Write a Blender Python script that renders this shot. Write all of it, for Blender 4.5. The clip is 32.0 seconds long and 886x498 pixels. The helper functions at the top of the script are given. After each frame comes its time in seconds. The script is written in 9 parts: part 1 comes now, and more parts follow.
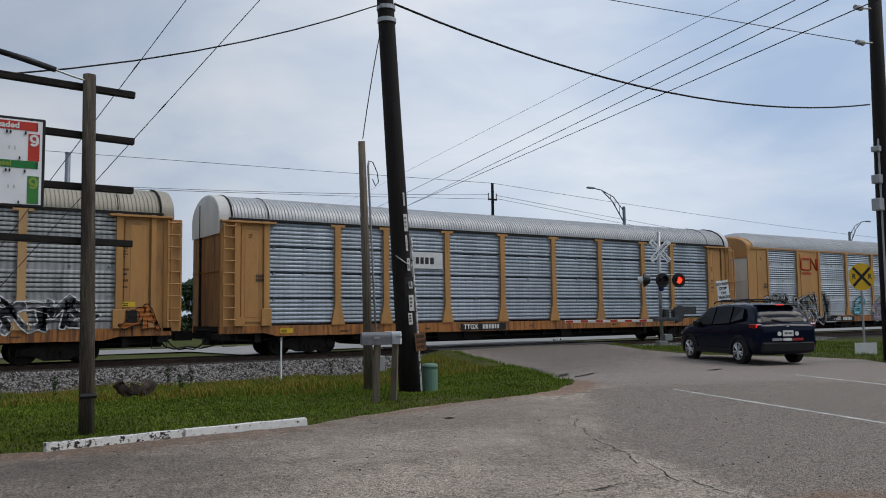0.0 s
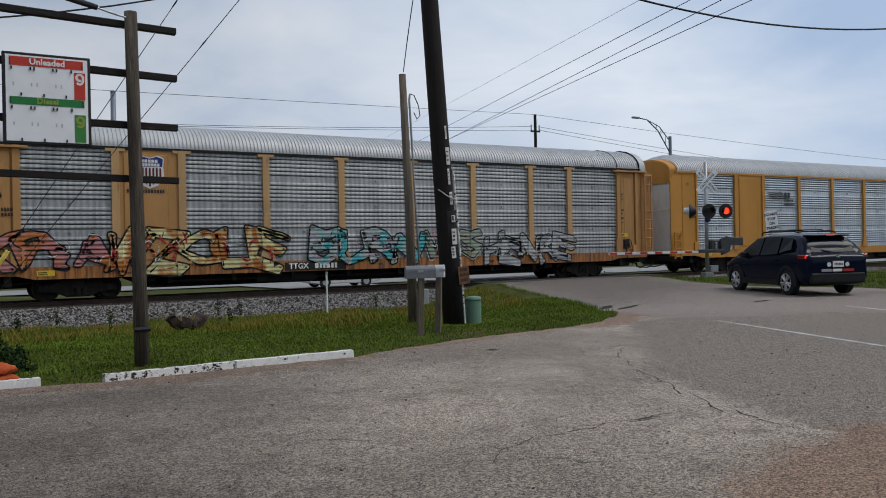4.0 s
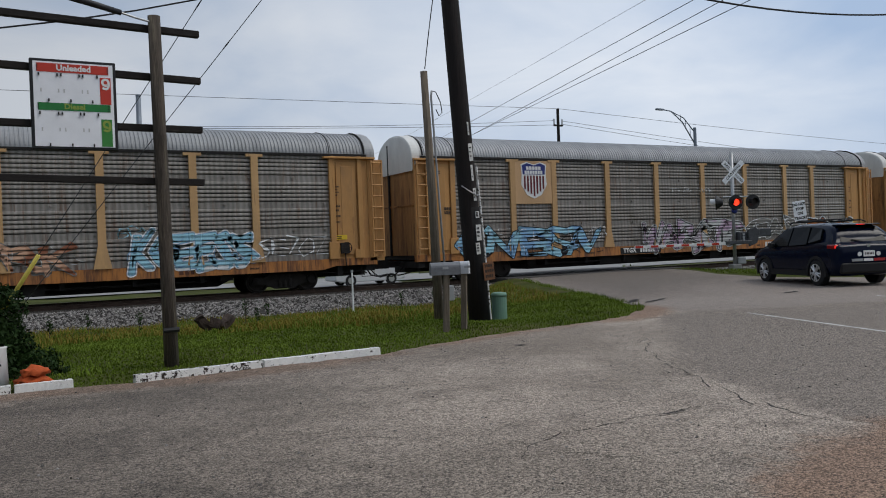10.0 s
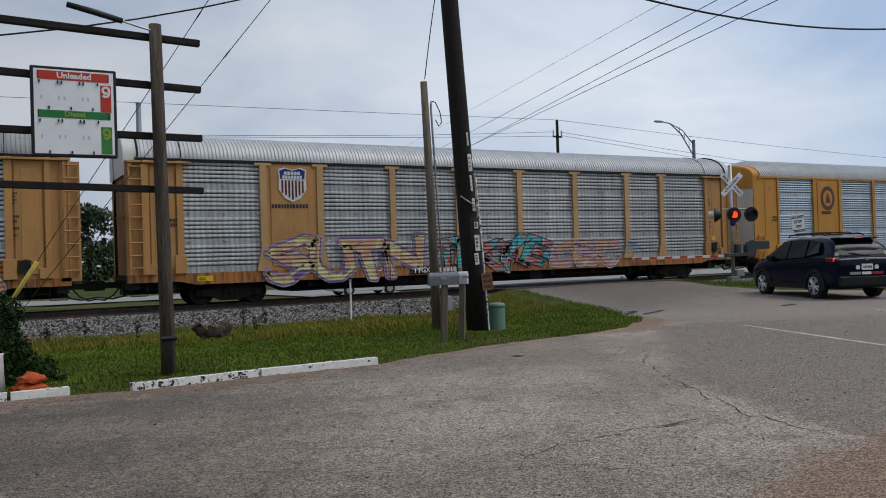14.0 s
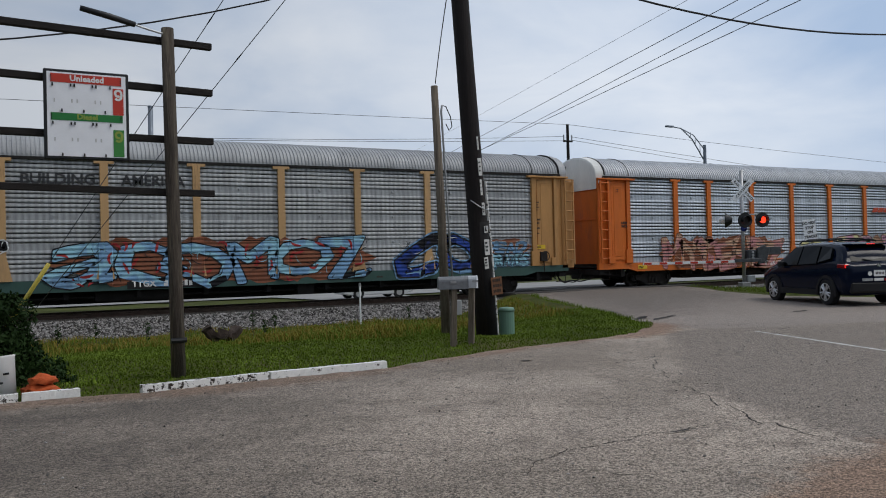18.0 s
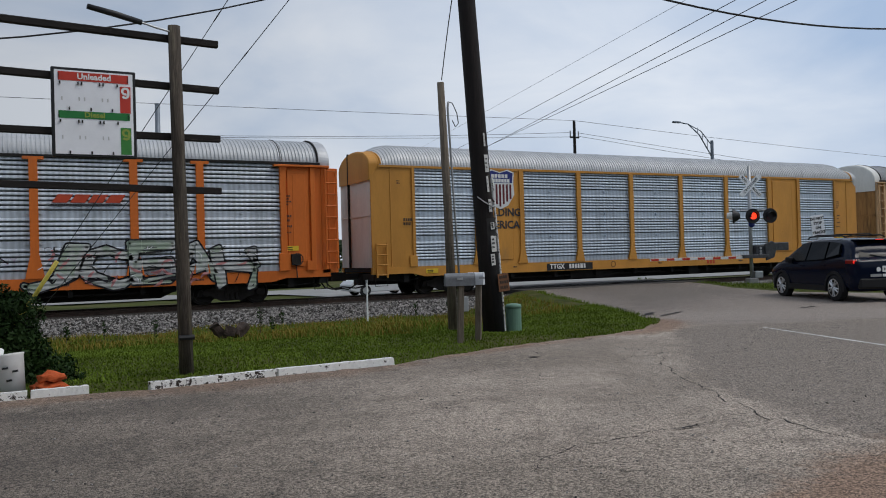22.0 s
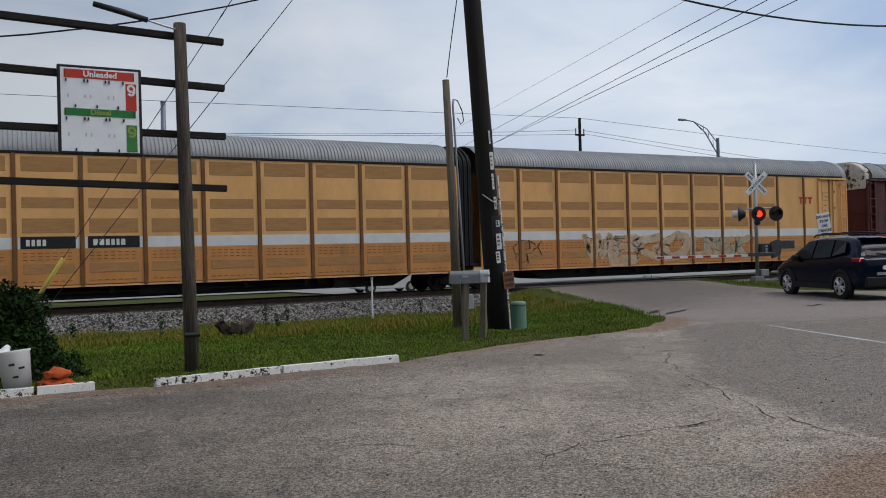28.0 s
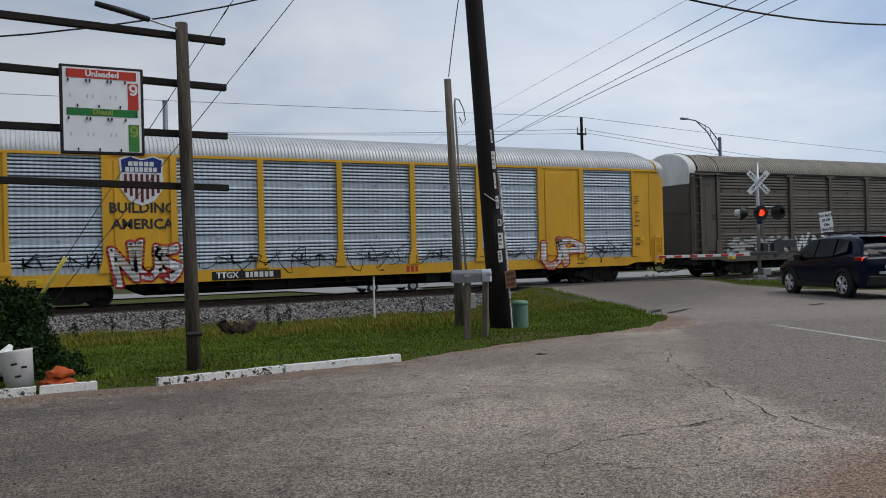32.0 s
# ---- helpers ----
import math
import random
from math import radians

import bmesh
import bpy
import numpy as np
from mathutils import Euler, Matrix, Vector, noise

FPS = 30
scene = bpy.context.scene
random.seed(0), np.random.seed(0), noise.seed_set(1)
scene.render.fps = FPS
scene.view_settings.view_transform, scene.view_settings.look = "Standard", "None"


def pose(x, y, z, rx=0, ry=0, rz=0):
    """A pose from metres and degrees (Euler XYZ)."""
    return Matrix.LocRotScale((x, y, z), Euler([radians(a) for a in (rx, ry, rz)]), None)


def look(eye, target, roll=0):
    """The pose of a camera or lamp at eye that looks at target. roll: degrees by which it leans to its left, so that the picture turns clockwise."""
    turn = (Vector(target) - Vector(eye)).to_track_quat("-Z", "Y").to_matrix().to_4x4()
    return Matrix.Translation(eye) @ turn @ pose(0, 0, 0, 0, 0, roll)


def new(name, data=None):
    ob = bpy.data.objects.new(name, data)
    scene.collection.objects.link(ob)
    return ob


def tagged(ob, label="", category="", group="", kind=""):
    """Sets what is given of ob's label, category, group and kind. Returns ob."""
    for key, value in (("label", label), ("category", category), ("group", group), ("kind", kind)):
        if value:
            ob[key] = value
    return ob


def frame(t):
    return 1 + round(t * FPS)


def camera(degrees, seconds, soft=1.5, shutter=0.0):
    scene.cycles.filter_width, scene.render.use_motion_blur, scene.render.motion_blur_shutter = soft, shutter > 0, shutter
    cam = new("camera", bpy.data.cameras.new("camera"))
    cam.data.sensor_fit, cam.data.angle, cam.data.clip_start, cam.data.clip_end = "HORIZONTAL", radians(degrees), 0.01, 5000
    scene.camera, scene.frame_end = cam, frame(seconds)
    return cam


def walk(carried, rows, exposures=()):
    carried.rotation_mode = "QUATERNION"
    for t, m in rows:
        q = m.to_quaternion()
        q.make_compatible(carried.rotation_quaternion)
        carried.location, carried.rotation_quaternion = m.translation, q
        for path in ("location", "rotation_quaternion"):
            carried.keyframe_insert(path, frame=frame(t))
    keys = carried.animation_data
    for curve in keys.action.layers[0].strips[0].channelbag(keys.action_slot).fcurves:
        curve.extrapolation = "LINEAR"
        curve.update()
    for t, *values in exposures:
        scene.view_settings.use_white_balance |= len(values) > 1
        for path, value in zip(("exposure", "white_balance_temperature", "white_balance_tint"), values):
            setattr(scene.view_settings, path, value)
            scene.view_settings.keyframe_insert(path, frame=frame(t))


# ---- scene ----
# The camera: held in the hand on one spot, 1.5 m over the forecourt. X runs along the track, Y across it.
cam = camera(56.58, 32.0, soft=1.0)
walk(cam, [
    (0, pose(0, 0, 1.5, 94.53, 0.67, -33.70)),
    (0.5, pose(0, 0, 1.5, 91.58, 0.14, -32.96)),
    (1, pose(0, 0, 1.5, 90.67, 0.29, -32.55)),
    (1.5, pose(0, 0, 1.5, 90.49, 0.48, -33.52)),
    (2, pose(0, 0, 1.5, 90.37, 0.63, -32.81)),
    (2.5, pose(0, 0, 1.5, 88.96, 0.59, -31.74)),
    (3, pose(0, 0, 1.5, 89.26, 0.84, -31.30)),
    (3.5, pose(0, 0, 1.5, 89.91, 1.06, -30.97)),
    (5.5, pose(0, 0, 1.5, 89.80, 1.51, -30.16)),
    (6, pose(0, 0, 1.5, 89.28, 1.64, -30.09)),
    (6.5, pose(0, 0, 1.5, 89.43, 1.75, -29.79)),
    (7, pose(0, 0, 1.5, 89.43, 1.87, -29.59)),
    (7.5, pose(0, 0, 1.5, 89.45, 2.04, -29.57)),
    (8, pose(0, 0, 1.5, 89.47, 2.12, -29.29)),
    (8.5, pose(0, 0, 1.5, 89.60, 2.30, -29.14)),
    (9, pose(0, 0, 1.5, 89.60, 2.30, -29.07)),
    (9.5, pose(0, 0, 1.5, 89.69, 2.23, -29.02)),
    (10, pose(0, 0, 1.5, 89.76, 2.17, -29.00)),
    (10.5, pose(0, 0, 1.5, 89.83, 2.26, -28.97)),
    (11, pose(0, 0, 1.5, 90.19, 2.10, -29.02)),
    (11.5, pose(0, 0, 1.5, 90.21, 2.14, -29.05)),
    (12, pose(0, 0, 1.5, 90.28, 2.03, -29.01)),
    (12.5, pose(0, 0, 1.5, 90.35, 1.90, -29.05)),
    (13, pose(0, 0, 1.5, 90.40, 1.89, -29.10)),
    (13.5, pose(0, 0, 1.5, 90.40, 1.81, -29.09)),
    (14, pose(0, 0, 1.5, 90.46, 1.73, -29.10)),
    (14.5, pose(0, 0, 1.5, 90.53, 1.71, -29.06)),
    (16.5, pose(0, 0, 1.5, 90.68, 1.45, -28.93)),
    (17, pose(0, 0, 1.5, 90.67, 1.37, -28.88)),
    (17.5, pose(0, 0, 1.5, 90.71, 1.47, -28.75)),
    (18, pose(0, 0, 1.5, 90.76, 1.42, -28.43)),
    (18.5, pose(0, 0, 1.5, 90.96, 1.44, -28.24)),
    (19, pose(0, 0, 1.5, 90.96, 1.51, -28.22)),
    (19.5, pose(0, 0, 1.5, 90.95, 1.63, -28.17)),
    (20, pose(0, 0, 1.5, 90.93, 1.58, -28.13)),
    (20.5, pose(0, 0, 1.5, 90.90, 1.63, -28.06)),
    (21, pose(0, 0, 1.5, 90.72, 1.63, -28.02)),
    (21.5, pose(0, 0, 1.5, 90.62, 1.61, -27.97)),
    (22, pose(0, 0, 1.5, 90.54, 1.56, -27.96)),
    (22.5, pose(0, 0, 1.5, 90.30, 1.47, -27.92)),
    (23, pose(0, 0, 1.5, 90.28, 1.44, -27.91)),
    (23.5, pose(0, 0, 1.5, 90.26, 1.40, -27.73)),
    (24, pose(0, 0, 1.5, 90.17, 1.30, -27.49)),
    (24.5, pose(0, 0, 1.5, 90.26, 1.35, -27.58)),
    (25, pose(0, 0, 1.5, 90.25, 1.38, -27.57)),
    (25.5, pose(0, 0, 1.5, 90.29, 1.42, -27.57)),
    (27.5, pose(0, 0, 1.5, 90.38, 1.50, -27.59)),
    (28, pose(0, 0, 1.5, 90.38, 1.48, -27.61)),
    (28.5, pose(0, 0, 1.5, 90.41, 1.42, -27.58)),
    (29, pose(0, 0, 1.5, 90.46, 1.51, -27.55)),
    (29.5, pose(0, 0, 1.5, 90.45, 1.51, -27.54)),
    (30, pose(0, 0, 1.5, 90.49, 1.59, -27.49)),
    (30.5, pose(0, 0, 1.5, 90.46, 1.66, -27.48)),
    (31, pose(0, 0, 1.5, 90.43, 1.64, -27.50)),
    (31.5, pose(0, 0, 1.5, 90.40, 1.66, -27.49)),
    (32, pose(0, 0, 1.5, 90.33, 1.52, -27.48)),
])

# ---- light: an overcast day, high thin cloud ----
SUN_AZ, SUN_EL = 125.0, 56.0
world = bpy.data.worlds.new("overcast_sky")
scene.world = world
world.use_nodes = True
wt = world.node_tree
wt.nodes.clear()


def wnode(kind, **values):
    n = wt.nodes.new(kind)
    for key, value in values.items():
        n.inputs[key].default_value = value
    return n


sky = wt.nodes.new("ShaderNodeTexSky")
sky.sky_type = "NISHITA"
sky.sun_disc = False
sky.sun_elevation = radians(SUN_EL)
sky.sun_rotation = radians(SUN_AZ)
sky.air_density, sky.dust_density, sky.ozone_density = 1.2, 2.5, 1.5
sky_gain = wt.nodes.new("ShaderNodeMix")
sky_gain.data_type, sky_gain.blend_type = "RGBA", "MULTIPLY"
sky_gain.inputs[0].default_value = 1.0
sky_gain.inputs[7].default_value = (0.085, 0.085, 0.085, 1)
geo = wt.nodes.new("ShaderNodeTexCoord")
squash = wt.nodes.new("ShaderNodeMapping")
squash.inputs["Scale"].default_value = (1.0, 1.0, 2.6)
cloud = wnode("ShaderNodeTexNoise", Scale=3.2, Detail=7.0, Roughness=0.52, Distortion=0.35)
cloud2 = wnode("ShaderNodeTexNoise", Scale=1.4, Detail=3.0, Roughness=0.5)
cover = wt.nodes.new("ShaderNodeValToRGB")
cover.color_ramp.elements[0].position, cover.color_ramp.elements[0].color = 0.36, (0.40, 0.525, 0.73, 1)
cover.color_ramp.elements[1].position, cover.color_ramp.elements[1].color = 0.64, (0.80, 0.85, 0.93, 1)
veil = wt.nodes.new("ShaderNodeMix")
veil.data_type = "RGBA"
veil.inputs[0].default_value = 0.9
ad = wt.nodes.new("ShaderNodeMath")
ad.operation = "MULTIPLY_ADD"
ad.inputs[1].default_value, ad.inputs[2].default_value = 0.55, 0.0
mixf = wt.nodes.new("ShaderNodeMath")
mixf.operation = "MULTIPLY_ADD"
mixf.inputs[1].default_value = 0.45
back_light = wnode("ShaderNodeBackground", Strength=1.0)
wout = wt.nodes.new("ShaderNodeOutputWorld")
L = wt.links.new
L(geo.outputs["Generated"], squash.inputs["Vector"])
L(squash.outputs["Vector"], cloud.inputs["Vector"])
L(squash.outputs["Vector"], cloud2.inputs["Vector"])
L(cloud.outputs["Fac"], ad.inputs[0])
L(cloud2.outputs["Fac"], mixf.inputs[0])
L(ad.outputs[0], mixf.inputs[2])
L(mixf.outputs[0], cover.inputs["Fac"])
L(sky.outputs["Color"], sky_gain.inputs[6])
L(sky_gain.outputs[2], veil.inputs[6])
L(cover.outputs["Color"], veil.inputs[7])
# the cloud is thicker to the north-west and thins out to the east
parts_xyz = wt.nodes.new("ShaderNodeSeparateXYZ")
thick = wt.nodes.new("ShaderNodeMapRange")
thick.interpolation_type = "SMOOTHSTEP"
thick.inputs["From Min"].default_value, thick.inputs["From Max"].default_value = -0.15, 0.75
thick.inputs["To Min"].default_value, thick.inputs["To Max"].default_value = 0.66, 1.02
dim = wt.nodes.new("ShaderNodeMix")
dim.data_type, dim.blend_type = "RGBA", "MULTIPLY"
dim.inputs[0].default_value = 1.0
L(geo.outputs["Generated"], parts_xyz.inputs[0])
L(parts_xyz.outputs["X"], thick.inputs["Value"])
L(veil.outputs[2], dim.inputs[6])
L(thick.outputs["Result"], dim.inputs[7])
L(dim.outputs[2], back_light.inputs["Color"])
L(back_light.outputs["Background"], wout.inputs["Surface"])

sun = new("sun", bpy.data.lights.new("sun", "SUN"))
sun.data.energy, sun.data.angle, sun.data.color = 1.2, radians(24), (1.0, 0.96, 0.9)
sun_dir = Vector((math.sin(radians(SUN_AZ)) * math.cos(radians(SUN_EL)), math.cos(radians(SUN_AZ)) * math.cos(radians(SUN_EL)), math.sin(radians(SUN_EL))))
sun.matrix_world = look(tuple(sun_dir * 80), (0, 0, 0))
scene.view_settings.exposure = 0.0

# ---- small helpers ----
def part(name, bm, material, parent=None, label="", smooth=False):
    """Links a bmesh as one mesh object, under its thing if one is given."""
    me = bpy.data.meshes.new(name)
    bm.to_mesh(me)
    bm.free()
    return part_of(name, me, material, parent, label, smooth)


SMALL_PRINT = ("stencil", "print", "placard_print", "emblem_print", "slogan_print", "graffiti_accent", "louvre_row", "sill_mark")


def part_of(name, me, material, parent=None, label="", smooth=False, place=None):
    """An object on shared mesh data; its material is its own."""
    if not me.materials:
        me.materials.append(None)
    if smooth:
        me.polygons.foreach_set("use_smooth", [True] * len(me.polygons))
    ob = new(name, me)
    ob.material_slots[0].link = "OBJECT"
    ob.material_slots[0].material = material
    if parent is not None:
        ob.parent = parent
    if place is not None:
        ob.matrix_basis = place
    if label:
        tagged(ob, label)
    if name in SMALL_PRINT:
        tagged(ob, kind="stuff")
    return ob


def box(bm, x0, x1, y0, y1, z0, z1, m=None):
    vs = [bm.verts.new((x, y, z)) for z in (z0, z1) for x, y in ((x0, y0), (x1, y0), (x1, y1), (x0, y1))]
    if m is not None:
        for v in vs:
            v.co = m @ v.co
    for f in ((3, 2, 1, 0), (4, 5, 6, 7), (0, 1, 5, 4), (1, 2, 6, 5), (2, 3, 7, 6), (3, 0, 4, 7)):
        bm.faces.new([vs[i] for i in f])
    return bm


def bevelled(bm, width, segments=1):
    bmesh.ops.bevel(bm, geom=list(bm.edges), offset=width, segments=segments, affect="EDGES", profile=0.5)
    return bm


def tube(bm, points, radii, n=10, cap=True):
    """A tube through points, with a radius at each."""
    points = [Vector(p) for p in points]
    if not hasattr(radii, "__len__"):
        radii = [radii] * len(points)
    rings, side = [], None
    for i, p in enumerate(points):
        a = points[max(i - 1, 0)]
        b = points[min(i + 1, len(points) - 1)]
        d = (b - a).normalized()
        if side is None:
            side = d.cross(Vector((0, 0, 1)) if abs(d.z) < 0.9 else Vector((1, 0, 0))).normalized()
        side = (side - d * side.dot(d)).normalized()
        up = d.cross(side)
        rings.append([bm.verts.new(p + (side * math.cos(k * math.tau / n) + up * math.sin(k * math.tau / n)) * radii[i]) for k in range(n)])
    for r, s in zip(rings, rings[1:]):
        for k in range(n):
            bm.faces.new((r[k], r[(k + 1) % n], s[(k + 1) % n], s[k]))
    if cap:
        bm.faces.new(rings[0][::-1])
        bm.faces.new(rings[-1])
    return bm


def prism(bm, outline, y0, y1):
    """An outline in x, z pushed from y0 to y1."""
    a = [bm.verts.new((x, y0, z)) for x, z in outline]
    b = [bm.verts.new((x, y1, z)) for x, z in outline]
    bm.faces.new(a)
    bm.faces.new(b[::-1])
    n = len(a)
    for i in range(n):
        bm.faces.new((a[i], b[i], b[(i + 1) % n], a[(i + 1) % n]))
    bmesh.ops.recalc_face_normals(bm, faces=bm.faces)
    return bm


def B():
    return bmesh.new()


def thing(name, place, label, category, group="", kind=""):
    ob = new(name)
    ob.empty_display_size = 0.3
    ob.matrix_basis = place
    return tagged(ob, label, category, group, kind)


def one(ob, label, category="", group="", kind=""):
    return tagged(ob, label, category, group, kind)


def lettering(words, size, offset=0.0, extrude=0.0, shear=0.0, spacing=1.0):
    """A mesh of words in the built-in font, centred, standing in x and z and facing -y."""
    cu = bpy.data.curves.new("words", "FONT")
    cu.body, cu.size, cu.offset, cu.extrude, cu.shear = words, size, offset, extrude, shear
    cu.align_x, cu.align_y, cu.space_character = "CENTER", "CENTER", spacing
    cu.resolution_u = 2
    ob = bpy.data.objects.new("words", cu)
    me = bpy.data.meshes.new_from_object(ob)
    bpy.data.objects.remove(ob)
    bpy.data.curves.remove(cu)
    me.transform(Matrix.Rotation(radians(90), 4, "X"))
    me.materials.clear()
    return me


# ---- materials ----
def material(name, base, rough=0.7, metal=0.0, vary=0.12, scale=3.0, fine=40.0, bump=0.2, bump_scale=60.0, stain=None, stain_amount=0.0,
             stretch=(1, 1, 1), spec=0.4, emit=0.0, coat=0.0, tint_random=0.0, stain_sharp=None, streak=None, grain=0.0):
    """Base colour with variation at two scales, optional stains, and fine relief."""
    m = bpy.data.materials.new(name)
    m.use_nodes = True
    nt = m.node_tree
    p = nt.nodes["Principled BSDF"]
    p.inputs["Roughness"].default_value = rough
    p.inputs["Metallic"].default_value = metal
    p.inputs["Specular IOR Level"].default_value = spec
    p.inputs["Coat Weight"].default_value = coat
    tc = nt.nodes.new("ShaderNodeTexCoord")
    mp = nt.nodes.new("ShaderNodeMapping")
    mp.inputs["Scale"].default_value = stretch
    shift = nt.nodes.new("ShaderNodeVectorMath")
    who = nt.nodes.new("ShaderNodeObjectInfo")
    far = nt.nodes.new("ShaderNodeMath")
    far.operation = "MULTIPLY"
    far.inputs[1].default_value = 57.0
    nt.links.new(who.outputs["Random"], far.inputs[0])
    nt.links.new(tc.outputs["Object"], shift.inputs[0])
    nt.links.new(far.outputs[0], shift.inputs[1])
    nt.links.new(shift.outputs[0], mp.inputs["Vector"])

    def nz(s, detail=4.0, rough_=0.6):
        n = nt.nodes.new("ShaderNodeTexNoise")
        n.inputs["Scale"].default_value, n.inputs["Detail"].default_value, n.inputs["Roughness"].default_value = s, detail, rough_
        nt.links.new(mp.outputs["Vector"], n.inputs["Vector"])
        return n

    def mix(kind, fac, a, b):
        n = nt.nodes.new("ShaderNodeMix")
        n.data_type, n.blend_type = "RGBA", kind
        for sock, v in ((0, fac), (6, a), (7, b)):
            if hasattr(v, "is_linked"):
                nt.links.new(v, n.inputs[sock])
            else:
                n.inputs[sock].default_value = v if sock == 0 else (*v, 1)
        return n.outputs[2]

    def ramp(sock, lo, hi):
        n = nt.nodes.new("ShaderNodeMapRange")
        n.inputs["From Min"].default_value, n.inputs["From Max"].default_value = lo, hi
        nt.links.new(sock, n.inputs["Value"])
        return n.outputs["Result"]

    dark = tuple(c * (1 - vary * 1.6) for c in base)
    light = tuple(min(c * (1 + vary * 1.3), 1) for c in base)
    col = mix("MIX", ramp(nz(scale).outputs["Fac"], 0.3, 0.7), dark, light)
    g = ramp(nz(fine, 2.0).outputs["Fac"], 0.25, 0.75)
    col = mix("MIX", 0.5 * min(vary * 2.5, 1), col, mix("MIX", g, tuple(c * 0.6 for c in base), tuple(min(c * 1.3, 1) for c in base)))
    if stain is not None:
        st = nz(scale * 0.6, 8.0, 0.7)
        if stain_sharp:
            col = mix("MIX", ramp(st.outputs["Fac"], stain_sharp, stain_sharp + 0.025), col, stain)
        else:
            col = mix("MIX", mix("MIX", ramp(st.outputs["Fac"], 0.62 - stain_amount * 0.3, 0.78 - stain_amount * 0.2), (0, 0, 0), (1, 1, 1)), col, stain)
    if streak is not None:
        colour, low = streak
        run = nt.nodes.new("ShaderNodeMapping")
        run.inputs["Scale"].default_value = (5.0, 5.0, 0.45)
        nt.links.new(shift.outputs[0], run.inputs["Vector"])
        sn = nz(1.6, 6.0, 0.7)
        nt.links.new(run.outputs["Vector"], sn.inputs["Vector"])
        col = mix("MIX", ramp(sn.outputs["Fac"], low, low + 0.16), col, colour)
    if grain:
        wv = nt.nodes.new("ShaderNodeTexWave")
        wv.bands_direction = "X"
        wv.inputs["Scale"].default_value, wv.inputs["Distortion"].default_value = 1.7, 3.0
        nt.links.new(tc.outputs["Object"], wv.inputs["Vector"])
        col = mix("MULTIPLY", grain, col, mix("MIX", wv.outputs["Fac"], (0.45, 0.45, 0.45), (1.12, 1.12, 1.12)))
    if tint_random:
        oi = nt.nodes.new("ShaderNodeObjectInfo")
        col = mix("MULTIPLY", 1.0, col, mix("MIX", oi.outputs["Random"], (1 - tint_random,) * 3, (1 + tint_random,) * 3))
    nt.links.new(col, p.inputs["Base Color"])
    if bump:
        bn = nt.nodes.new("ShaderNodeBump")
        bn.inputs["Strength"].default_value = bump
        bn.inputs["Distance"].default_value = 0.02
        nt.links.new(nz(bump_scale, 4.0).outputs["Fac"], bn.inputs["Height"])
        nt.links.new(bn.outputs["Normal"], p.inputs["Normal"])
    if emit:
        p.inputs["Emission Color"].default_value = (*base, 1)
        p.inputs["Emission Strength"].default_value = emit
    return m

from mathutils import geometry

M_GRASS = material("grass_soil", (0.062, 0.072, 0.018), 0.95, spec=0.08, vary=0.35, scale=0.5, fine=14, bump=0.6, bump_scale=25, stain=(0.13, 0.105, 0.055), stain_amount=0.25)


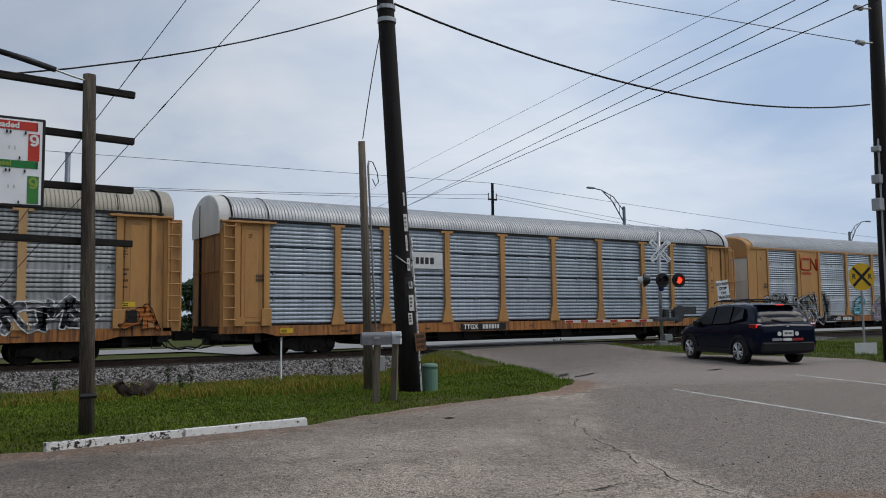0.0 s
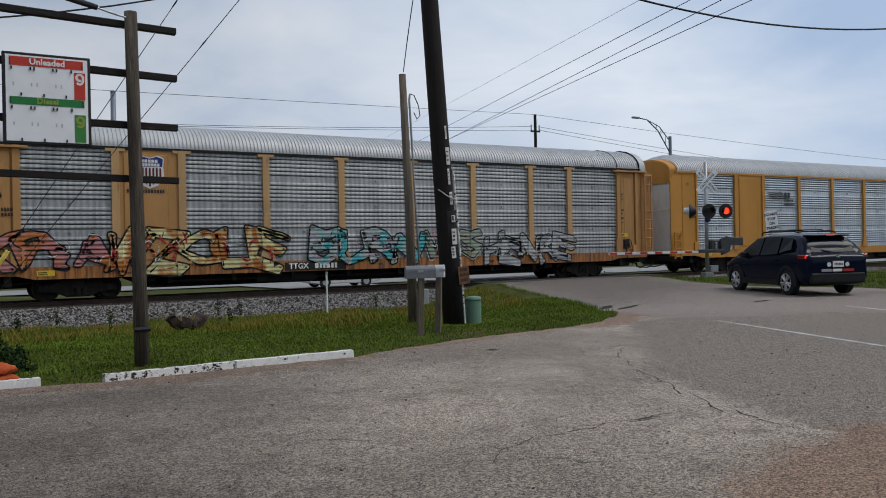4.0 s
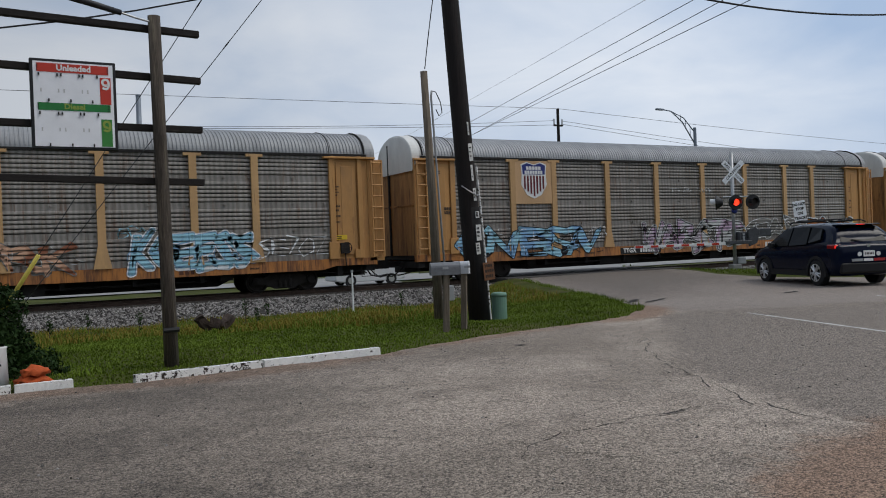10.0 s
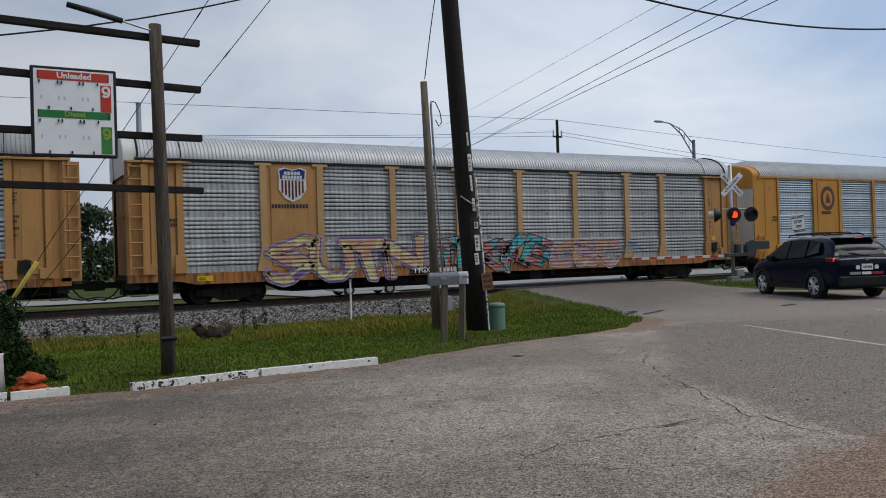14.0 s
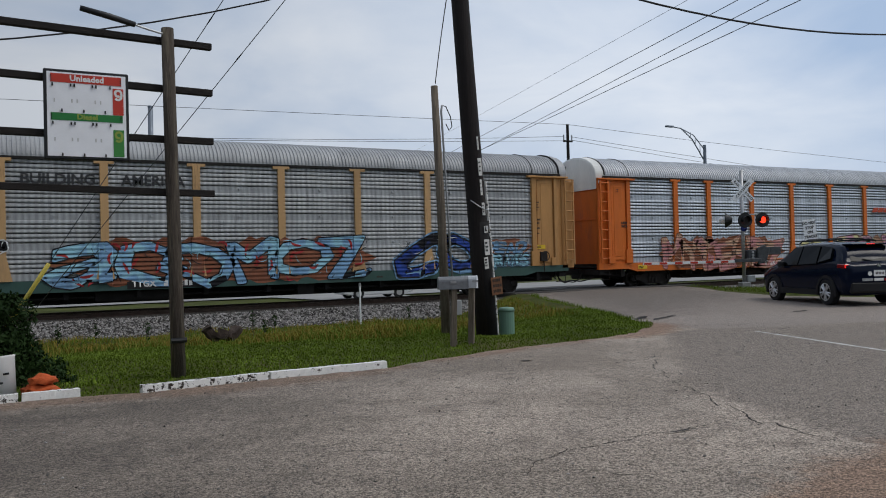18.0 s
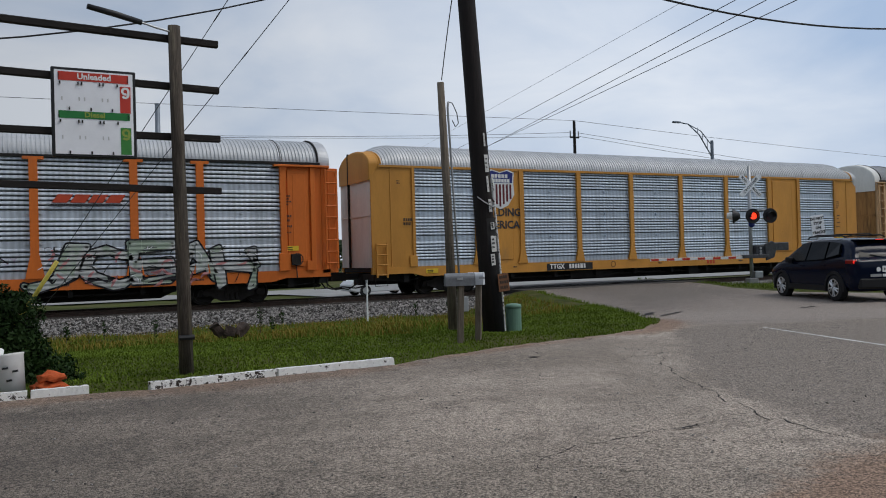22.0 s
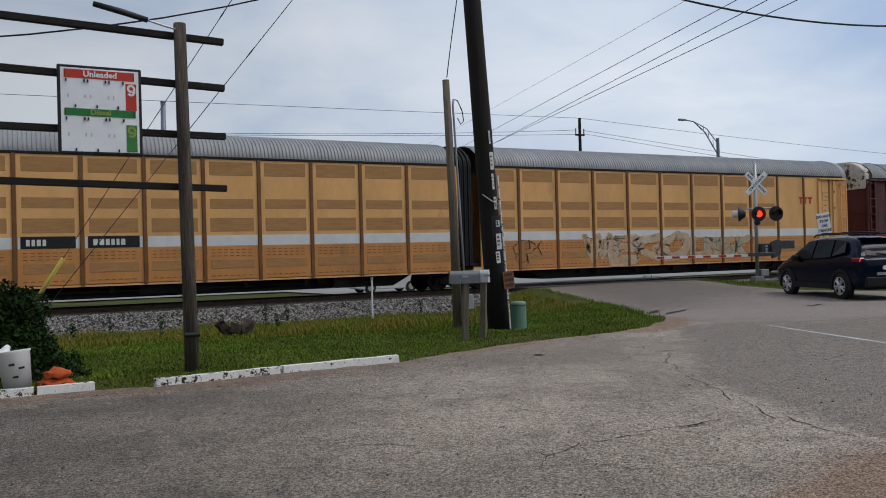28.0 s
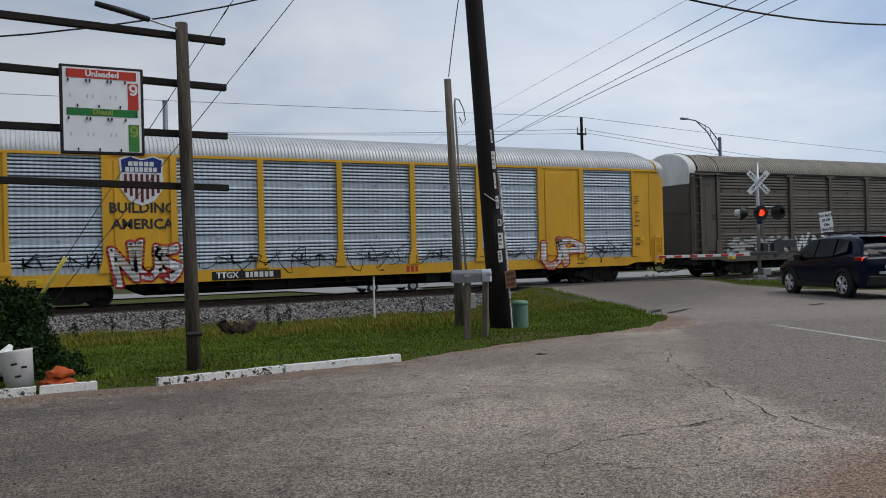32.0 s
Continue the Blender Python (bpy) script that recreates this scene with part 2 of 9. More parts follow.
def paving_material():
    """Old asphalt: stone pepper at two sizes, worn broad patches, and marks that follow the paving's own layers."""
    m = bpy.data.materials.new("worn_asphalt")
    m.use_nodes = True
    nt = m.node_tree
    p = nt.nodes["Principled BSDF"]
    p.inputs["Roughness"].default_value, p.inputs["Specular IOR Level"].default_value = 0.9, 0.3
    tc = nt.nodes.new("ShaderNodeTexCoord")
    link = nt.links.new

    def noise(sc, detail=2.0, rough=0.6, dist=0.0):
        n = nt.nodes.new("ShaderNodeTexNoise")
        n.inputs["Scale"].default_value, n.inputs["Detail"].default_value = sc, detail
        n.inputs["Roughness"].default_value, n.inputs["Distortion"].default_value = rough, dist
        link(tc.outputs["Object"], n.inputs["Vector"])
        return n.outputs["Fac"]

    def span(sock, a, b, c=0.0, d=1.0):
        n = nt.nodes.new("ShaderNodeMapRange")
        n.interpolation_type = "SMOOTHSTEP"
        for key, v in (("From Min", a), ("From Max", b), ("To Min", c), ("To Max", d)):
            n.inputs[key].default_value = v
        link(sock, n.inputs["Value"])
        return n.outputs["Result"]

    def calc(op, a, b):
        n = nt.nodes.new("ShaderNodeMath")
        n.operation = op
        for k, v in enumerate((a, b)):
            if hasattr(v, "is_linked"):
                link(v, n.inputs[k])
            else:
                n.inputs[k].default_value = v
        return n.outputs[0]

    def mix(kind, fac, a, b):
        n = nt.nodes.new("ShaderNodeMix")
        n.data_type, n.blend_type = "RGBA", kind
        for k, v in ((0, fac), (6, a), (7, b)):
            if hasattr(v, "is_linked"):
                link(v, n.inputs[k])
            else:
                n.inputs[k].default_value = v if k == 0 else (*v, 1)
        return n.outputs[2]

    breakup = noise(2.6, 7.0, 0.68, 0.4)
    crumble = noise(13.0, 4.0, 0.7)
    edge = calc("ADD", calc("MULTIPLY", calc("SUBTRACT", breakup, 0.5), 1.5), calc("MULTIPLY", calc("SUBTRACT", crumble, 0.5), 0.7))

    def layer(name, soft=0.22, amount=1.0):
        """A layer stored with the paving, its rim broken up."""
        n = nt.nodes.new("ShaderNodeAttribute")
        n.attribute_name = name
        return span(calc("ADD", n.outputs["Fac"], edge), 0.5 - soft, 0.5 + soft, 0.0, amount)

    col = mix("MIX", span(noise(0.35, 5.0, 0.6, 0.3), 0.32, 0.68), (0.205, 0.171, 0.139), (0.325, 0.272, 0.225))
    col = mix("MIX", span(noise(1.7, 6.0, 0.65), 0.5, 0.72, 0.0, 0.75), col, (0.155, 0.129, 0.107))
    road = layer("road", 0.2)
    col = mix("MIX", road, col, (0.228, 0.193, 0.167))
    col = mix("MIX", layer("coarse", 0.25), col, (0.19, 0.16, 0.134))
    col = mix("MIX", layer("pale", 0.5, 0.12), col, (0.315, 0.275, 0.238))
    # two of these layers also carry the left side's dimmer light as colour
    col = mix("MIX", layer("oil_and_dim", 0.6, 0.82), col, (0.07, 0.059, 0.05))
    col = mix("MIX", layer("soil", 0.35, 0.75), col, (0.2, 0.122, 0.08))
    col = mix("MIX", layer("old", 0.6, 0.62), col, (0.085, 0.072, 0.06))
    # stones in the binder
    def cells(sc):
        n = nt.nodes.new("ShaderNodeTexVoronoi")
        n.inputs["Scale"].default_value = sc
        link(tc.outputs["Object"], n.inputs["Vector"])
        pick = nt.nodes.new("ShaderNodeSeparateColor")
        link(n.outputs["Color"], pick.inputs[0])
        return pick.outputs[0], n.outputs["Distance"]

    (fine_a, deep), (fine_b, _) = cells(84.0), cells(165.0)
    calm = span(road, 0.0, 1.0, 1.0, 0.5)
    pep = calc("ADD", calc("MULTIPLY", calc("SUBTRACT", span(fine_a, 0.0, 1.0, 0.0, 1.0), 0.5), calc("MULTIPLY", calm, 1.25)), calc("MULTIPLY", calc("SUBTRACT", span(fine_b, 0.0, 1.0, 0.0, 1.0), 0.5), calc("MULTIPLY", calm, 0.9)))
    col = mix("MULTIPLY", 1.0, col, calc("MAXIMUM", calc("ADD", pep, 1.0), 0.22))
    mottle = calc("ADD", span(noise(9.0, 5.0, 0.75), 0.3, 0.7, 1.1, 1.36), span(noise(24.0, 3.0, 0.7), 0.3, 0.7, -0.12, 0.12))
    col = mix("MULTIPLY", 1.0, col, mottle)
    link(col, p.inputs["Base Color"])
    bn = nt.nodes.new("ShaderNodeBump")
    bn.inputs["Strength"].default_value, bn.inputs["Distance"].default_value = 0.7, 0.012
    link(calc("MULTIPLY", deep, -1.0), bn.inputs["Height"])
    link(bn.outputs["Normal"], p.inputs["Normal"])
    return m


M_PAVING = paving_material()

M_CONC = material("pale_concrete", (0.275, 0.27, 0.26), 0.9, vary=0.1, scale=0.6, fine=30, bump=0.2)
M_BALLAST = material("ballast_grit", (0.045, 0.041, 0.037), 0.95, spec=0.1, vary=0.3, scale=2.0, fine=20, bump=1.0, bump_scale=14)
M_STONE = material("ballast_stone", (0.3, 0.285, 0.275), 0.9, vary=0.25, scale=6, fine=25, bump=0.3)
M_DARKSTONE = material("dark_stone", (0.05, 0.044, 0.038), 0.9, vary=0.4, scale=8, fine=25, bump=0.3)
M_RAIL = material("rusty_rail", (0.09, 0.06, 0.045), 0.55, metal=0.6, vary=0.25, scale=6, bump=0.2)
M_TIE = material("tarred_tie", (0.055, 0.045, 0.038), 0.9, vary=0.3, scale=5, stretch=(8, 1, 8), bump=0.5)
M_WHITELINE = material("worn_road_paint", (0.62, 0.61, 0.58), 0.8, vary=0.2, scale=3, fine=50, bump=0.3, stain=(0.25, 0.22, 0.2), stain_amount=0.45)
M_CRACK = material("crack_tar", (0.026, 0.022, 0.02), 0.95, vary=0.2, scale=10, bump=0.4)

RAIL_Z = 0.10          # rail head
TRACK_Y = 28.87        # middle of the track
ROAD_DIR = Vector((0.36, 0.933, 0))

# edge of the paving: along the wheel stops, round the grass tip, up to the crossing, and back on the far side
LOT_EDGE = [(-30, 9.5), (-12, 10.3), (-4, 10.6), (-0.2, 10.62), (0.8, 10.6), (1.5, 10.42), (3.15, 10.56), (4.8, 10.6), (5.35, 10.88), (6.1, 11.1), (7.2, 11.5),
            (8.4, 11.72), (9.6, 11.85), (10.8, 12.3), (11.9, 13.1), (12.55, 14.0), (13.2, 15.2), (14.3, 17.8), (16.0, 22.2), (17.2, 24.6)]
ROAD_RIGHT = [(25.3, 24.6), (23.6, 21.8), (22.9, 19.2), (23.6, 17.4), (24.9, 15.7), (24.7, 14.2), (23.0, 12.2), (20.4, 6.0), (17.5, -2), (12, -18), (9, -40)]
PAVED = LOT_EDGE + ROAD_RIGHT + [(-40, -40), (-40, 9.3)]


def edge_distance(px, py, poly):
    """Distance to a polygon, negative inside."""
    px, py = np.asarray(px, float), np.asarray(py, float)
    best, inside = np.full(px.shape, 1e9), np.zeros(px.shape, bool)
    for (ax, ay), (bx, by) in zip(poly, poly[1:] + poly[:1]):
        dx, dy = bx - ax, by - ay
        u = np.clip(((px - ax) * dx + (py - ay) * dy) / (dx * dx + dy * dy), 0, 1)
        best = np.minimum(best, np.hypot(px - ax - u * dx, py - ay - u * dy))
        if ay != by:
            inside ^= ((ay > py) != (by > py)) & (px < ax + (py - ay) / (by - ay) * dx)
    return np.where(inside, -best, best)


def ease(v, a, b):
    u = np.clip((np.asarray(v, float) - a) / (b - a), 0, 1)
    return u * u * (3 - 2 * u)


def road_height(y):
    return 0.1 * ease(y, 14, 26) - 0.72 * ease(y, 31.5, 39)


CROSS = [(12.5, 14.0), (13.2, 15.2), (14.3, 17.8), (16.0, 22.2), (17.2, 24.6), (21.2, 33.5), (24, 40), (34, 40), (29.3, 33.5), (25.3, 24.6), (23.6, 21.8), (22.9, 19.2), (23.6, 17.4)]


def ground_height(x, y):
    """The height of the bare ground."""
    x, y = np.asarray(x, float), np.asarray(y, float)
    d = edge_distance(x, y, PAVED)
    z = np.clip(d * 0.12 - 0.06, -0.06, 0.03)
    swale = -0.5 * ease(y, 13.5, 23.5) * ease(d, 0.2, 3.5) * (1 - ease(x, 19, 22))
    z = z + swale
    z = np.where(y > 24, np.minimum(z, -0.2), z)
    z = np.where(y > 30, np.minimum(z, -0.2) * (1 - ease(y, 30, 36)) - 0.7 * ease(y, 30, 36), z)
    cross = edge_distance(x, y, CROSS)
    near = 1 - ease(cross, 0.0, 2.5)
    z = z * (1 - near) + near * (road_height(y) - 0.035 + 0.065 * ease(cross, -0.3, 0.3))
    lumps = 0.03 * np.sin(x * 1.7 + y * 0.6) * np.sin(y * 1.3 - x * 0.4) * ease(d, 0.5, 2.0)
    z = z + lumps * (1 - near)
    paved = (d < -0.3) | (cross < -0.3)
    return np.where(paved, np.minimum(z, road_height(y) - 0.05), z)


def sheet(name, xs, ys, height, mat, label, kind="structure", keep=None):
    gx, gy = np.meshgrid(xs, ys)
    gz = height(gx, gy)
    n, m = len(xs), len(ys)
    verts = np.stack([gx, gy, gz], -1).reshape(-1, 3)
    faces = [(j * n + i, j * n + i + 1, (j + 1) * n + i + 1, (j + 1) * n + i) for j in range(m - 1) for i in range(n - 1)]
    me = bpy.data.meshes.new(name)
    me.from_pydata(verts.tolist(), [], faces)
    return one(part_of(name, me, mat, smooth=True), label, kind=kind)


xs = np.concatenate([[-2000, -800, -300, -120, -60, -30], np.arange(-20, 42, 0.4), [44, 50, 60, 90, 150, 300, 800, 2000]])
ys = np.concatenate([[-2000, -600, -200, -80, -40, -20], np.arange(-10, 40, 0.4), [42, 50, 60, 90, 150, 300, 800, 2500]])
sheet("ground", xs, ys, ground_height, M_GRASS, "mown green grass and bare soil beside the track")


def flat_polygon(name, pts, z, mat, label):
    bm = B()
    f = bm.faces.new([bm.verts.new((x, y, z)) for x, y in pts])
    f.normal_update()
    if f.normal.z < 0:
        f.normal_flip()
    bmesh.ops.triangulate(bm, faces=bm.faces)
    return one(part(name, bm, mat), label, kind="structure")


# ragged edge of the forecourt
rng = random.Random(4)
ragged = []
for (ax, ay), (bx, by) in zip(LOT_EDGE[:15], LOT_EDGE[1:16]):
    k = max(1, int(math.hypot(bx - ax, by - ay) / 0.18)) if ax > -5 else 1
    for i in range(k):
        u = i / k
        w = 0.05 if ax > -4 else 0
        ragged.append((ax + (bx - ax) * u + rng.uniform(-w, w), ay + (by - ay) * u + rng.uniform(-w, w)))
# the road crosses the track on a hump; forecourt and road share one line
ROAD_L = [(-3.6, -40.0), (6.0, -10.0), (9.1, -0.3), (10.6, 4.8), (11.5, 8.0), (12.3, 11.0), (12.6, 13.2), (13.2, 15.2), (14.3, 17.8), (16.0, 22.2), (17.2, 24.6), (18.8, 28.2), (21.2, 33.5), (24.0, 40.0)]
ROAD_R = [(5.3, -40.0), (14.9, -10.0), (18.2, -0.3), (19.9, 4.8), (21.0, 8.0), (22.4, 11.6), (24.2, 13.6), (24.4, 15.5), (22.9, 18.2), (23.6, 21.8), (25.3, 24.6), (27.0, 28.2), (29.3, 33.5), (34.0, 40.0)]
ROAD = ROAD_L + ROAD_R[::-1]
LAYERS = {
    "road": [[(12.35, 11.2), (12.2, 13.4), (13.0, 15.2), (16.0, 22.2), (24.0, 40.0), (34, 40), (25.3, 24.6), (22.9, 18.2), (24.6, 15), (24.5, 13.6), (22.4, 11.6), (19.9, 4.8), (9.0, -40), (5.0, -40), (16.4, 4.8), (18.0, 9.4), (15.2, 11.0)],
             [(10.6, 4.8), (12.1, 10.0), (13.5, 9.2), (11.6, 3.8)]],
    "coarse": [[(11.2, 11.9), (9.8, 10.1), (8.5, 8.7), (7.4, 7.45), (6.75, 6.5), (6.05, 4.6), (5.5, 2.4), (5.9, 0.0), (15.0, 0.0), (16.6, 4.6), (17.8, 9.0), (15.2, 10.6), (12.3, 12.0)]],
    "pale": [[(10.4, 11.7), (9.4, 10.0), (8.2, 8.6), (7.1, 7.4), (6.5, 6.4), (5.8, 4.6), (5.35, 4.6), (6.0, 6.6), (6.6, 7.7), (7.7, 8.95), (8.9, 10.3), (9.7, 11.5)],
             [(4.4, 5.6), (6.0, 5.9), (6.6, 6.7), (5.4, 6.3), (4.2, 5.9)], [(12.9, 14.9), (14.2, 15.2), (17.0, 13.5), (19.2, 11.6), (17.9, 9.9), (15.2, 11.4), (13.0, 13.0)]],
    # oil stains, widened to put dimmer light on the left forecourt
    "oil_and_dim": [[(-4.5, 9.5), (-1.5, 9.75), (0.4, 9.75), (1.9, 9.6), (2.2, 9.35), (1.2, 9.0), (-0.6, 8.7), (-4.6, 8.3)], [(-3.5, 8.0), (-0.5, 8.25), (0.2, 8.0), (-3, 7.4)], [(-6, 7.2), (0.6, 7.6), (1.2, 7.2), (0.2, 6.7), (-6, 6.3)], [(-6, 6.0), (-0.4, 6.1), (1.2, 5.4), (1.8, 4.4), (1.4, 2.6), (-6, 2.0)]],
    # left: dark patches and dimmer light as colour; second: darker asphalt at the crossing
    "old": [[(-12, 10.3), (1.2, 10.3), (5.2, 10.5), (5.4, 9.8), (3.6, 8.6), (2.2, 6.9), (1.4, 4.5), (0.8, 1.5), (-12, 0.5)], [(13.1, 15.4), (14.6, 18.2), (17.4, 25), (21.2, 33), (29, 33), (25.2, 25), (22.9, 19.0), (18.2, 17.6), (15.4, 15.9)]],
    "soil": [[(-5, 10.7), (-1, 10.62), (0.9, 10.62), (3.2, 10.66), (5.2, 10.9), (5.2, 10.4), (3.8, 9.95), (2.2, 9.75), (0.8, 10.05), (-1.2, 10.1), (-5, 9.9)], [(4.1, 3.5), (5.0, 3.8), (6.4, 4.1), (7.2, 3.2), (5.8, 2.2), (4.0, 2.3), (3.6, 3.0)],
             [(9.3, 11.95), (10.8, 12.4), (12.0, 13.4), (12.9, 14.2), (12.7, 13.0), (11.4, 11.8), (10.2, 11.45)], [(5.4, 11.0), (7.2, 11.6), (9.4, 11.95), (9.4, 11.65), (7.4, 11.2), (5.6, 10.7)], [(-6, 6.5), (-3, 6.4), (-2.2, 5.6), (-6, 5.2)]],
}
LAYER_WIDTH = {"road": 0.5, "coarse": 0.35, "pale": 0.3, "oil_and_dim": 0.7, "old": 1.6, "soil": 0.3}


def paved_height(x, y):
    return road_height(y) + 0.03 * ease(-edge_distance(x, y, CROSS), 0.0, 3.5)


def pave(name, outline, step, region, label):
    """A paved surface, meshed finely enough to hold its layers."""
    x0, x1, y0, y1 = region
    gx, gy = np.meshgrid(np.arange(x0, x1, step), np.arange(y0, y1, step))
    gx, gy = gx.ravel(), gy.ravel()
    keep = edge_distance(gx, gy, outline) < -step * 0.4
    pts = [Vector(p) for p in outline] + [Vector((a, b)) for a, b in zip(gx[keep].tolist(), gy[keep].tolist())]
    n = len(outline)
    vs, _, fs, *_ = geometry.delaunay_2d_cdt(pts, [], [list(range(n))], 1, 1e-5)
    xy = np.array([(v.x, v.y) for v in vs])
    z = paved_height(xy[:, 0], xy[:, 1])
    me = bpy.data.meshes.new(name)
    me.from_pydata(np.column_stack([xy, z]).tolist(), [], [list(f) for f in fs])
    for key, polys in LAYERS.items():
        d = np.min([edge_distance(xy[:, 0], xy[:, 1], poly) for poly in polys], 0)
        w = LAYER_WIDTH[key]
        val = np.clip(0.5 - d / (2 * w), -0.6, 1.6)
        me.attributes.new(key, "FLOAT", "POINT").data.foreach_set("value", val.astype(np.float32))
    ob = part_of(name, me, M_PAVING, smooth=True)
    if me.polygons[0].normal.z < 0:
        me.flip_normals()
    return one(ob, label, kind="structure")


pave("forecourt", ragged + [(12.55, 14.0), (13.2, 15.2)] + ROAD_L[6::-1] + [(-40, -40), (-40, 9.3)], 0.22, (-9, 13, 0, 15.2), "worn grey asphalt forecourt with cracks and stains")
pave("road", ROAD, 0.35, (6, 35, 0, 40), "faded grey asphalt road over the railway crossing")


def stripe(name, a, b, width, z, mat, label, jag=0.0, seed=0):
    """A painted line or crack, lying on the paving."""
    r = random.Random(seed)
    a, b = Vector((*a, 0)), Vector((*b, 0))
    n = max(2, int((b - a).length / 0.12))
    side = (b - a).normalized().cross(Vector((0, 0, 1)))
    bm = B()
    prev, off = None, 0.0
    for i in range(n + 1):
        off = off * 0.85 + r.uniform(-jag, jag)
        p = a.lerp(b, i / n) + side * off
        w = width * (0.5 if not jag else r.uniform(0.15, 0.65) * min(1, 4 * i / n, 4 * (1 - i / n) + 0.1))
        cur = [bm.verts.new(p + side * w + Vector((0, 0, z))), bm.verts.new(p - side * w + Vector((0, 0, z)))]
        if prev:
            bm.faces.new((prev[0], prev[1], cur[1], cur[0]))
        prev = cur
    bmesh.ops.recalc_face_normals(bm, faces=bm.faces)
    if bm.faces and sum(f.normal.z for f in bm.faces) < 0:
        bmesh.ops.reverse_faces(bm, faces=bm.faces)
    return one(part(name, bm, mat), label, kind="structure")


stripe("road_line_1", (12.6, 10.9), (10.0, 3.2), 0.085, 0.005, M_WHITELINE, "worn white edge line painted on the road")
stripe("road_line_2", (17.5, 11.5), (15.4, 6.2), 0.1, 0.005, M_WHITELINE, "faint white line painted on the road")



def crack(k, pts, width, z=0.003):
    """A thin wandering crack with short side branches."""
    r = random.Random(k)
    bm = B()

    def run(a, b, w, depth):
        a, b = Vector((*a, 0)), Vector((*b, 0))
        n = max(4, int((b - a).length / 0.05))
        side = (b - a).normalized().cross(Vector((0, 0, 1)))
        off, drift, prev = 0.0, 0.0, None
        for i in range(n + 1):
            drift = drift * 0.7 + r.uniform(-0.018, 0.018)
            off = (off + drift) * 0.96
            p = a.lerp(b, i / n) + side * off
            p.z = float(paved_height(p.x, p.y)) + z
            ww = w * r.choice((0.2, 0.4, 0.6, 0.8, 1.1)) * 0.42
            cur = [bm.verts.new(p + side * ww), bm.verts.new(p - side * ww)]
            if prev:
                bm.faces.new((prev[0], prev[1], cur[1], cur[0]))
            prev = cur
            if depth and r.random() < 0.035:
                q = p + (side * r.choice((-1, 1)) + (b - a).normalized() * r.uniform(-0.5, 0.8)) * r.uniform(0.15, 0.4)
                run((p.x, p.y), (q.x, q.y), w * 0.6, 0)
    for a, b in zip(pts, pts[1:]):
        run(a, b, width, 1)
    for f in bm.faces:
        f.normal_update()
        if f.normal.z < 0:
            f.normal_flip()
    return one(part("crack_%d" % (k + 1), bm, M_CRACK), "thin jagged dark crack in the asphalt", kind="structure")


for k, (w, pts) in enumerate((
        (0.014, [(5.15, 5.75), (4.75, 6.1), (4.35, 6.35), (4.2, 6.9)]), (0.02, [(3.2, 4.75), (3.9, 5.2), (4.5, 5.3), (5.7, 5.2)]), (0.03, [(8.7, 9.4), (8.2, 8.9), (7.5, 8.0), (7.0, 7.3), (6.65, 6.6), (6.3, 5.8), (6.0, 5.0), (5.8, 4.2)]),
        (0.02, [(6.9, 9.7), (7.5, 9.35), (8.2, 9.2), (8.7, 9.4)]), (0.014, [(6.0, 8.6), (6.5, 8.2), (6.9, 8.1)]), (0.03, [(9.6, 10.9), (10.6, 11.6), (12.2, 10.7), (13.4, 10.1)]), (0.02, [(8.2, 8.9), (9.6, 8.6), (11.4, 8.5)]),
        (0.02, [(9.8, 10.4), (10.8, 9.9), (11.8, 9.6)]), (0.02, [(8.2, 7.4), (9.5, 7.1), (10.6, 6.6)]), (0.012, [(2.1, 6.7), (2.5, 6.1), (3.0, 5.6)]), (0.012, [(0.4, 6.9), (1.2, 6.5), (2.1, 6.3), (2.7, 6.0)]),
        (0.04, [(12.0, 12.9), (13.0, 12.5), (14.2, 11.6), (15.6, 10.7), (17.6, 9.5)]), (0.018, [(7.5, 5.5), (8.5, 4.9), (9.4, 4.2)]), (0.02, [(11.0, 7.2), (13.0, 6.9), (14.8, 6.2)]), (0.012, [(4.4, 5.55), (5.2, 6.0), (6.2, 6.3), (6.7, 6.6)]),
        (0.016, [(10.3, 9.2), (12.0, 8.9), (14.0, 8.0)]), (0.012, [(1.2, 8.2), (2.6, 7.9), (4.0, 8.0), (5.6, 7.7)]), (0.01, [(3.4, 9.3), (4.6, 9.0), (6.0, 9.2)]), (0.012, [(2.8, 4.9), (3.6, 4.4), (4.6, 4.2), (5.6, 3.9)]), (0.01, [(5.2, 6.9), (6.2, 7.3), (7.3, 7.2)]), (0.012, [(7.2, 6.4), (8.4, 6.1), (9.8, 5.5)]), (0.01, [(6.8, 4.2), (8.0, 3.6), (9.0, 3.4)]), (0.012, [(9.2, 7.8), (10.6, 7.6), (12.6, 7.4)]))):
    crack(k, pts, w * 0.75)
for k, (a, b, w) in enumerate((((12.9, 14.5), (13.9, 15.4), 0.2), ((13.1, 14.2), (14.6, 15.0), 0.14), ((14.5, 17.6), (13.7, 15.8), 0.1), ((17.1, 13.75), (17.9, 13.95), 0.14), ((19.6, 14.0), (20.4, 14.3), 0.08), ((4.85, 5.22), (5.25, 5.18), 0.022), ((6.62, 10.0), (6.85, 9.98), 0.09))):
    stripe("broken_edge_%d" % (k + 1), a, b, w, float(paved_height((a[0] + b[0]) / 2, (a[1] + b[1]) / 2)) + 0.012, M_CRACK, "broken dark edge of the asphalt", 0.04, 30 + k)

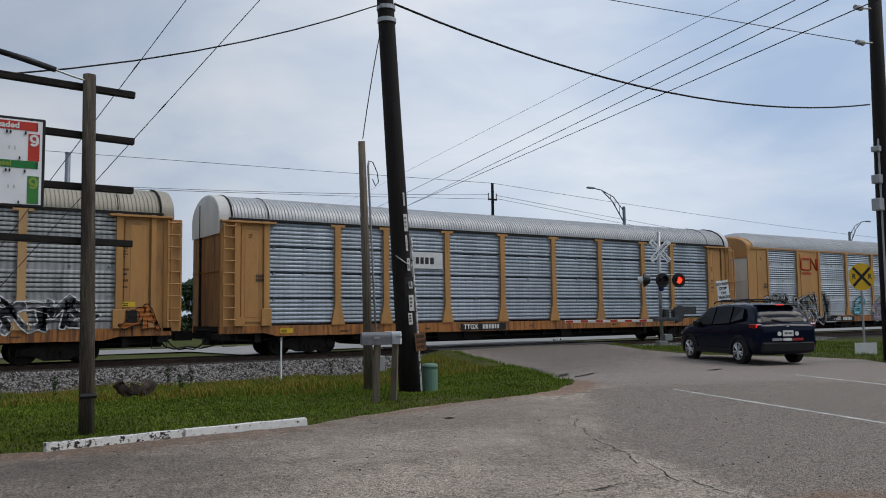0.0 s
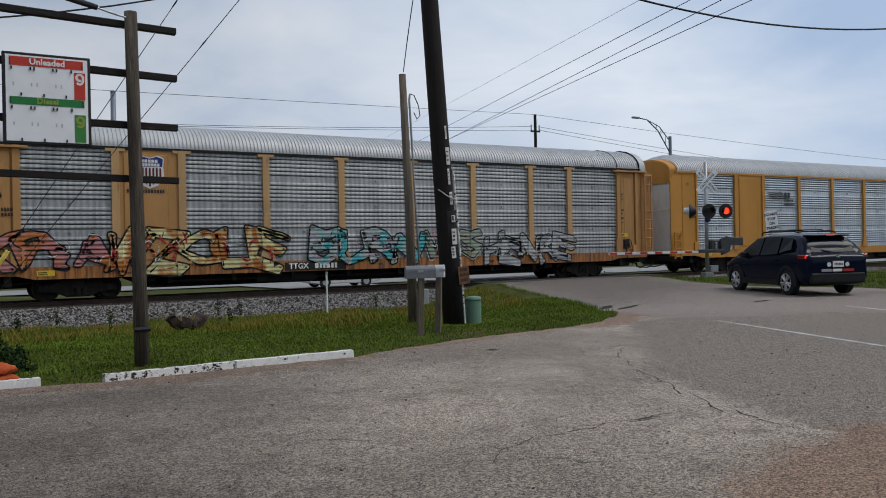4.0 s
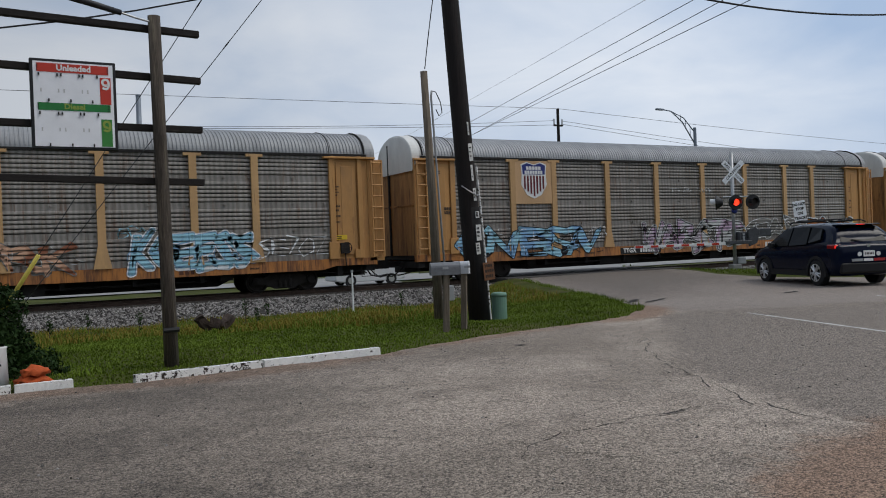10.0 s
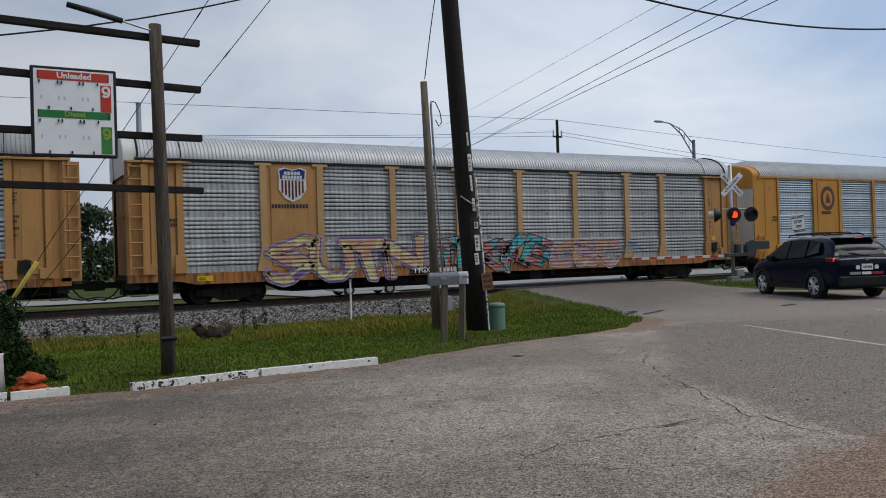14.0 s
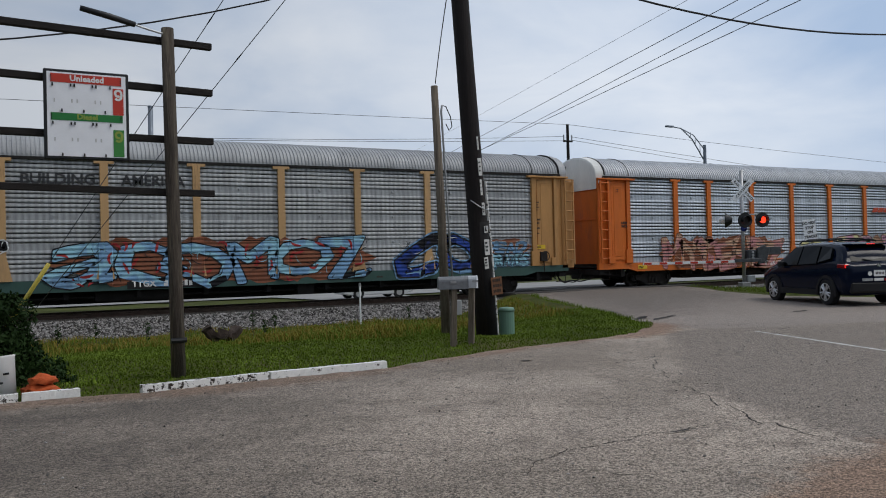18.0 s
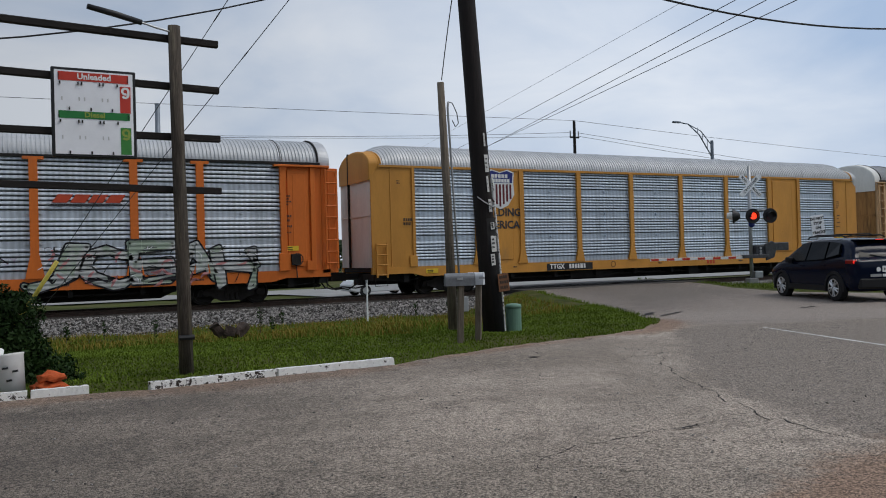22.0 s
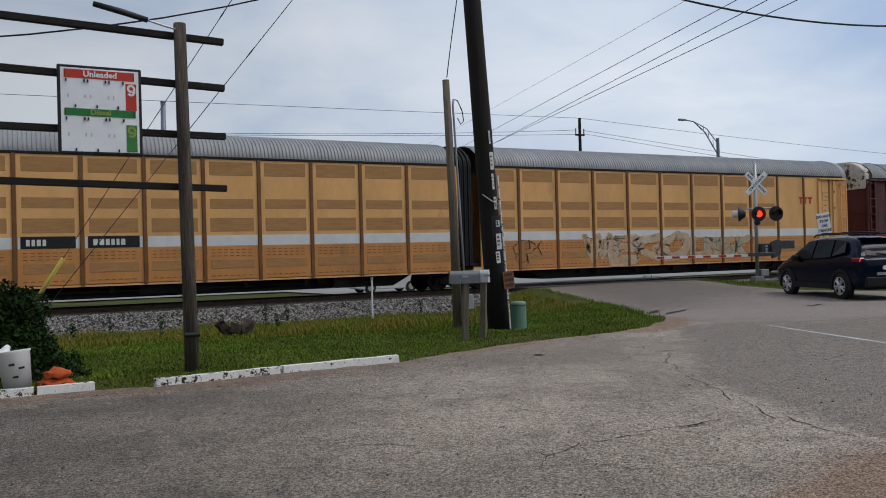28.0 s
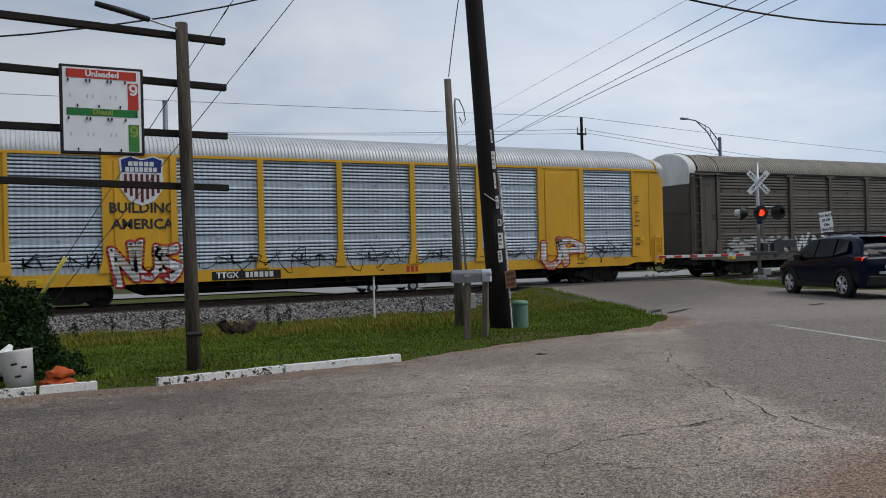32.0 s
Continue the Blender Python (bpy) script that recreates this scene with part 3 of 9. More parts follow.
# far street, parallel to the track, with a verge
flat_polygon("far_street", [(-300, 51.4), (15.4, 51.4), (16.8, 42.0), (21.4, 42.0), (22.6, 47.6), (24.0, 47.8), (34.5, 47.8), (500, 47.8), (500, 58.5), (-300, 58.5)], -0.62, M_CONC, "pale concrete street with an apron behind the railway")

# ---- the track ----
BED = [(-4.5, -0.62), (-2.4, -0.07), (2.4, -0.07), (4.5, -0.62)]
bm = B()
cols = []
for x in [-500, -60] + list(np.arange(-14, 17, 0.5)) + [17.4, 26.2] + list(np.arange(27, 60, 1.0)) + [80, 700]:
    cols.append([bm.verts.new((x, TRACK_Y + y + 0.12 * math.sin(x * 1.1 + y) * (abs(y) > 3), z)) for y, z in BED])
for a, b in zip(cols, cols[1:]):
    for k in range(3):
        bm.faces.new((a[k], b[k], b[k + 1], a[k + 1]))
one(part("ballast_bed", bm, M_BALLAST), "grey crushed stone bed under the railway track", kind="structure")

track = thing("railway_track", pose(0, TRACK_Y, 0), "rusty steel rails on dark timber ties", "railway track")
RAILP = [(-0.07, -0.17), (0.07, -0.17), (0.07, -0.155), (0.012, -0.14), (0.012, -0.045), (0.036, -0.035), (0.036, 0.0), (-0.036, 0.0), (-0.036, -0.035), (-0.012, -0.045), (-0.012, -0.14), (-0.07, -0.155)]
for yy in (-0.7525, 0.7525):
    bm = B()
    a = [bm.verts.new((-500, yy + y, RAIL_Z + z)) for y, z in RAILP]
    b = [bm.verts.new((700, yy + y, RAIL_Z + z)) for y, z in RAILP]
    for i in range(len(a)):
        bm.faces.new((a[i], a[(i + 1) % len(a)], b[(i + 1) % len(a)], b[i]))
    part("rail", bm, M_RAIL, track)
bm = box(B(), -0.115, 0.115, -1.3, 1.3, -0.12, 0.0)
tie_mesh = bpy.data.meshes.new("tie")
bm.to_mesh(tie_mesh)
bm.free()
for i in range(92):
    x = -14 + i * 0.53
    if 17.8 < x < 27.6:
        continue
    part_of("tie", tie_mesh, M_TIE, track, place=pose(x, rng.uniform(-0.04, 0.04), -0.055, 0, 0, rng.uniform(-1.5, 1.5)))

# dark paved panels of the crossing lie between and beside the rails
bm = B()
for y0, y1 in ((-2.2, -0.86), (-0.64, 0.64), (0.86, 2.2)):
    box(bm, 17.6, 27.2, y0, y1, -0.1, RAIL_Z - 0.004 + 0.0)
M_PANEL = material("rubber_crossing_panel", (0.07, 0.064, 0.06), 0.8, vary=0.2, scale=2, bump=0.3)
crossing = one(part("crossing_panel", bm, M_PANEL), "dark rubber crossing panels between the rails", kind="structure")
crossing.location = (0, TRACK_Y, 0.035)

# ---- the train: covered car carriers, all moving to the left ----
PITCH, FIRST, AUTOMAX_EXTRA = 28.6, -19.2, 15.81
POSTS = [4.42, 6.46, 9.28, 12.08, 14.92, 17.72, 20.54, 22.58]
SIDE0, SIDE1 = 1.76, 25.24      # where the closed end plating gives way to panels
Z_SILL0, Z_SILL1, Z_EAVE, Z_TOP = 0.7, 1.07, 4.78, 5.69
HALF = 1.5
SHARED = {}


def shared(key, build):
    if key not in SHARED:
        bm = build()
        me = bpy.data.meshes.new(key[0] if isinstance(key, tuple) else key)
        bm.to_mesh(me)
        bm.free()
        SHARED[key] = me
    return SHARED[key]


SHEETS, SEAM = 4, 0.24
# ridges in a sheet, open part of a ridge, depth
PANEL_KIND = {"slot": (5, 0.27, 0.03), "bright": (6, 0.27, 0.03), "perf": (5, 0.2, 0.026), "slit": (6, 0.0, 0.032)}


def panel_mesh(width, height, kind):
    """Sheets of horizontal ridges over one another, with a seam and its clips between."""
    ridges, gap, depth = PANEL_KIND[kind]
    bm = B()
    prof = [(0.0, 0.0)]
    sh = height / SHEETS
    for s in range(SHEETS):
        z0 = s * sh
        seam = sh * (SEAM if gap else 0.04)
        prof += [(-0.004, z0 + 0.01), (-0.004, z0 + seam)] if gap else [(0.1, z0 + 0.002), (0.1, z0 + seam)]
        step = (sh - seam) / ridges
        for r in range(ridges):
            z = z0 + seam + r * step
            if gap:
                prof += [(0.13, z + 0.002), (0.13, z + step * gap), (-depth * 0.6, z + step * (gap + 0.01))]
            prof += [(-depth, z + step * 0.45), (-depth * 0.6, z + step * 0.8), (-0.004, z + step * 0.995)]
    prof.append((0.0, height))
    a, b, c, d = ([bm.verts.new((x, y, z)) for y, z in prof] for x in (0, 0.04, width - 0.04, width))
    for i in range(len(prof) - 1):
        for u, v in ((a, b), (b, c), (c, d)):
            if u is not b or prof[i][0] < 0.09 or prof[i + 1][0] < 0.09:      # the slots stay open
                bm.faces.new((u[i], v[i], v[i + 1], u[i + 1]))
    for s in range(1, SHEETS):
        for x in (0.17, width * 0.5, width - 0.17):
            z = s * sh + (sh * SEAM * 0.62 if gap else 0.015)
            box(bm, x - 0.035, x + 0.035, -0.05, 0.0, z - 0.03, z + 0.03)
    return bm


def post_mesh(height, flare=True, w=0.12):
    bm = B()
    if flare:
        out = [(-0.27, 0), (0.27, 0), (0.25, 0.1), (w, 0.72), (w, height - 0.09), (0.29, height - 0.09), (0.29, height), (-0.29, height), (-0.29, height - 0.09), (-w, height - 0.09), (-w, 0.72), (-0.25, 0.1)]
    else:
        out = [(-w - 0.12, 0), (w + 0.12, 0), (w + 0.1, 0.08), (w, 0.55), (w, height), (-w, height), (-w, 0.55), (-w - 0.1, 0.08)]
    return prism(bm, out, -0.075, 0.03)


def roof_section(u, top=Z_TOP, eave=Z_EAVE):
    """Half-round roof: u from -1 to 1 across the car."""
    a = abs(u)
    return (HALF + 0.03) * u, eave + (top - eave) * (1 - a ** 2.1) ** 0.5


def roof_mesh(length, round_end):
    bm = B()
    us = [-1, -0.996, -0.98, -0.95, -0.9, -0.8, -0.6, -0.3, 0, 0.3, 0.6, 0.8, 0.9, 0.95, 0.98, 0.996, 1]
    cols = []
    n = int((length - 0.64) / 0.125)
    stations = []
    for i in range(n):
        x0 = 0.32 + (length - 0.64) * i / n
        stations += [(x0, 0.0), (x0 + 0.035, 0.0), (x0 + 0.05, 0.018), (x0 + 0.09, 0.018), (x0 + 0.105, 0.0)]
    stations.append((length - 0.32, 0))
    for x, lift in stations:
        e = min(x, length - x)
        sink = (0.3 if round_end else 0.0) * max(0, 1 - (e - 0.32) / 0.9) ** 2
        cols.append([])
        for u in us:
            y, z = roof_section(u, Z_TOP - sink)
            k = lift * (abs(u) < 0.999)
            cols[-1].append(bm.verts.new((x, y * (1 + k * 0.75), z + k)))
    for a, b in zip(cols, cols[1:]):
        for k in range(len(us) - 1):
            bm.faces.new((a[k], b[k], b[k + 1], a[k + 1]))
    bmesh.ops.recalc_face_normals(bm, faces=bm.faces)
    return bm


CAP_LEN = 0.34


def end_cap_mesh(flip, sink):
    """The closed end of the roof above the end doors: a flat face in the arch, reaching below the eaves."""
    bm = B()
    us = [-1, -0.996, -0.98, -0.95, -0.9, -0.8, -0.6, -0.3, 0, 0.3, 0.6, 0.8, 0.9, 0.95, 0.98, 0.996, 1]
    s = -1 if flip else 1
    rings = []
    for x, drop, half, lift in ((-0.06, 0.05, 0.97, 0.0), (-0.03, 0.0, 0.99, 0.02), (CAP_LEN * 0.8, 0.0, 1.0, 0.035), (CAP_LEN, -0.02, 1.012, 0.035), (CAP_LEN + 0.02, -0.02, 1.012, 0.0)):
        ring = []
        for u in us:
            y, z = roof_section(u, Z_TOP - sink - drop)
            ring.append(bm.verts.new((s * x, y * half, z + lift)))
        z0 = Z_EAVE - (0.55 if x < 0.1 else 0.12)
        ring = [bm.verts.new((s * x, -HALF * half, z0))] + ring + [bm.verts.new((s * x, HALF * half, z0))]
        rings.append(ring)
    for a, b in zip(rings, rings[1:]):
        for k in range(len(a) - 1):
            bm.faces.new((a[k], b[k], b[k + 1], a[k + 1]))
    bm.faces.new(rings[0])
    bm.faces.new(rings[-1])
    bmesh.ops.recalc_face_normals(bm, faces=bm.faces)
    return bm


def rim_mesh(sink, radius=0.035):
    """The bead that closes the roof sheet at its end."""
    return tube(B(), [(0, 1.015 * roof_section(u)[0], roof_section(u, Z_TOP - sink)[1] + 0.035) for u in (-1, -0.99, -0.95, -0.88, -0.75, -0.5, -0.2, 0.2, 0.5, 0.75, 0.88, 0.95, 0.99, 1)], radius, 6)


def sill_mesh(length):
    bm = B()
    out = [(0.0, Z_SILL0 + 0.12), (1.6, Z_SILL0 + 0.12), (2.1, Z_SILL0), (length - 2.1, Z_SILL0), (length - 1.6, Z_SILL0 + 0.12), (length, Z_SILL0 + 0.12), (length, Z_SILL1), (0, Z_SILL1)]
    prism(bm, out, -HALF - 0.03, -HALF + 0.12)
    prism(bm, out, HALF - 0.12, HALF + 0.03)
    return bm


def deck_mesh(length):
    bm = B()
    box(bm, 0.05, length - 0.05, -HALF + 0.12, HALF - 0.12, Z_SILL0 + 0.2, Z_SILL1 - 0.02)
    prism(bm, [(2.0, Z_SILL0 + 0.2), (4.9, 0.62), (5.6, 0.3), (length - 5.6, 0.3), (length - 4.9, 0.62), (length - 2.0, Z_SILL0 + 0.2)], -0.75, 0.75)
    for x in (5.2, length - 5.6):
        box(bm, x, x + 0.4, -1.25, 1.25, 0.5, 0.72)
    tube(bm, [(6.0, -1.15, 0.5), (length - 6.0, -1.15, 0.5)], 0.04, 6)
    for x in np.arange(6, length - 5, 2.1):
        box(bm, x, x + 0.14, -HALF + 0.14, HALF - 0.14, 0.46, Z_SILL0 + 0.2)
    box(bm, 9.0, 11.2, -1.2, -0.6, 0.38, 0.68)
    box(bm, 15.5, 16.1, -1.3, -0.9, 0.34, 0.7)
    return bm


def slab_mesh(w, h):
    """An end panel with a pressed, raised field and a rib."""
    bm = B()
    box(bm, 0, w, -0.02, 0.03, 0, h)
    if w > 0.8:
        bm2 = B()
        box(bm2, w * 0.12, w * 0.78, -0.045, -0.018, h * 0.04, h * 0.965)
        bevelled(bm2, 0.02)
        me = bpy.data.meshes.new("tmp")
        bm2.to_mesh(me)
        bm2.free()
        bm.from_mesh(me)
        bpy.data.meshes.remove(me)
        for z in (h * 0.12, h * 0.3, h * 0.62, h * 0.88):
            box(bm, w * 0.42, w * 0.6, -0.052, -0.044, z, z + 0.03)
    return bm


def stile_mesh(h):
    bm = B()
    for x in (0.0, 0.4):
        box(bm, x - 0.03, x + 0.03, -0.13, -0.08, 0, h)
        for z in (0.2, h * 0.5, h - 0.2):
            box(bm, x - 0.015, x + 0.015, -0.08, 0.0, z, z + 0.04)
    return bm


def rung_mesh():
    return tube(B(), [(0, -0.125, 0), (0.4, -0.125, 0)], 0.024, 6)


def wheel_mesh():
    """A pair of wheels on an axle."""
    bm = B()
    for s in (-1, 1):
        prof = [(0.66, 0.0), (0.66, 0.415), (0.69, 0.43), (0.71, 0.41), (0.83, 0.4), (0.84, 0.34), (0.79, 0.31), (0.77, 0.13), (0.83, 0.11), (0.83, 0.0)]
        n = 20
        rings = [[bm.verts.new((r * math.cos(k * math.tau / n), s * y, r * math.sin(k * math.tau / n))) for k in range(n)] for y, r in prof[1:-1]]
        for a, b in zip(rings, rings[1:]):
            for k in range(n):
                bm.faces.new((a[k], a[(k + 1) % n], b[(k + 1) % n], b[k]))
        bm.faces.new(rings[0])
        bm.faces.new(rings[-1])
        for k in range(5):
            a = k * math.tau / 5
            tube(bm, [(0.2 * math.cos(a), s * 0.785, 0.2 * math.sin(a)), (0.2 * math.cos(a), s * 0.76, 0.2 * math.sin(a))], 0.03, 6)
    tube(bm, [(0, -1.0, 0), (0, 1.0, 0)], 0.075, 10)
    bmesh.ops.recalc_face_normals(bm, faces=bm.faces)
    return bm


def frame_mesh(s):
    """Cast side frame of a truck, with its bearings and springs."""
    bm = B()
    out = [(-1.15, 0.28), (-1.1, 0.5), (-0.75, 0.52), (-0.45, 0.66), (0.45, 0.66), (0.75, 0.52), (1.1, 0.5), (1.15, 0.28), (0.72, 0.28), (0.5, 0.2), (0.34, 0.12), (-0.34, 0.12), (-0.5, 0.2), (-0.72, 0.28)]
    prism(bm, out, s * 0.98 - 0.07, s * 0.98 + 0.07)
    for x in (-0.9, 0.9):
        tube(bm, [(x, s * 0.9, 0.4), (x, s * 1.13, 0.4)], 0.1, 10)
    for x in (-0.18, 0, 0.18):
        tube(bm, [(x, s * 1.04, 0.18), (x, s * 1.04, 0.45)], 0.075, 8)
    return bm


def bolster_mesh():
    return bevelled(box(B(), -0.2, 0.2, -1.1, 1.1, 0.36, 0.66), 0.03)


def coupler_mesh(s):
    bm = B()
    box(bm, min(0, s * 0.55), max(0, s * 0.55), -0.09, 0.09, 0.66, 0.86)
    box(bm, min(s * 0.5, s * 0.8), max(s * 0.5, s * 0.8), -0.16, 0.16, 0.6, 0.92)
    tube(bm, [(s * 0.1, -0.5, 0.7), (s * 0.3, -0.55, 0.45), (s * 0.55, -0.5, 0.3), (s * 0.8, -0.45, 0.34)], 0.025, 6)
    return bm


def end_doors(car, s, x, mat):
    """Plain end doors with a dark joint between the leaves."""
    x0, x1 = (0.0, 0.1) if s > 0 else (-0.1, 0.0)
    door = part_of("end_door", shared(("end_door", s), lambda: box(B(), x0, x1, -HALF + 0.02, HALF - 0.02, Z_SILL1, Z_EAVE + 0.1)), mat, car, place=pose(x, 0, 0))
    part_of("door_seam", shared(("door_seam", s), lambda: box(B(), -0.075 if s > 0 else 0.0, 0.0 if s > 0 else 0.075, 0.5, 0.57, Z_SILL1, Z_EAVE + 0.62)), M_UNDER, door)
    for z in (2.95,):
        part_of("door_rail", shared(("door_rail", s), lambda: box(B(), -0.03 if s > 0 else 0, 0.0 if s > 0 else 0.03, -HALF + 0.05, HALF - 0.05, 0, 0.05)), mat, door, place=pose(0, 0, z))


# end-door yellow: dark stains, with the shade between cars mixed into the colour
M_STAINSHADE = material("stained_shaded_yellow_paint", (0.42, 0.215, 0.075), 0.8, vary=0.3, scale=1.2, fine=10, bump=0.1, stretch=(2, 2, 0.3), stain=(0.1, 0.055, 0.03), stain_amount=0.4, streak=((0.06, 0.035, 0.025), 0.56))
M_UNDER = material("grimy_underframe_eave_shade", (0.016, 0.014, 0.013), 0.85, vary=0.3, scale=3, bump=0.3)
M_WHEEL = material("wheel_steel", (0.04, 0.034, 0.03), 0.6, metal=0.5, vary=0.3, scale=8, bump=0.2)
M_TRUCK = material("truck_iron", (0.028, 0.023, 0.02), 0.85, vary=0.35, scale=5, bump=0.3)


def paint(name, colour, grime=0.12, rough=0.62, rust=0.66):
    return material(name, colour, rough, vary=0.1, scale=0.7, fine=12, bump=0.08, bump_scale=20, stain=tuple(c * 0.55 + 0.03 for c in colour), stain_amount=grime, stretch=(1.5, 1.5, 0.5), tint_random=0.05,
                    streak=((0.14, 0.06, 0.03), rust))


def metal_panel(name, colour, metal=0.55, rough=0.42, vary=0.16, grain=0.35, dirt=None, low=0.6):
    return material(name, colour, rough, metal=metal, vary=vary, scale=0.8, fine=9, bump=0.05, bump_scale=30, stretch=(2.2, 1, 0.45), stain=tuple(c * 0.55 for c in colour), stain_amount=0.05, tint_random=0.12,
                    streak=(dirt or tuple(c * 0.5 for c in colour), low), grain=grain)


PAINT = {
    "yellow": paint("faded_yellow_paint", (0.5, 0.255, 0.085), 0.35, rust=0.62),
    "faded": paint("sun_faded_yellow_paint", (0.53, 0.32, 0.145), 0.3, rust=0.6),
    "bright": paint("bright_yellow_paint", (0.55, 0.25, 0.04), 0.08),
    "lemon": paint("vivid_yellow_paint", (0.72, 0.385, 0.025), 0.05),
    "tan": paint("dusty_tan_paint", (0.55, 0.345, 0.18), 0.2),
    "orange": paint("orange_paint", (0.66, 0.15, 0.015), 0.1),
    "maroon": paint("maroon_paint", (0.095, 0.02, 0.018), 0.2),
    "brown": paint("dark_brown_paint", (0.105, 0.085, 0.07), 0.15),
    "blue": paint("sky_blue_spray_paint", (0.30, 0.45, 0.72), 0.1),
    "rusty": paint("rust_streaked_orange_paint", (0.47, 0.185, 0.045), 0.45, rust=0.45),
    "maxlow": paint("rusty_ochre_paint", (0.62, 0.27, 0.08), 0.3),
    "max": paint("ochre_yellow_paint", (0.8, 0.43, 0.16), 0.1),
    "green": paint("dark_green_paint", (0.04, 0.09, 0.075), 0.2),
}
PANEL = {
    "steel": metal_panel("blue_grey_sheet", (0.3, 0.345, 0.4), 0.3, 0.45, grain=0.15),
    "silver": metal_panel("galvanised_panel", (0.5, 0.54, 0.59), 0.35, 0.4),
    "shiny": metal_panel("new_galvanised_panel", (0.455, 0.525, 0.605), 0.25, 0.5, 0.08),
    "grey": metal_panel("weathered_panel", (0.43, 0.44, 0.445), 0.2, 0.5, grain=0.5, low=0.54),
    "brownish": metal_panel("grimy_panel", (0.27, 0.25, 0.225), 0.15, 0.6, grain=0.5, dirt=(0.15, 0.085, 0.055), low=0.53),
    "blue": metal_panel("sky_blue_panel", (0.29, 0.435, 0.67), 0.0, 0.6, 0.08, grain=0.1),
    "brown": metal_panel("brown_panel", (0.13, 0.11, 0.09), 0.0, 0.6, 0.08),
}
ROOF = {
    "white": metal_panel("pale_roof_sheet", (0.5, 0.505, 0.51), 0.2, 0.5, 0.06, grain=0.0),
    "silver": metal_panel("galvanised_roof_sheet", (0.5, 0.51, 0.525), 0.25, 0.5, 0.08, grain=0.0),
    "grey": metal_panel("weathered_roof_sheet", (0.34, 0.345, 0.35), 0.2, 0.6, 0.1, grain=0.0),
    "tan": metal_panel("tan_roof_sheet", (0.35, 0.32, 0.26), 0.1, 0.6, 0.08, grain=0.0),
}
M_CAPWHITE = paint("dirty_white_paint", (0.75, 0.74, 0.7), 0.2)
M_FLAKING = material("flaking_white_paint", (0.62, 0.56, 0.47), 0.8, vary=0.15, scale=3, fine=14, bump=0.2, stain=(0.08, 0.035, 0.025), stain_amount=0.9, stain_sharp=0.52)
M_PLATE = material("black_number_plate", (0.012, 0.012, 0.013), 0.6, vary=0.2)
M_BAR = material("white_stencil", (0.72, 0.71, 0.68), 0.7, vary=0.1)
M_BARDARK = material("dark_stencil", (0.05, 0.035, 0.025), 0.7, vary=0.1)
M_INKT = material("black_print", (0.02, 0.02, 0.02), 0.6, vary=0.1, bump=0)
M_REFLECT = material("yellow_reflector", (0.75, 0.5, 0.03), 0.4, vary=0.05)
M_BLUE = material("emblem_blue", (0.02, 0.035, 0.2), 0.5, vary=0.08)
M_RED = material("emblem_red", (0.45, 0.03, 0.03), 0.5, vary=0.08)


def flat(outline, y=-0.0, thick=0.006):
    return prism(B(), outline, y, y + thick)


def bars(bm, x, z, n, h, rng, y=0.0):
    """Unreadable stencil: a row of small blocks."""
    for _ in range(n):
        w = rng.uniform(0.45, 0.75) * h
        box(bm, x, x + w, y, y + 0.004, z, z + h)
        x += w + h * 0.25
    return x


def hand_brake_mesh():
    bm = box(B(), -0.16, 0.16, -0.05, 0.02, -0.2, 0.18)
    n = 16
    tube(bm, [(0.02 + 0.2 * math.cos(a), -0.1, 0.2 * math.sin(a)) for a in np.linspace(0, math.tau, n)], 0.016, 6)
    tube(bm, [(-0.18, -0.1, 0), (0.22, -0.1, 0)], 0.012, 6)
    tube(bm, [(0, -0.02, -0.2), (0.02, -0.03, -0.65)], 0.02, 6)
    return bm


def trucks(car, at):
    for x in at:
        tr = part_of("truck", shared("bolster", bolster_mesh), M_TRUCK, car, place=pose(x, 0, 0))
        for s in (-1, 1):
            part_of("side_frame", shared(("side_frame", s), lambda s=s: frame_mesh(s)), M_TRUCK, tr)
        for w in (-0.9, 0.9):
            ws = part_of("wheelset", shared("wheelset", wheel_mesh), M_WHEEL, tr, place=pose(w, 0, 0.4))
            WHEELS.append((ws, w))


WHEELS, CARS, RIDGES = [], [], {}


def word_bm(text, size):
    bm = B()
    me = lettering(text, size, 0.008)
    bm.from_mesh(me)
    bpy.data.meshes.remove(me)
    return bm



def end_platform_mesh(s):
    """Striker, draft sill, cross beam and brake pipes under the end of a car."""
    bm = B()

    def bx(x0, x1, *rest):
        box(bm, min(s * x0, s * x1), max(s * x0, s * x1), *rest)
    bx(0.02, 2.2, -0.4, 0.4, 0.42, 0.86)
    bx(0.06, 0.4, -HALF + 0.06, HALF - 0.06, 0.6, 0.84)
    bx(1.3, 1.5, -HALF + 0.1, HALF - 0.1, 0.5, 0.84)
    bx(0.4, 1.3, -1.1, -0.95, 0.58, 0.84)
    for y in (-1.2, 0.9):
        tube(bm, [(s * 2.2, y, 0.62), (s * 1.2, y, 0.55), (s * 0.5, y, 0.6), (s * 0.1, y * 0.6, 0.5)], 0.03, 6)
    tube(bm, [(s * 0.3, -1.15, 0.7), (s * 0.0, -0.9, 0.42), (-s * 0.35, -0.7, 0.34), (-s * 0.8, -0.6, 0.4)], 0.028, 6)
    tube(bm, [(s * 0.12, -HALF + 0.05, 0.82), (s * 0.12, -HALF + 0.02, 0.4), (s * 0.6, -HALF + 0.02, 0.4), (s * 0.6, -HALF + 0.05, 0.82)], 0.016, 6)
    return bm


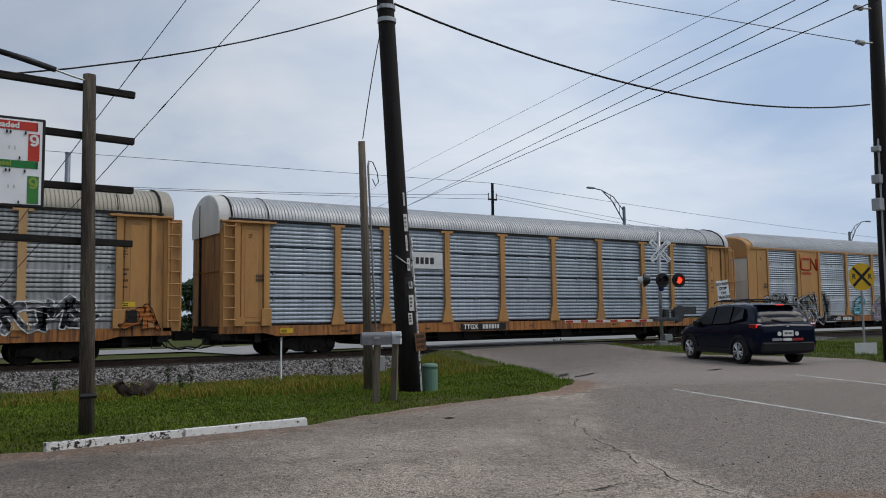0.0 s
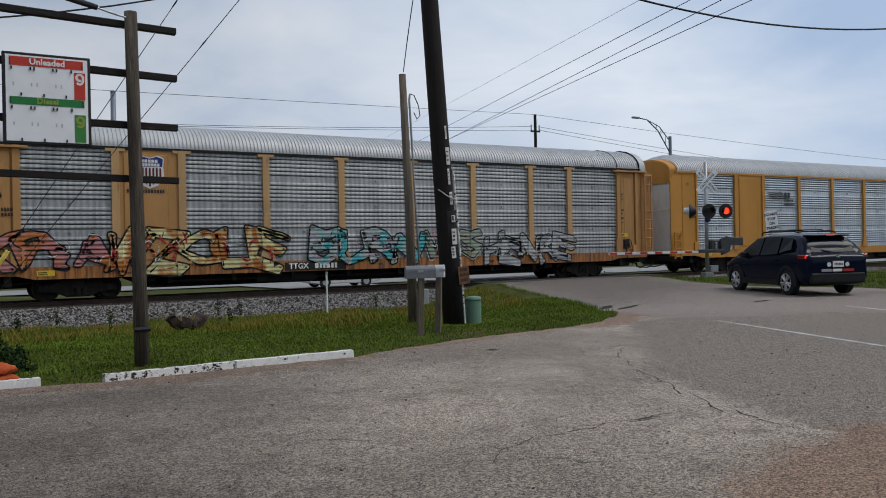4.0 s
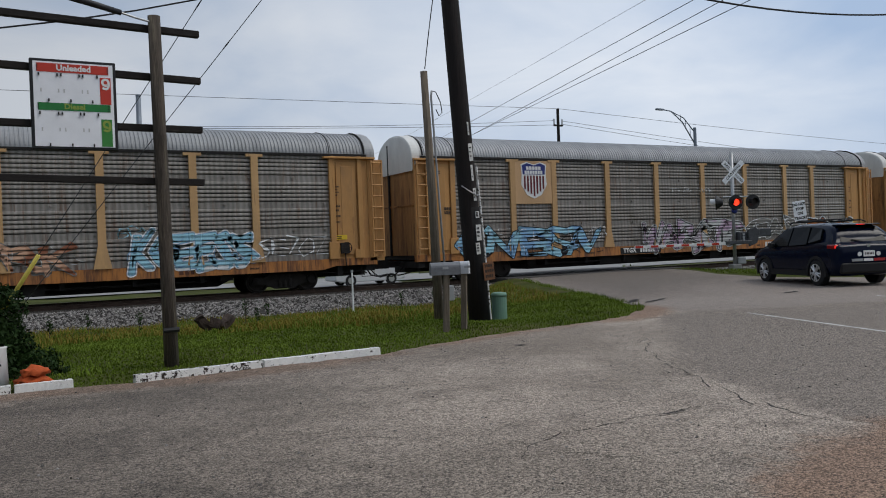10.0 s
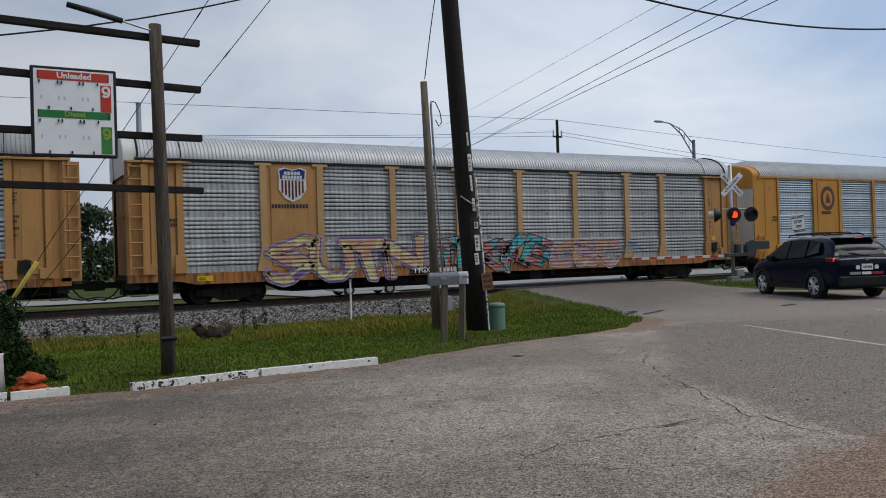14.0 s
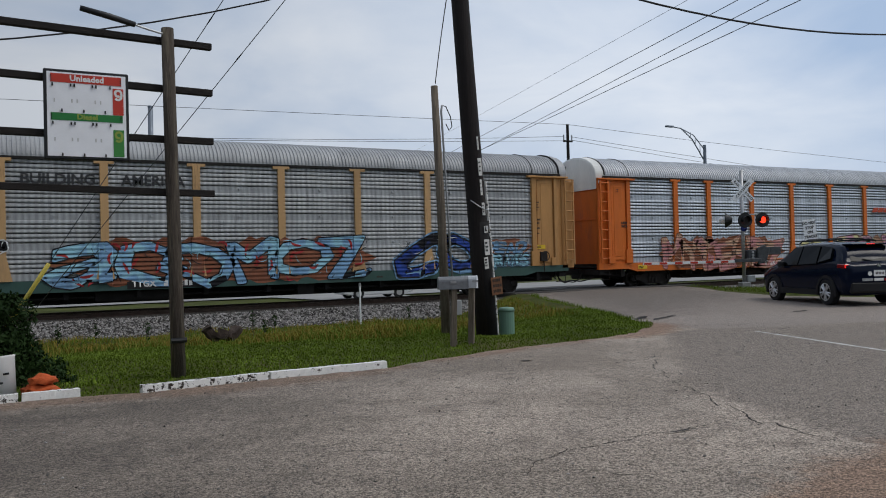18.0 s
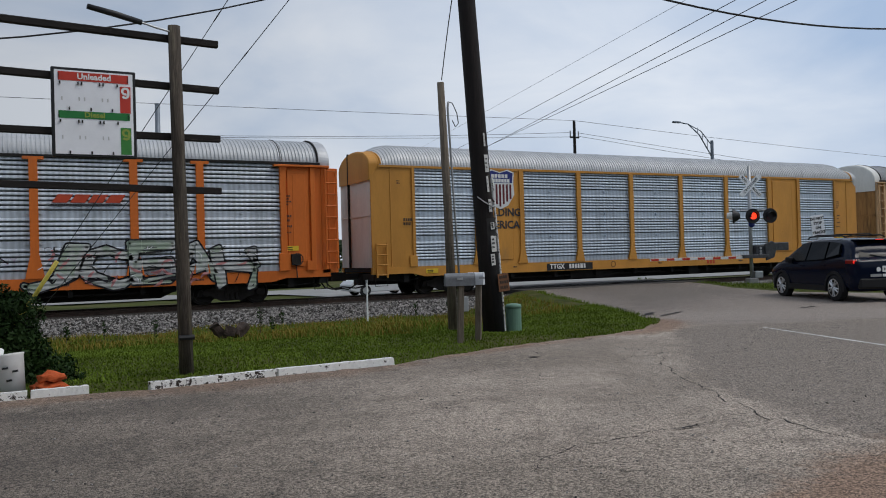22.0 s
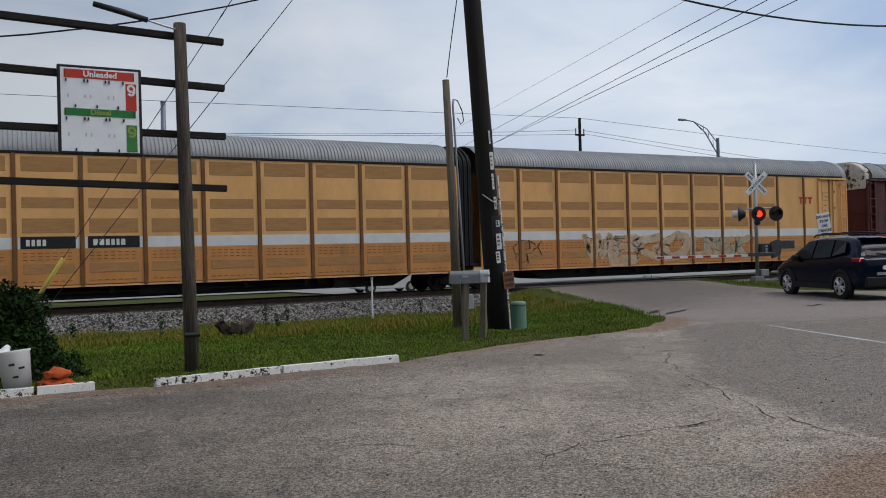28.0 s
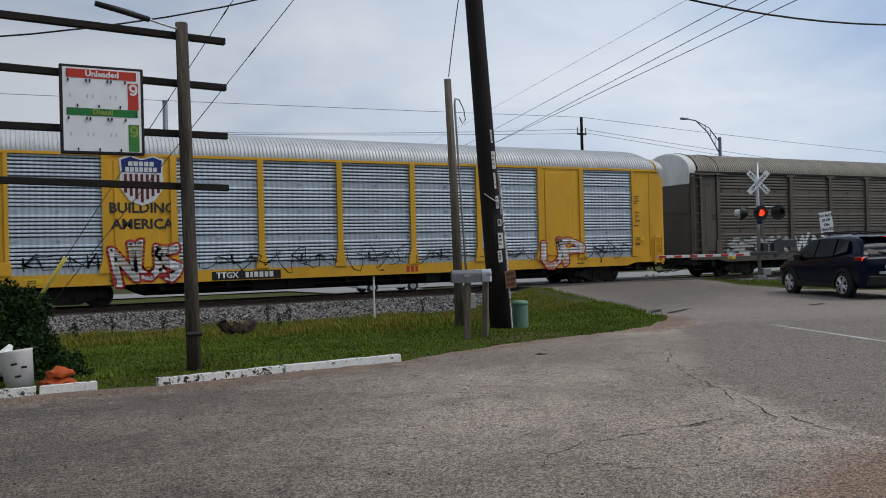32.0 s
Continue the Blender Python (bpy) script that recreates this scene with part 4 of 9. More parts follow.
def autorack(k, label, body, panel, roof, style="A", sill=None, solid=(), end="white", number=True, posts=None, ends=None, kind=None):
    """One car carrier. style A: flared posts and ladders outside; B: smooth body with thin posts. solid: bays closed by plain plates."""
    r = random.Random(k * 7 + 1)
    x0 = FIRST + PITCH * k + (AUTOMAX_EXTRA if k > 17 else 0)
    car = thing("autorack_railcar", pose(x0, TRACK_Y, RAIL_Z), label, "railcar", "cars of the freight train")
    CARS.append((car, x0))
    Lc = 27.0
    P, S, R = PAINT[body], PAINT[sill or ("rusty" if body in ("yellow", "tan") else body)], ROOF[roof]
    Q = PAINT[posts or ("faded" if body == "yellow" and panel in ("grey", "brownish") else body)]
    part_of("side_sill", shared("side_sill", lambda: sill_mesh(Lc)), S, car)
    part_of("underframe", shared("underframe", lambda: deck_mesh(Lc)), M_UNDER, car)
    part_of("roof", shared(("roof", style), lambda: roof_mesh(Lc, style == "B")), R, car, smooth=False)
    for s, x in ((1, 0.0), (-1, Lc)):
        m = {"white": M_CAPWHITE, "same": P, "roof": R, "flaking": M_FLAKING}[end]
        part_of("roof_end", shared(("roof_end", s, style), lambda s=s: end_cap_mesh(s < 0, 0.3 if style == "B" else 0.0)), m if s > 0 else R, car, place=pose(x, 0, 0))
        part_of("roof_rim", shared(("roof_rim", style), lambda: rim_mesh(0.3 if style == "B" else 0.0)), M_UNDER if style != "B" else P, car, place=pose(x + s * (CAP_LEN + 0.05), 0, 0))
        if style != "B":
            part_of("roof_seam", shared("roof_seam", lambda: rim_mesh(0.0, 0.014)), M_UNDER, car, place=pose(x + s * 1.72, 0, 0))
        end_doors(car, s, x, M_CAPWHITE if style == "B" and end == "same" else M_STAINSHADE if body in ("yellow", "tan") else P)
        part_of("end_platform", shared(("end_platform", s), lambda s=s: end_platform_mesh(s)), M_UNDER, car, place=pose(x, 0, 0))
        part_of("coupler", shared(("coupler", s), lambda s=s: coupler_mesh(-s)), M_UNDER, car, place=pose(x, 0, 0))
    # side panels, near side in detail, far side plain
    kind = kind or ("bright" if style == "B" else "slot")
    RIDGES[car.name] = PANEL_KIND[kind]
    edges = [SIDE0] + POSTS + [SIDE1]
    H = Z_EAVE - 0.07 - Z_SILL1
    for i, (a, b) in enumerate(zip(edges, edges[1:])):
        w = round(b - a, 2)
        if i in solid:
            part_of("plate_panel", shared(("plate_panel", w), lambda w=w: slab_mesh(w, H)), P, car, place=pose(a, -HALF + 0.0, Z_SILL1))
        else:
            part_of("side_panel", shared(("side_panel", w, kind), lambda w=w: panel_mesh(w, H, kind)), PANEL[panel], car, place=pose(a, -HALF + 0.03, Z_SILL1))
    part_of("far_side", shared("far_side", lambda: box(B(), 0.1, Lc - 0.1, HALF - 0.06, HALF, Z_SILL1, Z_EAVE)), PANEL[panel], car)
    for i, x in enumerate(POSTS):
        if style == "B":
            part_of("post", shared("post_thin", lambda: post_mesh(H + 0.02, False, 0.1)), Q, car, place=pose(x, -HALF, Z_SILL1))
        else:
            part_of("post", shared("post", lambda: post_mesh(H + 0.02)), Q, car, place=pose(x, -HALF, Z_SILL1))
    # eave rail; outside style B its dark colour draws the shadow line under the eave
    part_of("eave_rail", shared(("eave_rail", style), lambda: box(box(B(), 0.3, Lc - 0.3, -HALF - 0.05, -HALF + 0.08, Z_EAVE - 0.07, Z_EAVE + 0.015), 0.3, Lc - 0.3, HALF - 0.08, HALF + 0.05, Z_EAVE - 0.07, Z_EAVE + 0.015)), P if style == "B" else M_UNDER, car)
    # ends of the sides
    for x, mirror in ((0.0, False), (SIDE1, True)):
        end_panels(car, x, mirror, PAINT[ends or body], style == "B")
        if style != "B":
            if mirror:
                part_of("ladder_panel", shared("ladder_panel", lambda: bevelled(box(B(), 26.72, 27.3, -0.03, 0.04, -0.12, H - 0.1), 0.01)), P, car, place=pose(0, -HALF, Z_SILL1))
            lad = part_of("ladder", shared("ladder", lambda: stile_mesh(H - 0.15)), P, car, place=pose(26.85 if mirror else 0.1, -HALF - 0.03, Z_SILL1 + 0.02))
            for j in range(9):
                part_of("rung", shared("rung", rung_mesh), P, lad, place=pose(0, 0, 0.2 + j * 0.4))
        else:
            lad = part_of("ladder", shared("ladder_low", lambda: stile_mesh(1.25)), P, car, place=pose(0.15 if not mirror else 26.4, -HALF, Z_SILL0))
            for j in range(4):
                part_of("rung", shared("rung", rung_mesh), P, lad, place=pose(0, 0, 0.1 + j * 0.36))
    trucks(car, (3.35, Lc - 3.35))
    if number:
        px = 9.9 if style != "B" else 7.6
        pl = part("number_plate", box(B(), px, px + 2.3, -HALF - 0.042, -HALF - 0.03, Z_SILL0 + 0.03, Z_SILL1 - 0.06), M_PLATE, car)
        bm = B()
        part_of("reporting_mark", shared("reporting_mark", lambda: word_bm("TTGX", 0.27)), M_BAR, pl, place=pose(px + 0.5, -HALF - 0.048, Z_SILL0 + 0.175))
        xx = px + 0.75
        bars(bm, xx + 0.35, Z_SILL0 + 0.09, 6, 0.18, r, -HALF - 0.048)
        part("stencil", bm, M_BAR, pl)
    for x, z, w, h in ((25.35, 1.75, 0.5, 0.16), (2.15, Z_SILL0 + 0.1, 0.5, 0.17)):
        if r.random() < 0.8:
            y = -HALF - (0.062 if z > 1.1 else 0.042)
            pc = part("yellow_placard", box(B(), x, x + w, y, y + 0.01, z, z + h), M_REFLECT, car)
            bm = B()
            for k in range(2):
                bars(bm, x + 0.05, z + 0.03 + 0.06 * k, 8, 0.035, r, y - 0.004)
            part("placard_print", bm, M_INKT, pc)
    if style != "B":
        hb = part_of("hand_brake", shared("hand_brake", hand_brake_mesh), M_TRUCK, car, place=pose(25.75, -HALF - 0.06, 1.45))
    bm = B()
    for x, z, n, h in ((1.25, 2.75, 4, 0.1), (1.25, 2.6, 4, 0.1), (25.4, 2.9, 4, 0.07), (25.4, 2.75, 3, 0.07), (25.4, 2.55, 4, 0.07), (25.35, 3.6, 6, 0.05), (25.35, 3.5, 5, 0.05), (25.35, 3.4, 6, 0.05), (25.35, 3.3, 4, 0.05), (25.3, 2.35, 7, 0.05), (25.35, 1.55, 4, 0.09), (1.0, 4.2, 4, 0.04), (1.0, 4.12, 4, 0.04), (6.0, 0.9, 4, 0.05), (13.5, 0.85, 5, 0.05), (22.3, 0.84, 8, 0.05), (4.5, 0.8, 7, 0.06), (8.2, 0.82, 5, 0.06), (18.4, 0.82, 5, 0.06)):
        bars(bm, x, z, n, h, r, -HALF - 0.066 if z > 1.1 else -HALF - 0.036)
    part("stencil", bm, M_BARDARK, car)
    return car


def end_panels(car, x, mirror, mat, smooth_side):
    """Closed plating beside the end: plate, corner post, pressed door, edge post and cap."""
    H = Z_EAVE - 0.07 - Z_SILL1

    def bx(x0, x1, y0, y1, z0, z1):
        x0, x1 = x0 * SIDE0 / 2, x1 * SIDE0 / 2
        if mirror:
            x0, x1 = SIDE0 - x1, SIDE0 - x0
        return box(B(), x0, x1, y0, y1, z0, z1)
    at = pose(x, -HALF, Z_SILL1)
    if smooth_side:
        plate = part_of("end_panel", shared(("end_panel_smooth", mirror), lambda: bx(0.0, 2.0, 0.0, 0.05, 0, H)), mat, car, place=at)
    else:
        plate = part_of("end_panel", shared(("end_panel", mirror), lambda: bx(0.0, 2.0, 0.0, 0.05, 0, H)), mat, car, place=at)
    pieces = [("corner_post", 0.0, 0.06, -0.05, 0, H), ("ladder_post", 0.6, 0.78, -0.1, 0, H), ("access_door", 0.84, 1.7, -0.04, 0.14, H - 0.2), ("door_rib", 0.98, 1.5, -0.05, 0.3, H - 0.35), ("edge_post", 1.76, 2.0, -0.085, 0, H), ("gusset", 1.66, 2.08, -0.1, 0, 0.6), ("gusset", 0.76, 0.98, -0.1, 0, 0.32), ("cap_rail", 0.0, 2.25, -0.17, H - 0.09, H - 0.02)]
    if smooth_side:
        pieces = [("seam_rib", 0.86, 0.9, -0.02, 0.02, H - 0.03), ("seam_rib", 1.86, 2.0, -0.05, 0, H), ("gusset", 1.7, 2.05, -0.06, 0, 0.4)]
    for k, (name, a, b, y, z0, z1) in enumerate(pieces):
        part_of(name, shared((name, k, mirror, smooth_side), lambda: bevelled(bx(a, b, y, 0.004, z0, z1), 0.008)), mat, plate)


M_SHIELDRED = material("emblem_dark_red", (0.12, 0.012, 0.014), 0.5, vary=0.08, bump=0)
M_PLATEBLUE = material("emblem_dark_blue", (0.012, 0.025, 0.17), 0.5, vary=0.08, bump=0)


def conform(bm, ribs=(0, 0, 0)):
    """Lays flat paint over panels and posts: it steps out where a post stands proud, and each face keeps the ridging under it."""
    lo, hi = min(v.co.x for v in bm.verts), max(v.co.x for v in bm.verts)
    cuts = [((e, 0, 0), (1, 0, 0)) for x in POSTS for e in (x - 0.21, x + 0.21, x - 0.19, x + 0.19) if lo < e < hi]
    cuts += [((e, 0, 0), (1, 0, 0)) for e in (SIDE0, SIDE1) if lo < e < hi] + [((0, 0, Z_SILL1), (0, 0, 1))]
    for at, way in cuts:
        bmesh.ops.bisect_plane(bm, geom=list(bm.verts) + list(bm.edges) + list(bm.faces), plane_co=at, plane_no=way)
    rib, gap = bm.faces.layers.float.new("rib"), bm.faces.layers.float.new("gap")
    for f in bm.faces:
        c = f.calc_center_median()
        if c.z > Z_SILL1 and SIDE0 < c.x < SIDE1 and all(abs(c.x - x) > 0.2 for x in POSTS) and ribs[1] > 0:
            f[rib], f[gap] = ribs[0], ribs[1]
    for v in bm.verts:
        near = any(abs(v.co.x - x) < 0.2 for x in POSTS)
        end = v.co.x < SIDE0 or v.co.x > SIDE1
        low = v.co.z < Z_SILL1
        v.co.y += -HALF - (0.098 if end else 0.084 if near else 0.036 if low else 0.056)
    return bm


def spray(name, colour, second=None):
    """Spray paint, in one or two mingling colours; it lies on the ridges and leaves the open slots between them free."""
    m = material(name, colour, 0.75, spec=0.2, vary=0.14, scale=1.6, fine=14, bump=0, stain=tuple(c * 0.55 + 0.05 for c in colour), stain_amount=0.2, stretch=(1.5, 1, 0.6), streak=(tuple(c * 0.6 + 0.09 for c in colour), 0.6))
    nt = m.node_tree
    p = nt.nodes["Principled BSDF"]
    tc = nt.nodes.new("ShaderNodeTexCoord")

    def calc(op, a, b=0.0):
        n = nt.nodes.new("ShaderNodeMath")
        n.operation = op
        for k, v in enumerate((a, b)):
            if hasattr(v, "is_linked"):
                nt.links.new(v, n.inputs[k])
            else:
                n.inputs[k].default_value = v
        return n.outputs[0]

    if second:
        was = p.inputs["Base Color"].links[0].from_socket
        tone = nt.nodes.new("ShaderNodeTexNoise")
        tone.inputs["Scale"].default_value, tone.inputs["Detail"].default_value, tone.inputs["Distortion"].default_value = 1.5, 3.0, 0.8
        nt.links.new(tc.outputs["Object"], tone.inputs["Vector"])
        ramp = nt.nodes.new("ShaderNodeMapRange")
        ramp.inputs["From Min"].default_value, ramp.inputs["From Max"].default_value = 0.46, 0.58
        nt.links.new(tone.outputs["Fac"], ramp.inputs["Value"])
        both = nt.nodes.new("ShaderNodeMix")
        both.data_type = "RGBA"
        both.inputs[7].default_value = (*second, 1)
        nt.links.new(ramp.outputs["Result"], both.inputs[0])
        nt.links.new(was, both.inputs[6])
        nt.links.new(both.outputs[2], p.inputs["Base Color"])
    wv = nt.nodes.new("ShaderNodeTexWave")
    wv.bands_direction = "Z"
    wv.inputs["Scale"].default_value = 2.24
    bn = nt.nodes.new("ShaderNodeBump")
    bn.inputs["Strength"].default_value, bn.inputs["Distance"].default_value = 0.35, 0.05
    nt.links.new(tc.outputs["Object"], wv.inputs["Vector"])
    nt.links.new(wv.outputs["Fac"], bn.inputs["Height"])
    nt.links.new(bn.outputs["Normal"], p.inputs["Normal"])
    # slots
    rib, gap = nt.nodes.new("ShaderNodeAttribute"), nt.nodes.new("ShaderNodeAttribute")
    rib.attribute_name, gap.attribute_name = "rib", "gap"
    xyz = nt.nodes.new("ShaderNodeSeparateXYZ")
    nt.links.new(tc.outputs["Object"], xyz.inputs[0])
    sheet_h = (Z_EAVE - 0.07 - Z_SILL1) / SHEETS
    up = calc("MODULO", calc("SUBTRACT", xyz.outputs["Z"], Z_SILL1), sheet_h)
    along = calc("MULTIPLY", calc("DIVIDE", calc("SUBTRACT", up, sheet_h * SEAM), sheet_h * (1 - SEAM)), rib.outputs["Fac"])
    slot = calc("MULTIPLY", calc("GREATER_THAN", up, sheet_h * SEAM), calc("LESS_THAN", calc("FRACT", along), gap.outputs["Fac"]))
    nt.links.new(calc("SUBTRACT", 1.0, slot), p.inputs["Alpha"])
    return m


COLOURS = {
    "black": (0.015, 0.015, 0.018), "white": (0.72, 0.73, 0.73), "grey": (0.3, 0.31, 0.33), "pale": (0.45, 0.46, 0.45), "cyan": (0.3, 0.55, 0.66), "teal": (0.07, 0.42, 0.45), "blue": (0.03, 0.07, 0.33),
    "skyblue": (0.2, 0.36, 0.56), "pink": (0.5, 0.22, 0.22), "mauve": (0.42, 0.3, 0.4), "red": (0.38, 0.04, 0.04), "peach": (0.55, 0.33, 0.22), "yellow": (0.66, 0.6, 0.3), "orange": (0.45, 0.15, 0.04),
    "green": (0.3, 0.36, 0.28), "purple": (0.2, 0.13, 0.33), "rust": (0.24, 0.09, 0.05), "plum": (0.35, 0.27, 0.38), "grime": (0.19, 0.18, 0.165), "lilac": (0.33, 0.36, 0.6), "orchid": (0.5, 0.25, 0.34), "wine": (0.09, 0.03, 0.04), "clay": (0.3, 0.17, 0.11), "cobalt": (0.06, 0.13, 0.42), "steel": (0.42, 0.45, 0.48)}
SPRAYS = {}


def can(first, second=None):
    """The paint of a spray can, or of two."""
    key = first + ("_and_" + second if second else "")
    if key not in SPRAYS:
        SPRAYS[key] = spray("spray_" + key, COLOURS[first], COLOURS[second] if second else None)
    return SPRAYS[key]


def letters_mesh(text, x0, x1, z0, z1, fat, seed, slant=0.2, lift=0.0, thin=0.0, wild=0.0):
    """Jostling letters filling a box on the side of a car, swollen by a round brush; wild: how far their strokes kink."""
    bm = B()
    n = len(text)
    w = (x1 - x0) / n
    disc = [(math.cos(k * math.tau / 8), math.sin(k * math.tau / 8)) for k in range(8)]
    for i, ch in enumerate(text):
        r = random.Random(seed * 100 + i)
        if ch == " ":
            continue
        me = lettering(ch, 1.0, thin)
        co = np.empty(len(me.vertices) * 3)
        me.vertices.foreach_get("co", co)
        co = co.reshape(-1, 3)
        if len(co) == 0:
            continue
        lo, hi = co.min(0), co.max(0)
        size = np.maximum(hi - lo, 0.05)
        grow = r.uniform(1.0, 1.18) + wild * 0.5
        h = (z1 - z0) * r.uniform(0.82, 1.0)
        mid = (lo + hi) / 2
        a = r.uniform(-0.13, 0.13)
        cx, cz = x0 + w * (i + 0.5), (z0 + z1) / 2 + r.uniform(-0.06, 0.06) * (z1 - z0)
        sl = r.uniform(-slant, slant)
        wob = r.uniform(0.05, 0.11)
        puff = r.uniform(0.1, 0.35)
        p1, p2 = r.uniform(0, 6), r.uniform(0, 6)
        for v in me.vertices:
            x, z = (v.co.x - mid[0]) / size[0], (v.co.z - mid[2]) / size[2]
            x, z = x * (1 + puff * (0.5 - 4 * (z - 0.1) ** 2)) + sl * z + wob * math.sin(z * 5 + i * 1.7), z + wob * math.sin(x * 5 + i * 2.3)
            if wild:
                x, z = x + wild * (2 / math.pi) * math.asin(math.sin(z * 9 + p1)), z + wild * 0.8 * (2 / math.pi) * math.asin(math.sin(x * 8 + p2))
            x, z = x * w * grow, z * h
            v.co = Vector((cx + x * math.cos(a) - z * math.sin(a), -lift, cz + x * math.sin(a) + z * math.cos(a)))
        if fat > 0:
            count = {}
            for poly in me.polygons:
                for key in poly.edge_keys:
                    count[key] = count.get(key, 0) + 1
            rad, seen = fat * (z1 - z0), set()
            for key, c in count.items():
                if c != 1:
                    continue
                p, q_ = me.vertices[key[0]].co, me.vertices[key[1]].co
                for k, at in zip(key, (p, q_)):
                    if k not in seen:
                        seen.add(k)
                        dy = -0.0001 * (len(seen) % 9)
                        bm.faces.new([bm.verts.new((at.x + rad * cx_, at.y + dy, at.z + rad * cz_)) for cx_, cz_ in disc])
                d = q_ - p
                if d.length > rad * 0.5:
                    s_ = Vector((-d.z, 0, d.x)).normalized() * rad
                    up = Vector((0, -0.001, 0))
                    bm.faces.new([bm.verts.new(t_) for t_ in (p + s_ + up, q_ + s_ + up, q_ - s_ + up, p - s_ + up)])
        bm.from_mesh(me)
        bpy.data.meshes.remove(me)
    return bm


def cloud_mesh(x0, x1, z0, z1, seed):
    """A ragged sprayed ground behind a piece."""
    r = random.Random(seed)
    bm = B()
    n = max(8, int((x1 - x0) * 5))
    top, low = [], []
    for i in range(n + 1):
        u = i / n
        swell = min(1, 6 * u, 6 * (1 - u))
        mid = (z0 + z1) / 2
        top.append((x0 + (x1 - x0) * u, mid + (z1 - mid) * swell * r.uniform(0.72, 1.12)))
        low.append((x0 + (x1 - x0) * u, mid - (mid - z0) * swell * r.uniform(0.8, 1.05)))
    a = [bm.verts.new((x, 0.004, z)) for x, z in low]
    b = [bm.verts.new((x, 0.004, z + 0.01)) for x, z in top]
    for i in range(n):
        bm.faces.new((a[i], a[i + 1], b[i + 1], b[i]))
    return bm


def strokes_mesh(x0, x1, z0, z1, n, thick, seed, lift):
    """Short bent strokes inside a piece: highlights, cracks and arrows."""
    r = random.Random(seed)
    bm = B()
    for _ in range(n):
        x, z, a = r.uniform(x0, x1), r.uniform(z0, z1), r.uniform(0, math.tau)
        bend, prev = r.uniform(-1.4, 1.4), None
        for k in range(6):
            w = thick * (1 - abs(k - 2.5) / 4)
            cur = [bm.verts.new((x - math.sin(a) * w, -lift, z + math.cos(a) * w)), bm.verts.new((x + math.sin(a) * w, -lift, z - math.cos(a) * w))]
            if prev:
                bm.faces.new((prev[0], prev[1], cur[1], cur[0]))
            prev = cur
            x, z, a = x + math.cos(a) * 0.08, min(max(z + math.sin(a) * 0.08, z0), z1), a + bend * 0.35
    return bm


def graffiti(car, text, x0, x1, z0, z1, fill, edge, halo=None, seed=1, accent=None, second=None, inner=None, cloud=None, wild=0.05, line=0.045, lights=None, body=0.045):
    """A piece: sprayed ground, halo, outline, fill in one or two colours, and strokes over it."""
    ribs, base = RIDGES[car.name], None
    if cloud:
        base = part("graffiti", conform(cloud_mesh(x0 - 0.3, x1 + 0.3, z0 - 0.05, z1 + 0.1, seed), ribs), can(cloud), car)
    for c, fat, lift in ([(can(halo), body + line + 0.04, 0.002)] if halo else []) + [(can(edge), body + line, 0.005), (can(fill, inner), body, 0.008)]:
        ob = part("graffiti" if base is None else "graffiti_fill", conform(letters_mesh(text, x0, x1, z0, z1, fat, seed, lift=lift, wild=wild), ribs), c, base or car)
        base = base or ob
    if second:
        colour, chosen = second
        part("graffiti_fill", conform(letters_mesh(chosen, x0, x1, z0, z1, body, seed, lift=0.011, wild=wild), ribs), can(colour), base)
    n = int((x1 - x0) * 3)
    if n and accent:
        part("graffiti_accent", conform(strokes_mesh(x0, x1, z0, z1, n, 0.05, seed + 5, 0.0125), ribs), can(accent), base)
    if n and x1 - x0 > 2:
        part("graffiti_accent", conform(strokes_mesh(x0, x1, z0 + 0.1, z1 - 0.05, n, 0.018, seed + 6, 0.0135), ribs), can(edge), base)
        part("graffiti_accent", conform(strokes_mesh(x0, x1, z0 + 0.2, z1, n, 0.016, seed + 7, 0.0145), ribs), can(lights or "white"), base)
    return base


def tag(car, text, x0, x1, z0, z1, colour, seed):
    """Thin quickly written letters."""
    return part("graffiti", conform(letters_mesh(text, x0, x1, z0, z1, 0, seed, slant=0.25, thin=-0.024, wild=0.08), RIDGES[car.name]), can(colour), car)


def scribble(car, x0, x1, z0, z1, colour, seed, strokes=3, thick=0.03):
    """Loose hand-drawn loops of thin paint."""
    r = random.Random(seed)
    bm = B()
    for _ in range(strokes):
        n = max(10, int((x1 - x0) * 9))
        ph, k1, k2 = r.uniform(0, 6), r.uniform(5, 9), r.uniform(2, 4)
        prev = None
        a0, a1 = sorted((r.uniform(x0, x1), r.uniform(x0, x1)))
        if a1 - a0 < (x1 - x0) * 0.4:
            a0, a1 = x0, x1
        for i in range(n):
            u = i / (n - 1)
            x = a0 + (a1 - a0) * u + 0.12 * math.sin(u * 30 + ph)
            z = (z0 + z1) / 2 + (z1 - z0) * 0.5 * math.sin(u * (a1 - a0) * k1 + ph) * (0.6 + 0.4 * math.sin(u * k2 + ph))
            dx, dz = 0.4, math.cos(u * (a1 - a0) * k1 + ph)
            l = math.hypot(dx, dz)
            cur = [bm.verts.new((x - dz / l * thick, 0, z + dx / l * thick)), bm.verts.new((x + dz / l * thick, 0, z - dx / l * thick))]
            if prev:
                try:
                    bm.faces.new((prev[0], prev[1], cur[1], cur[0]))
                except ValueError:
                    pass
            prev = cur
    return part("graffiti", conform(bm, RIDGES[car.name]), can(colour), car)


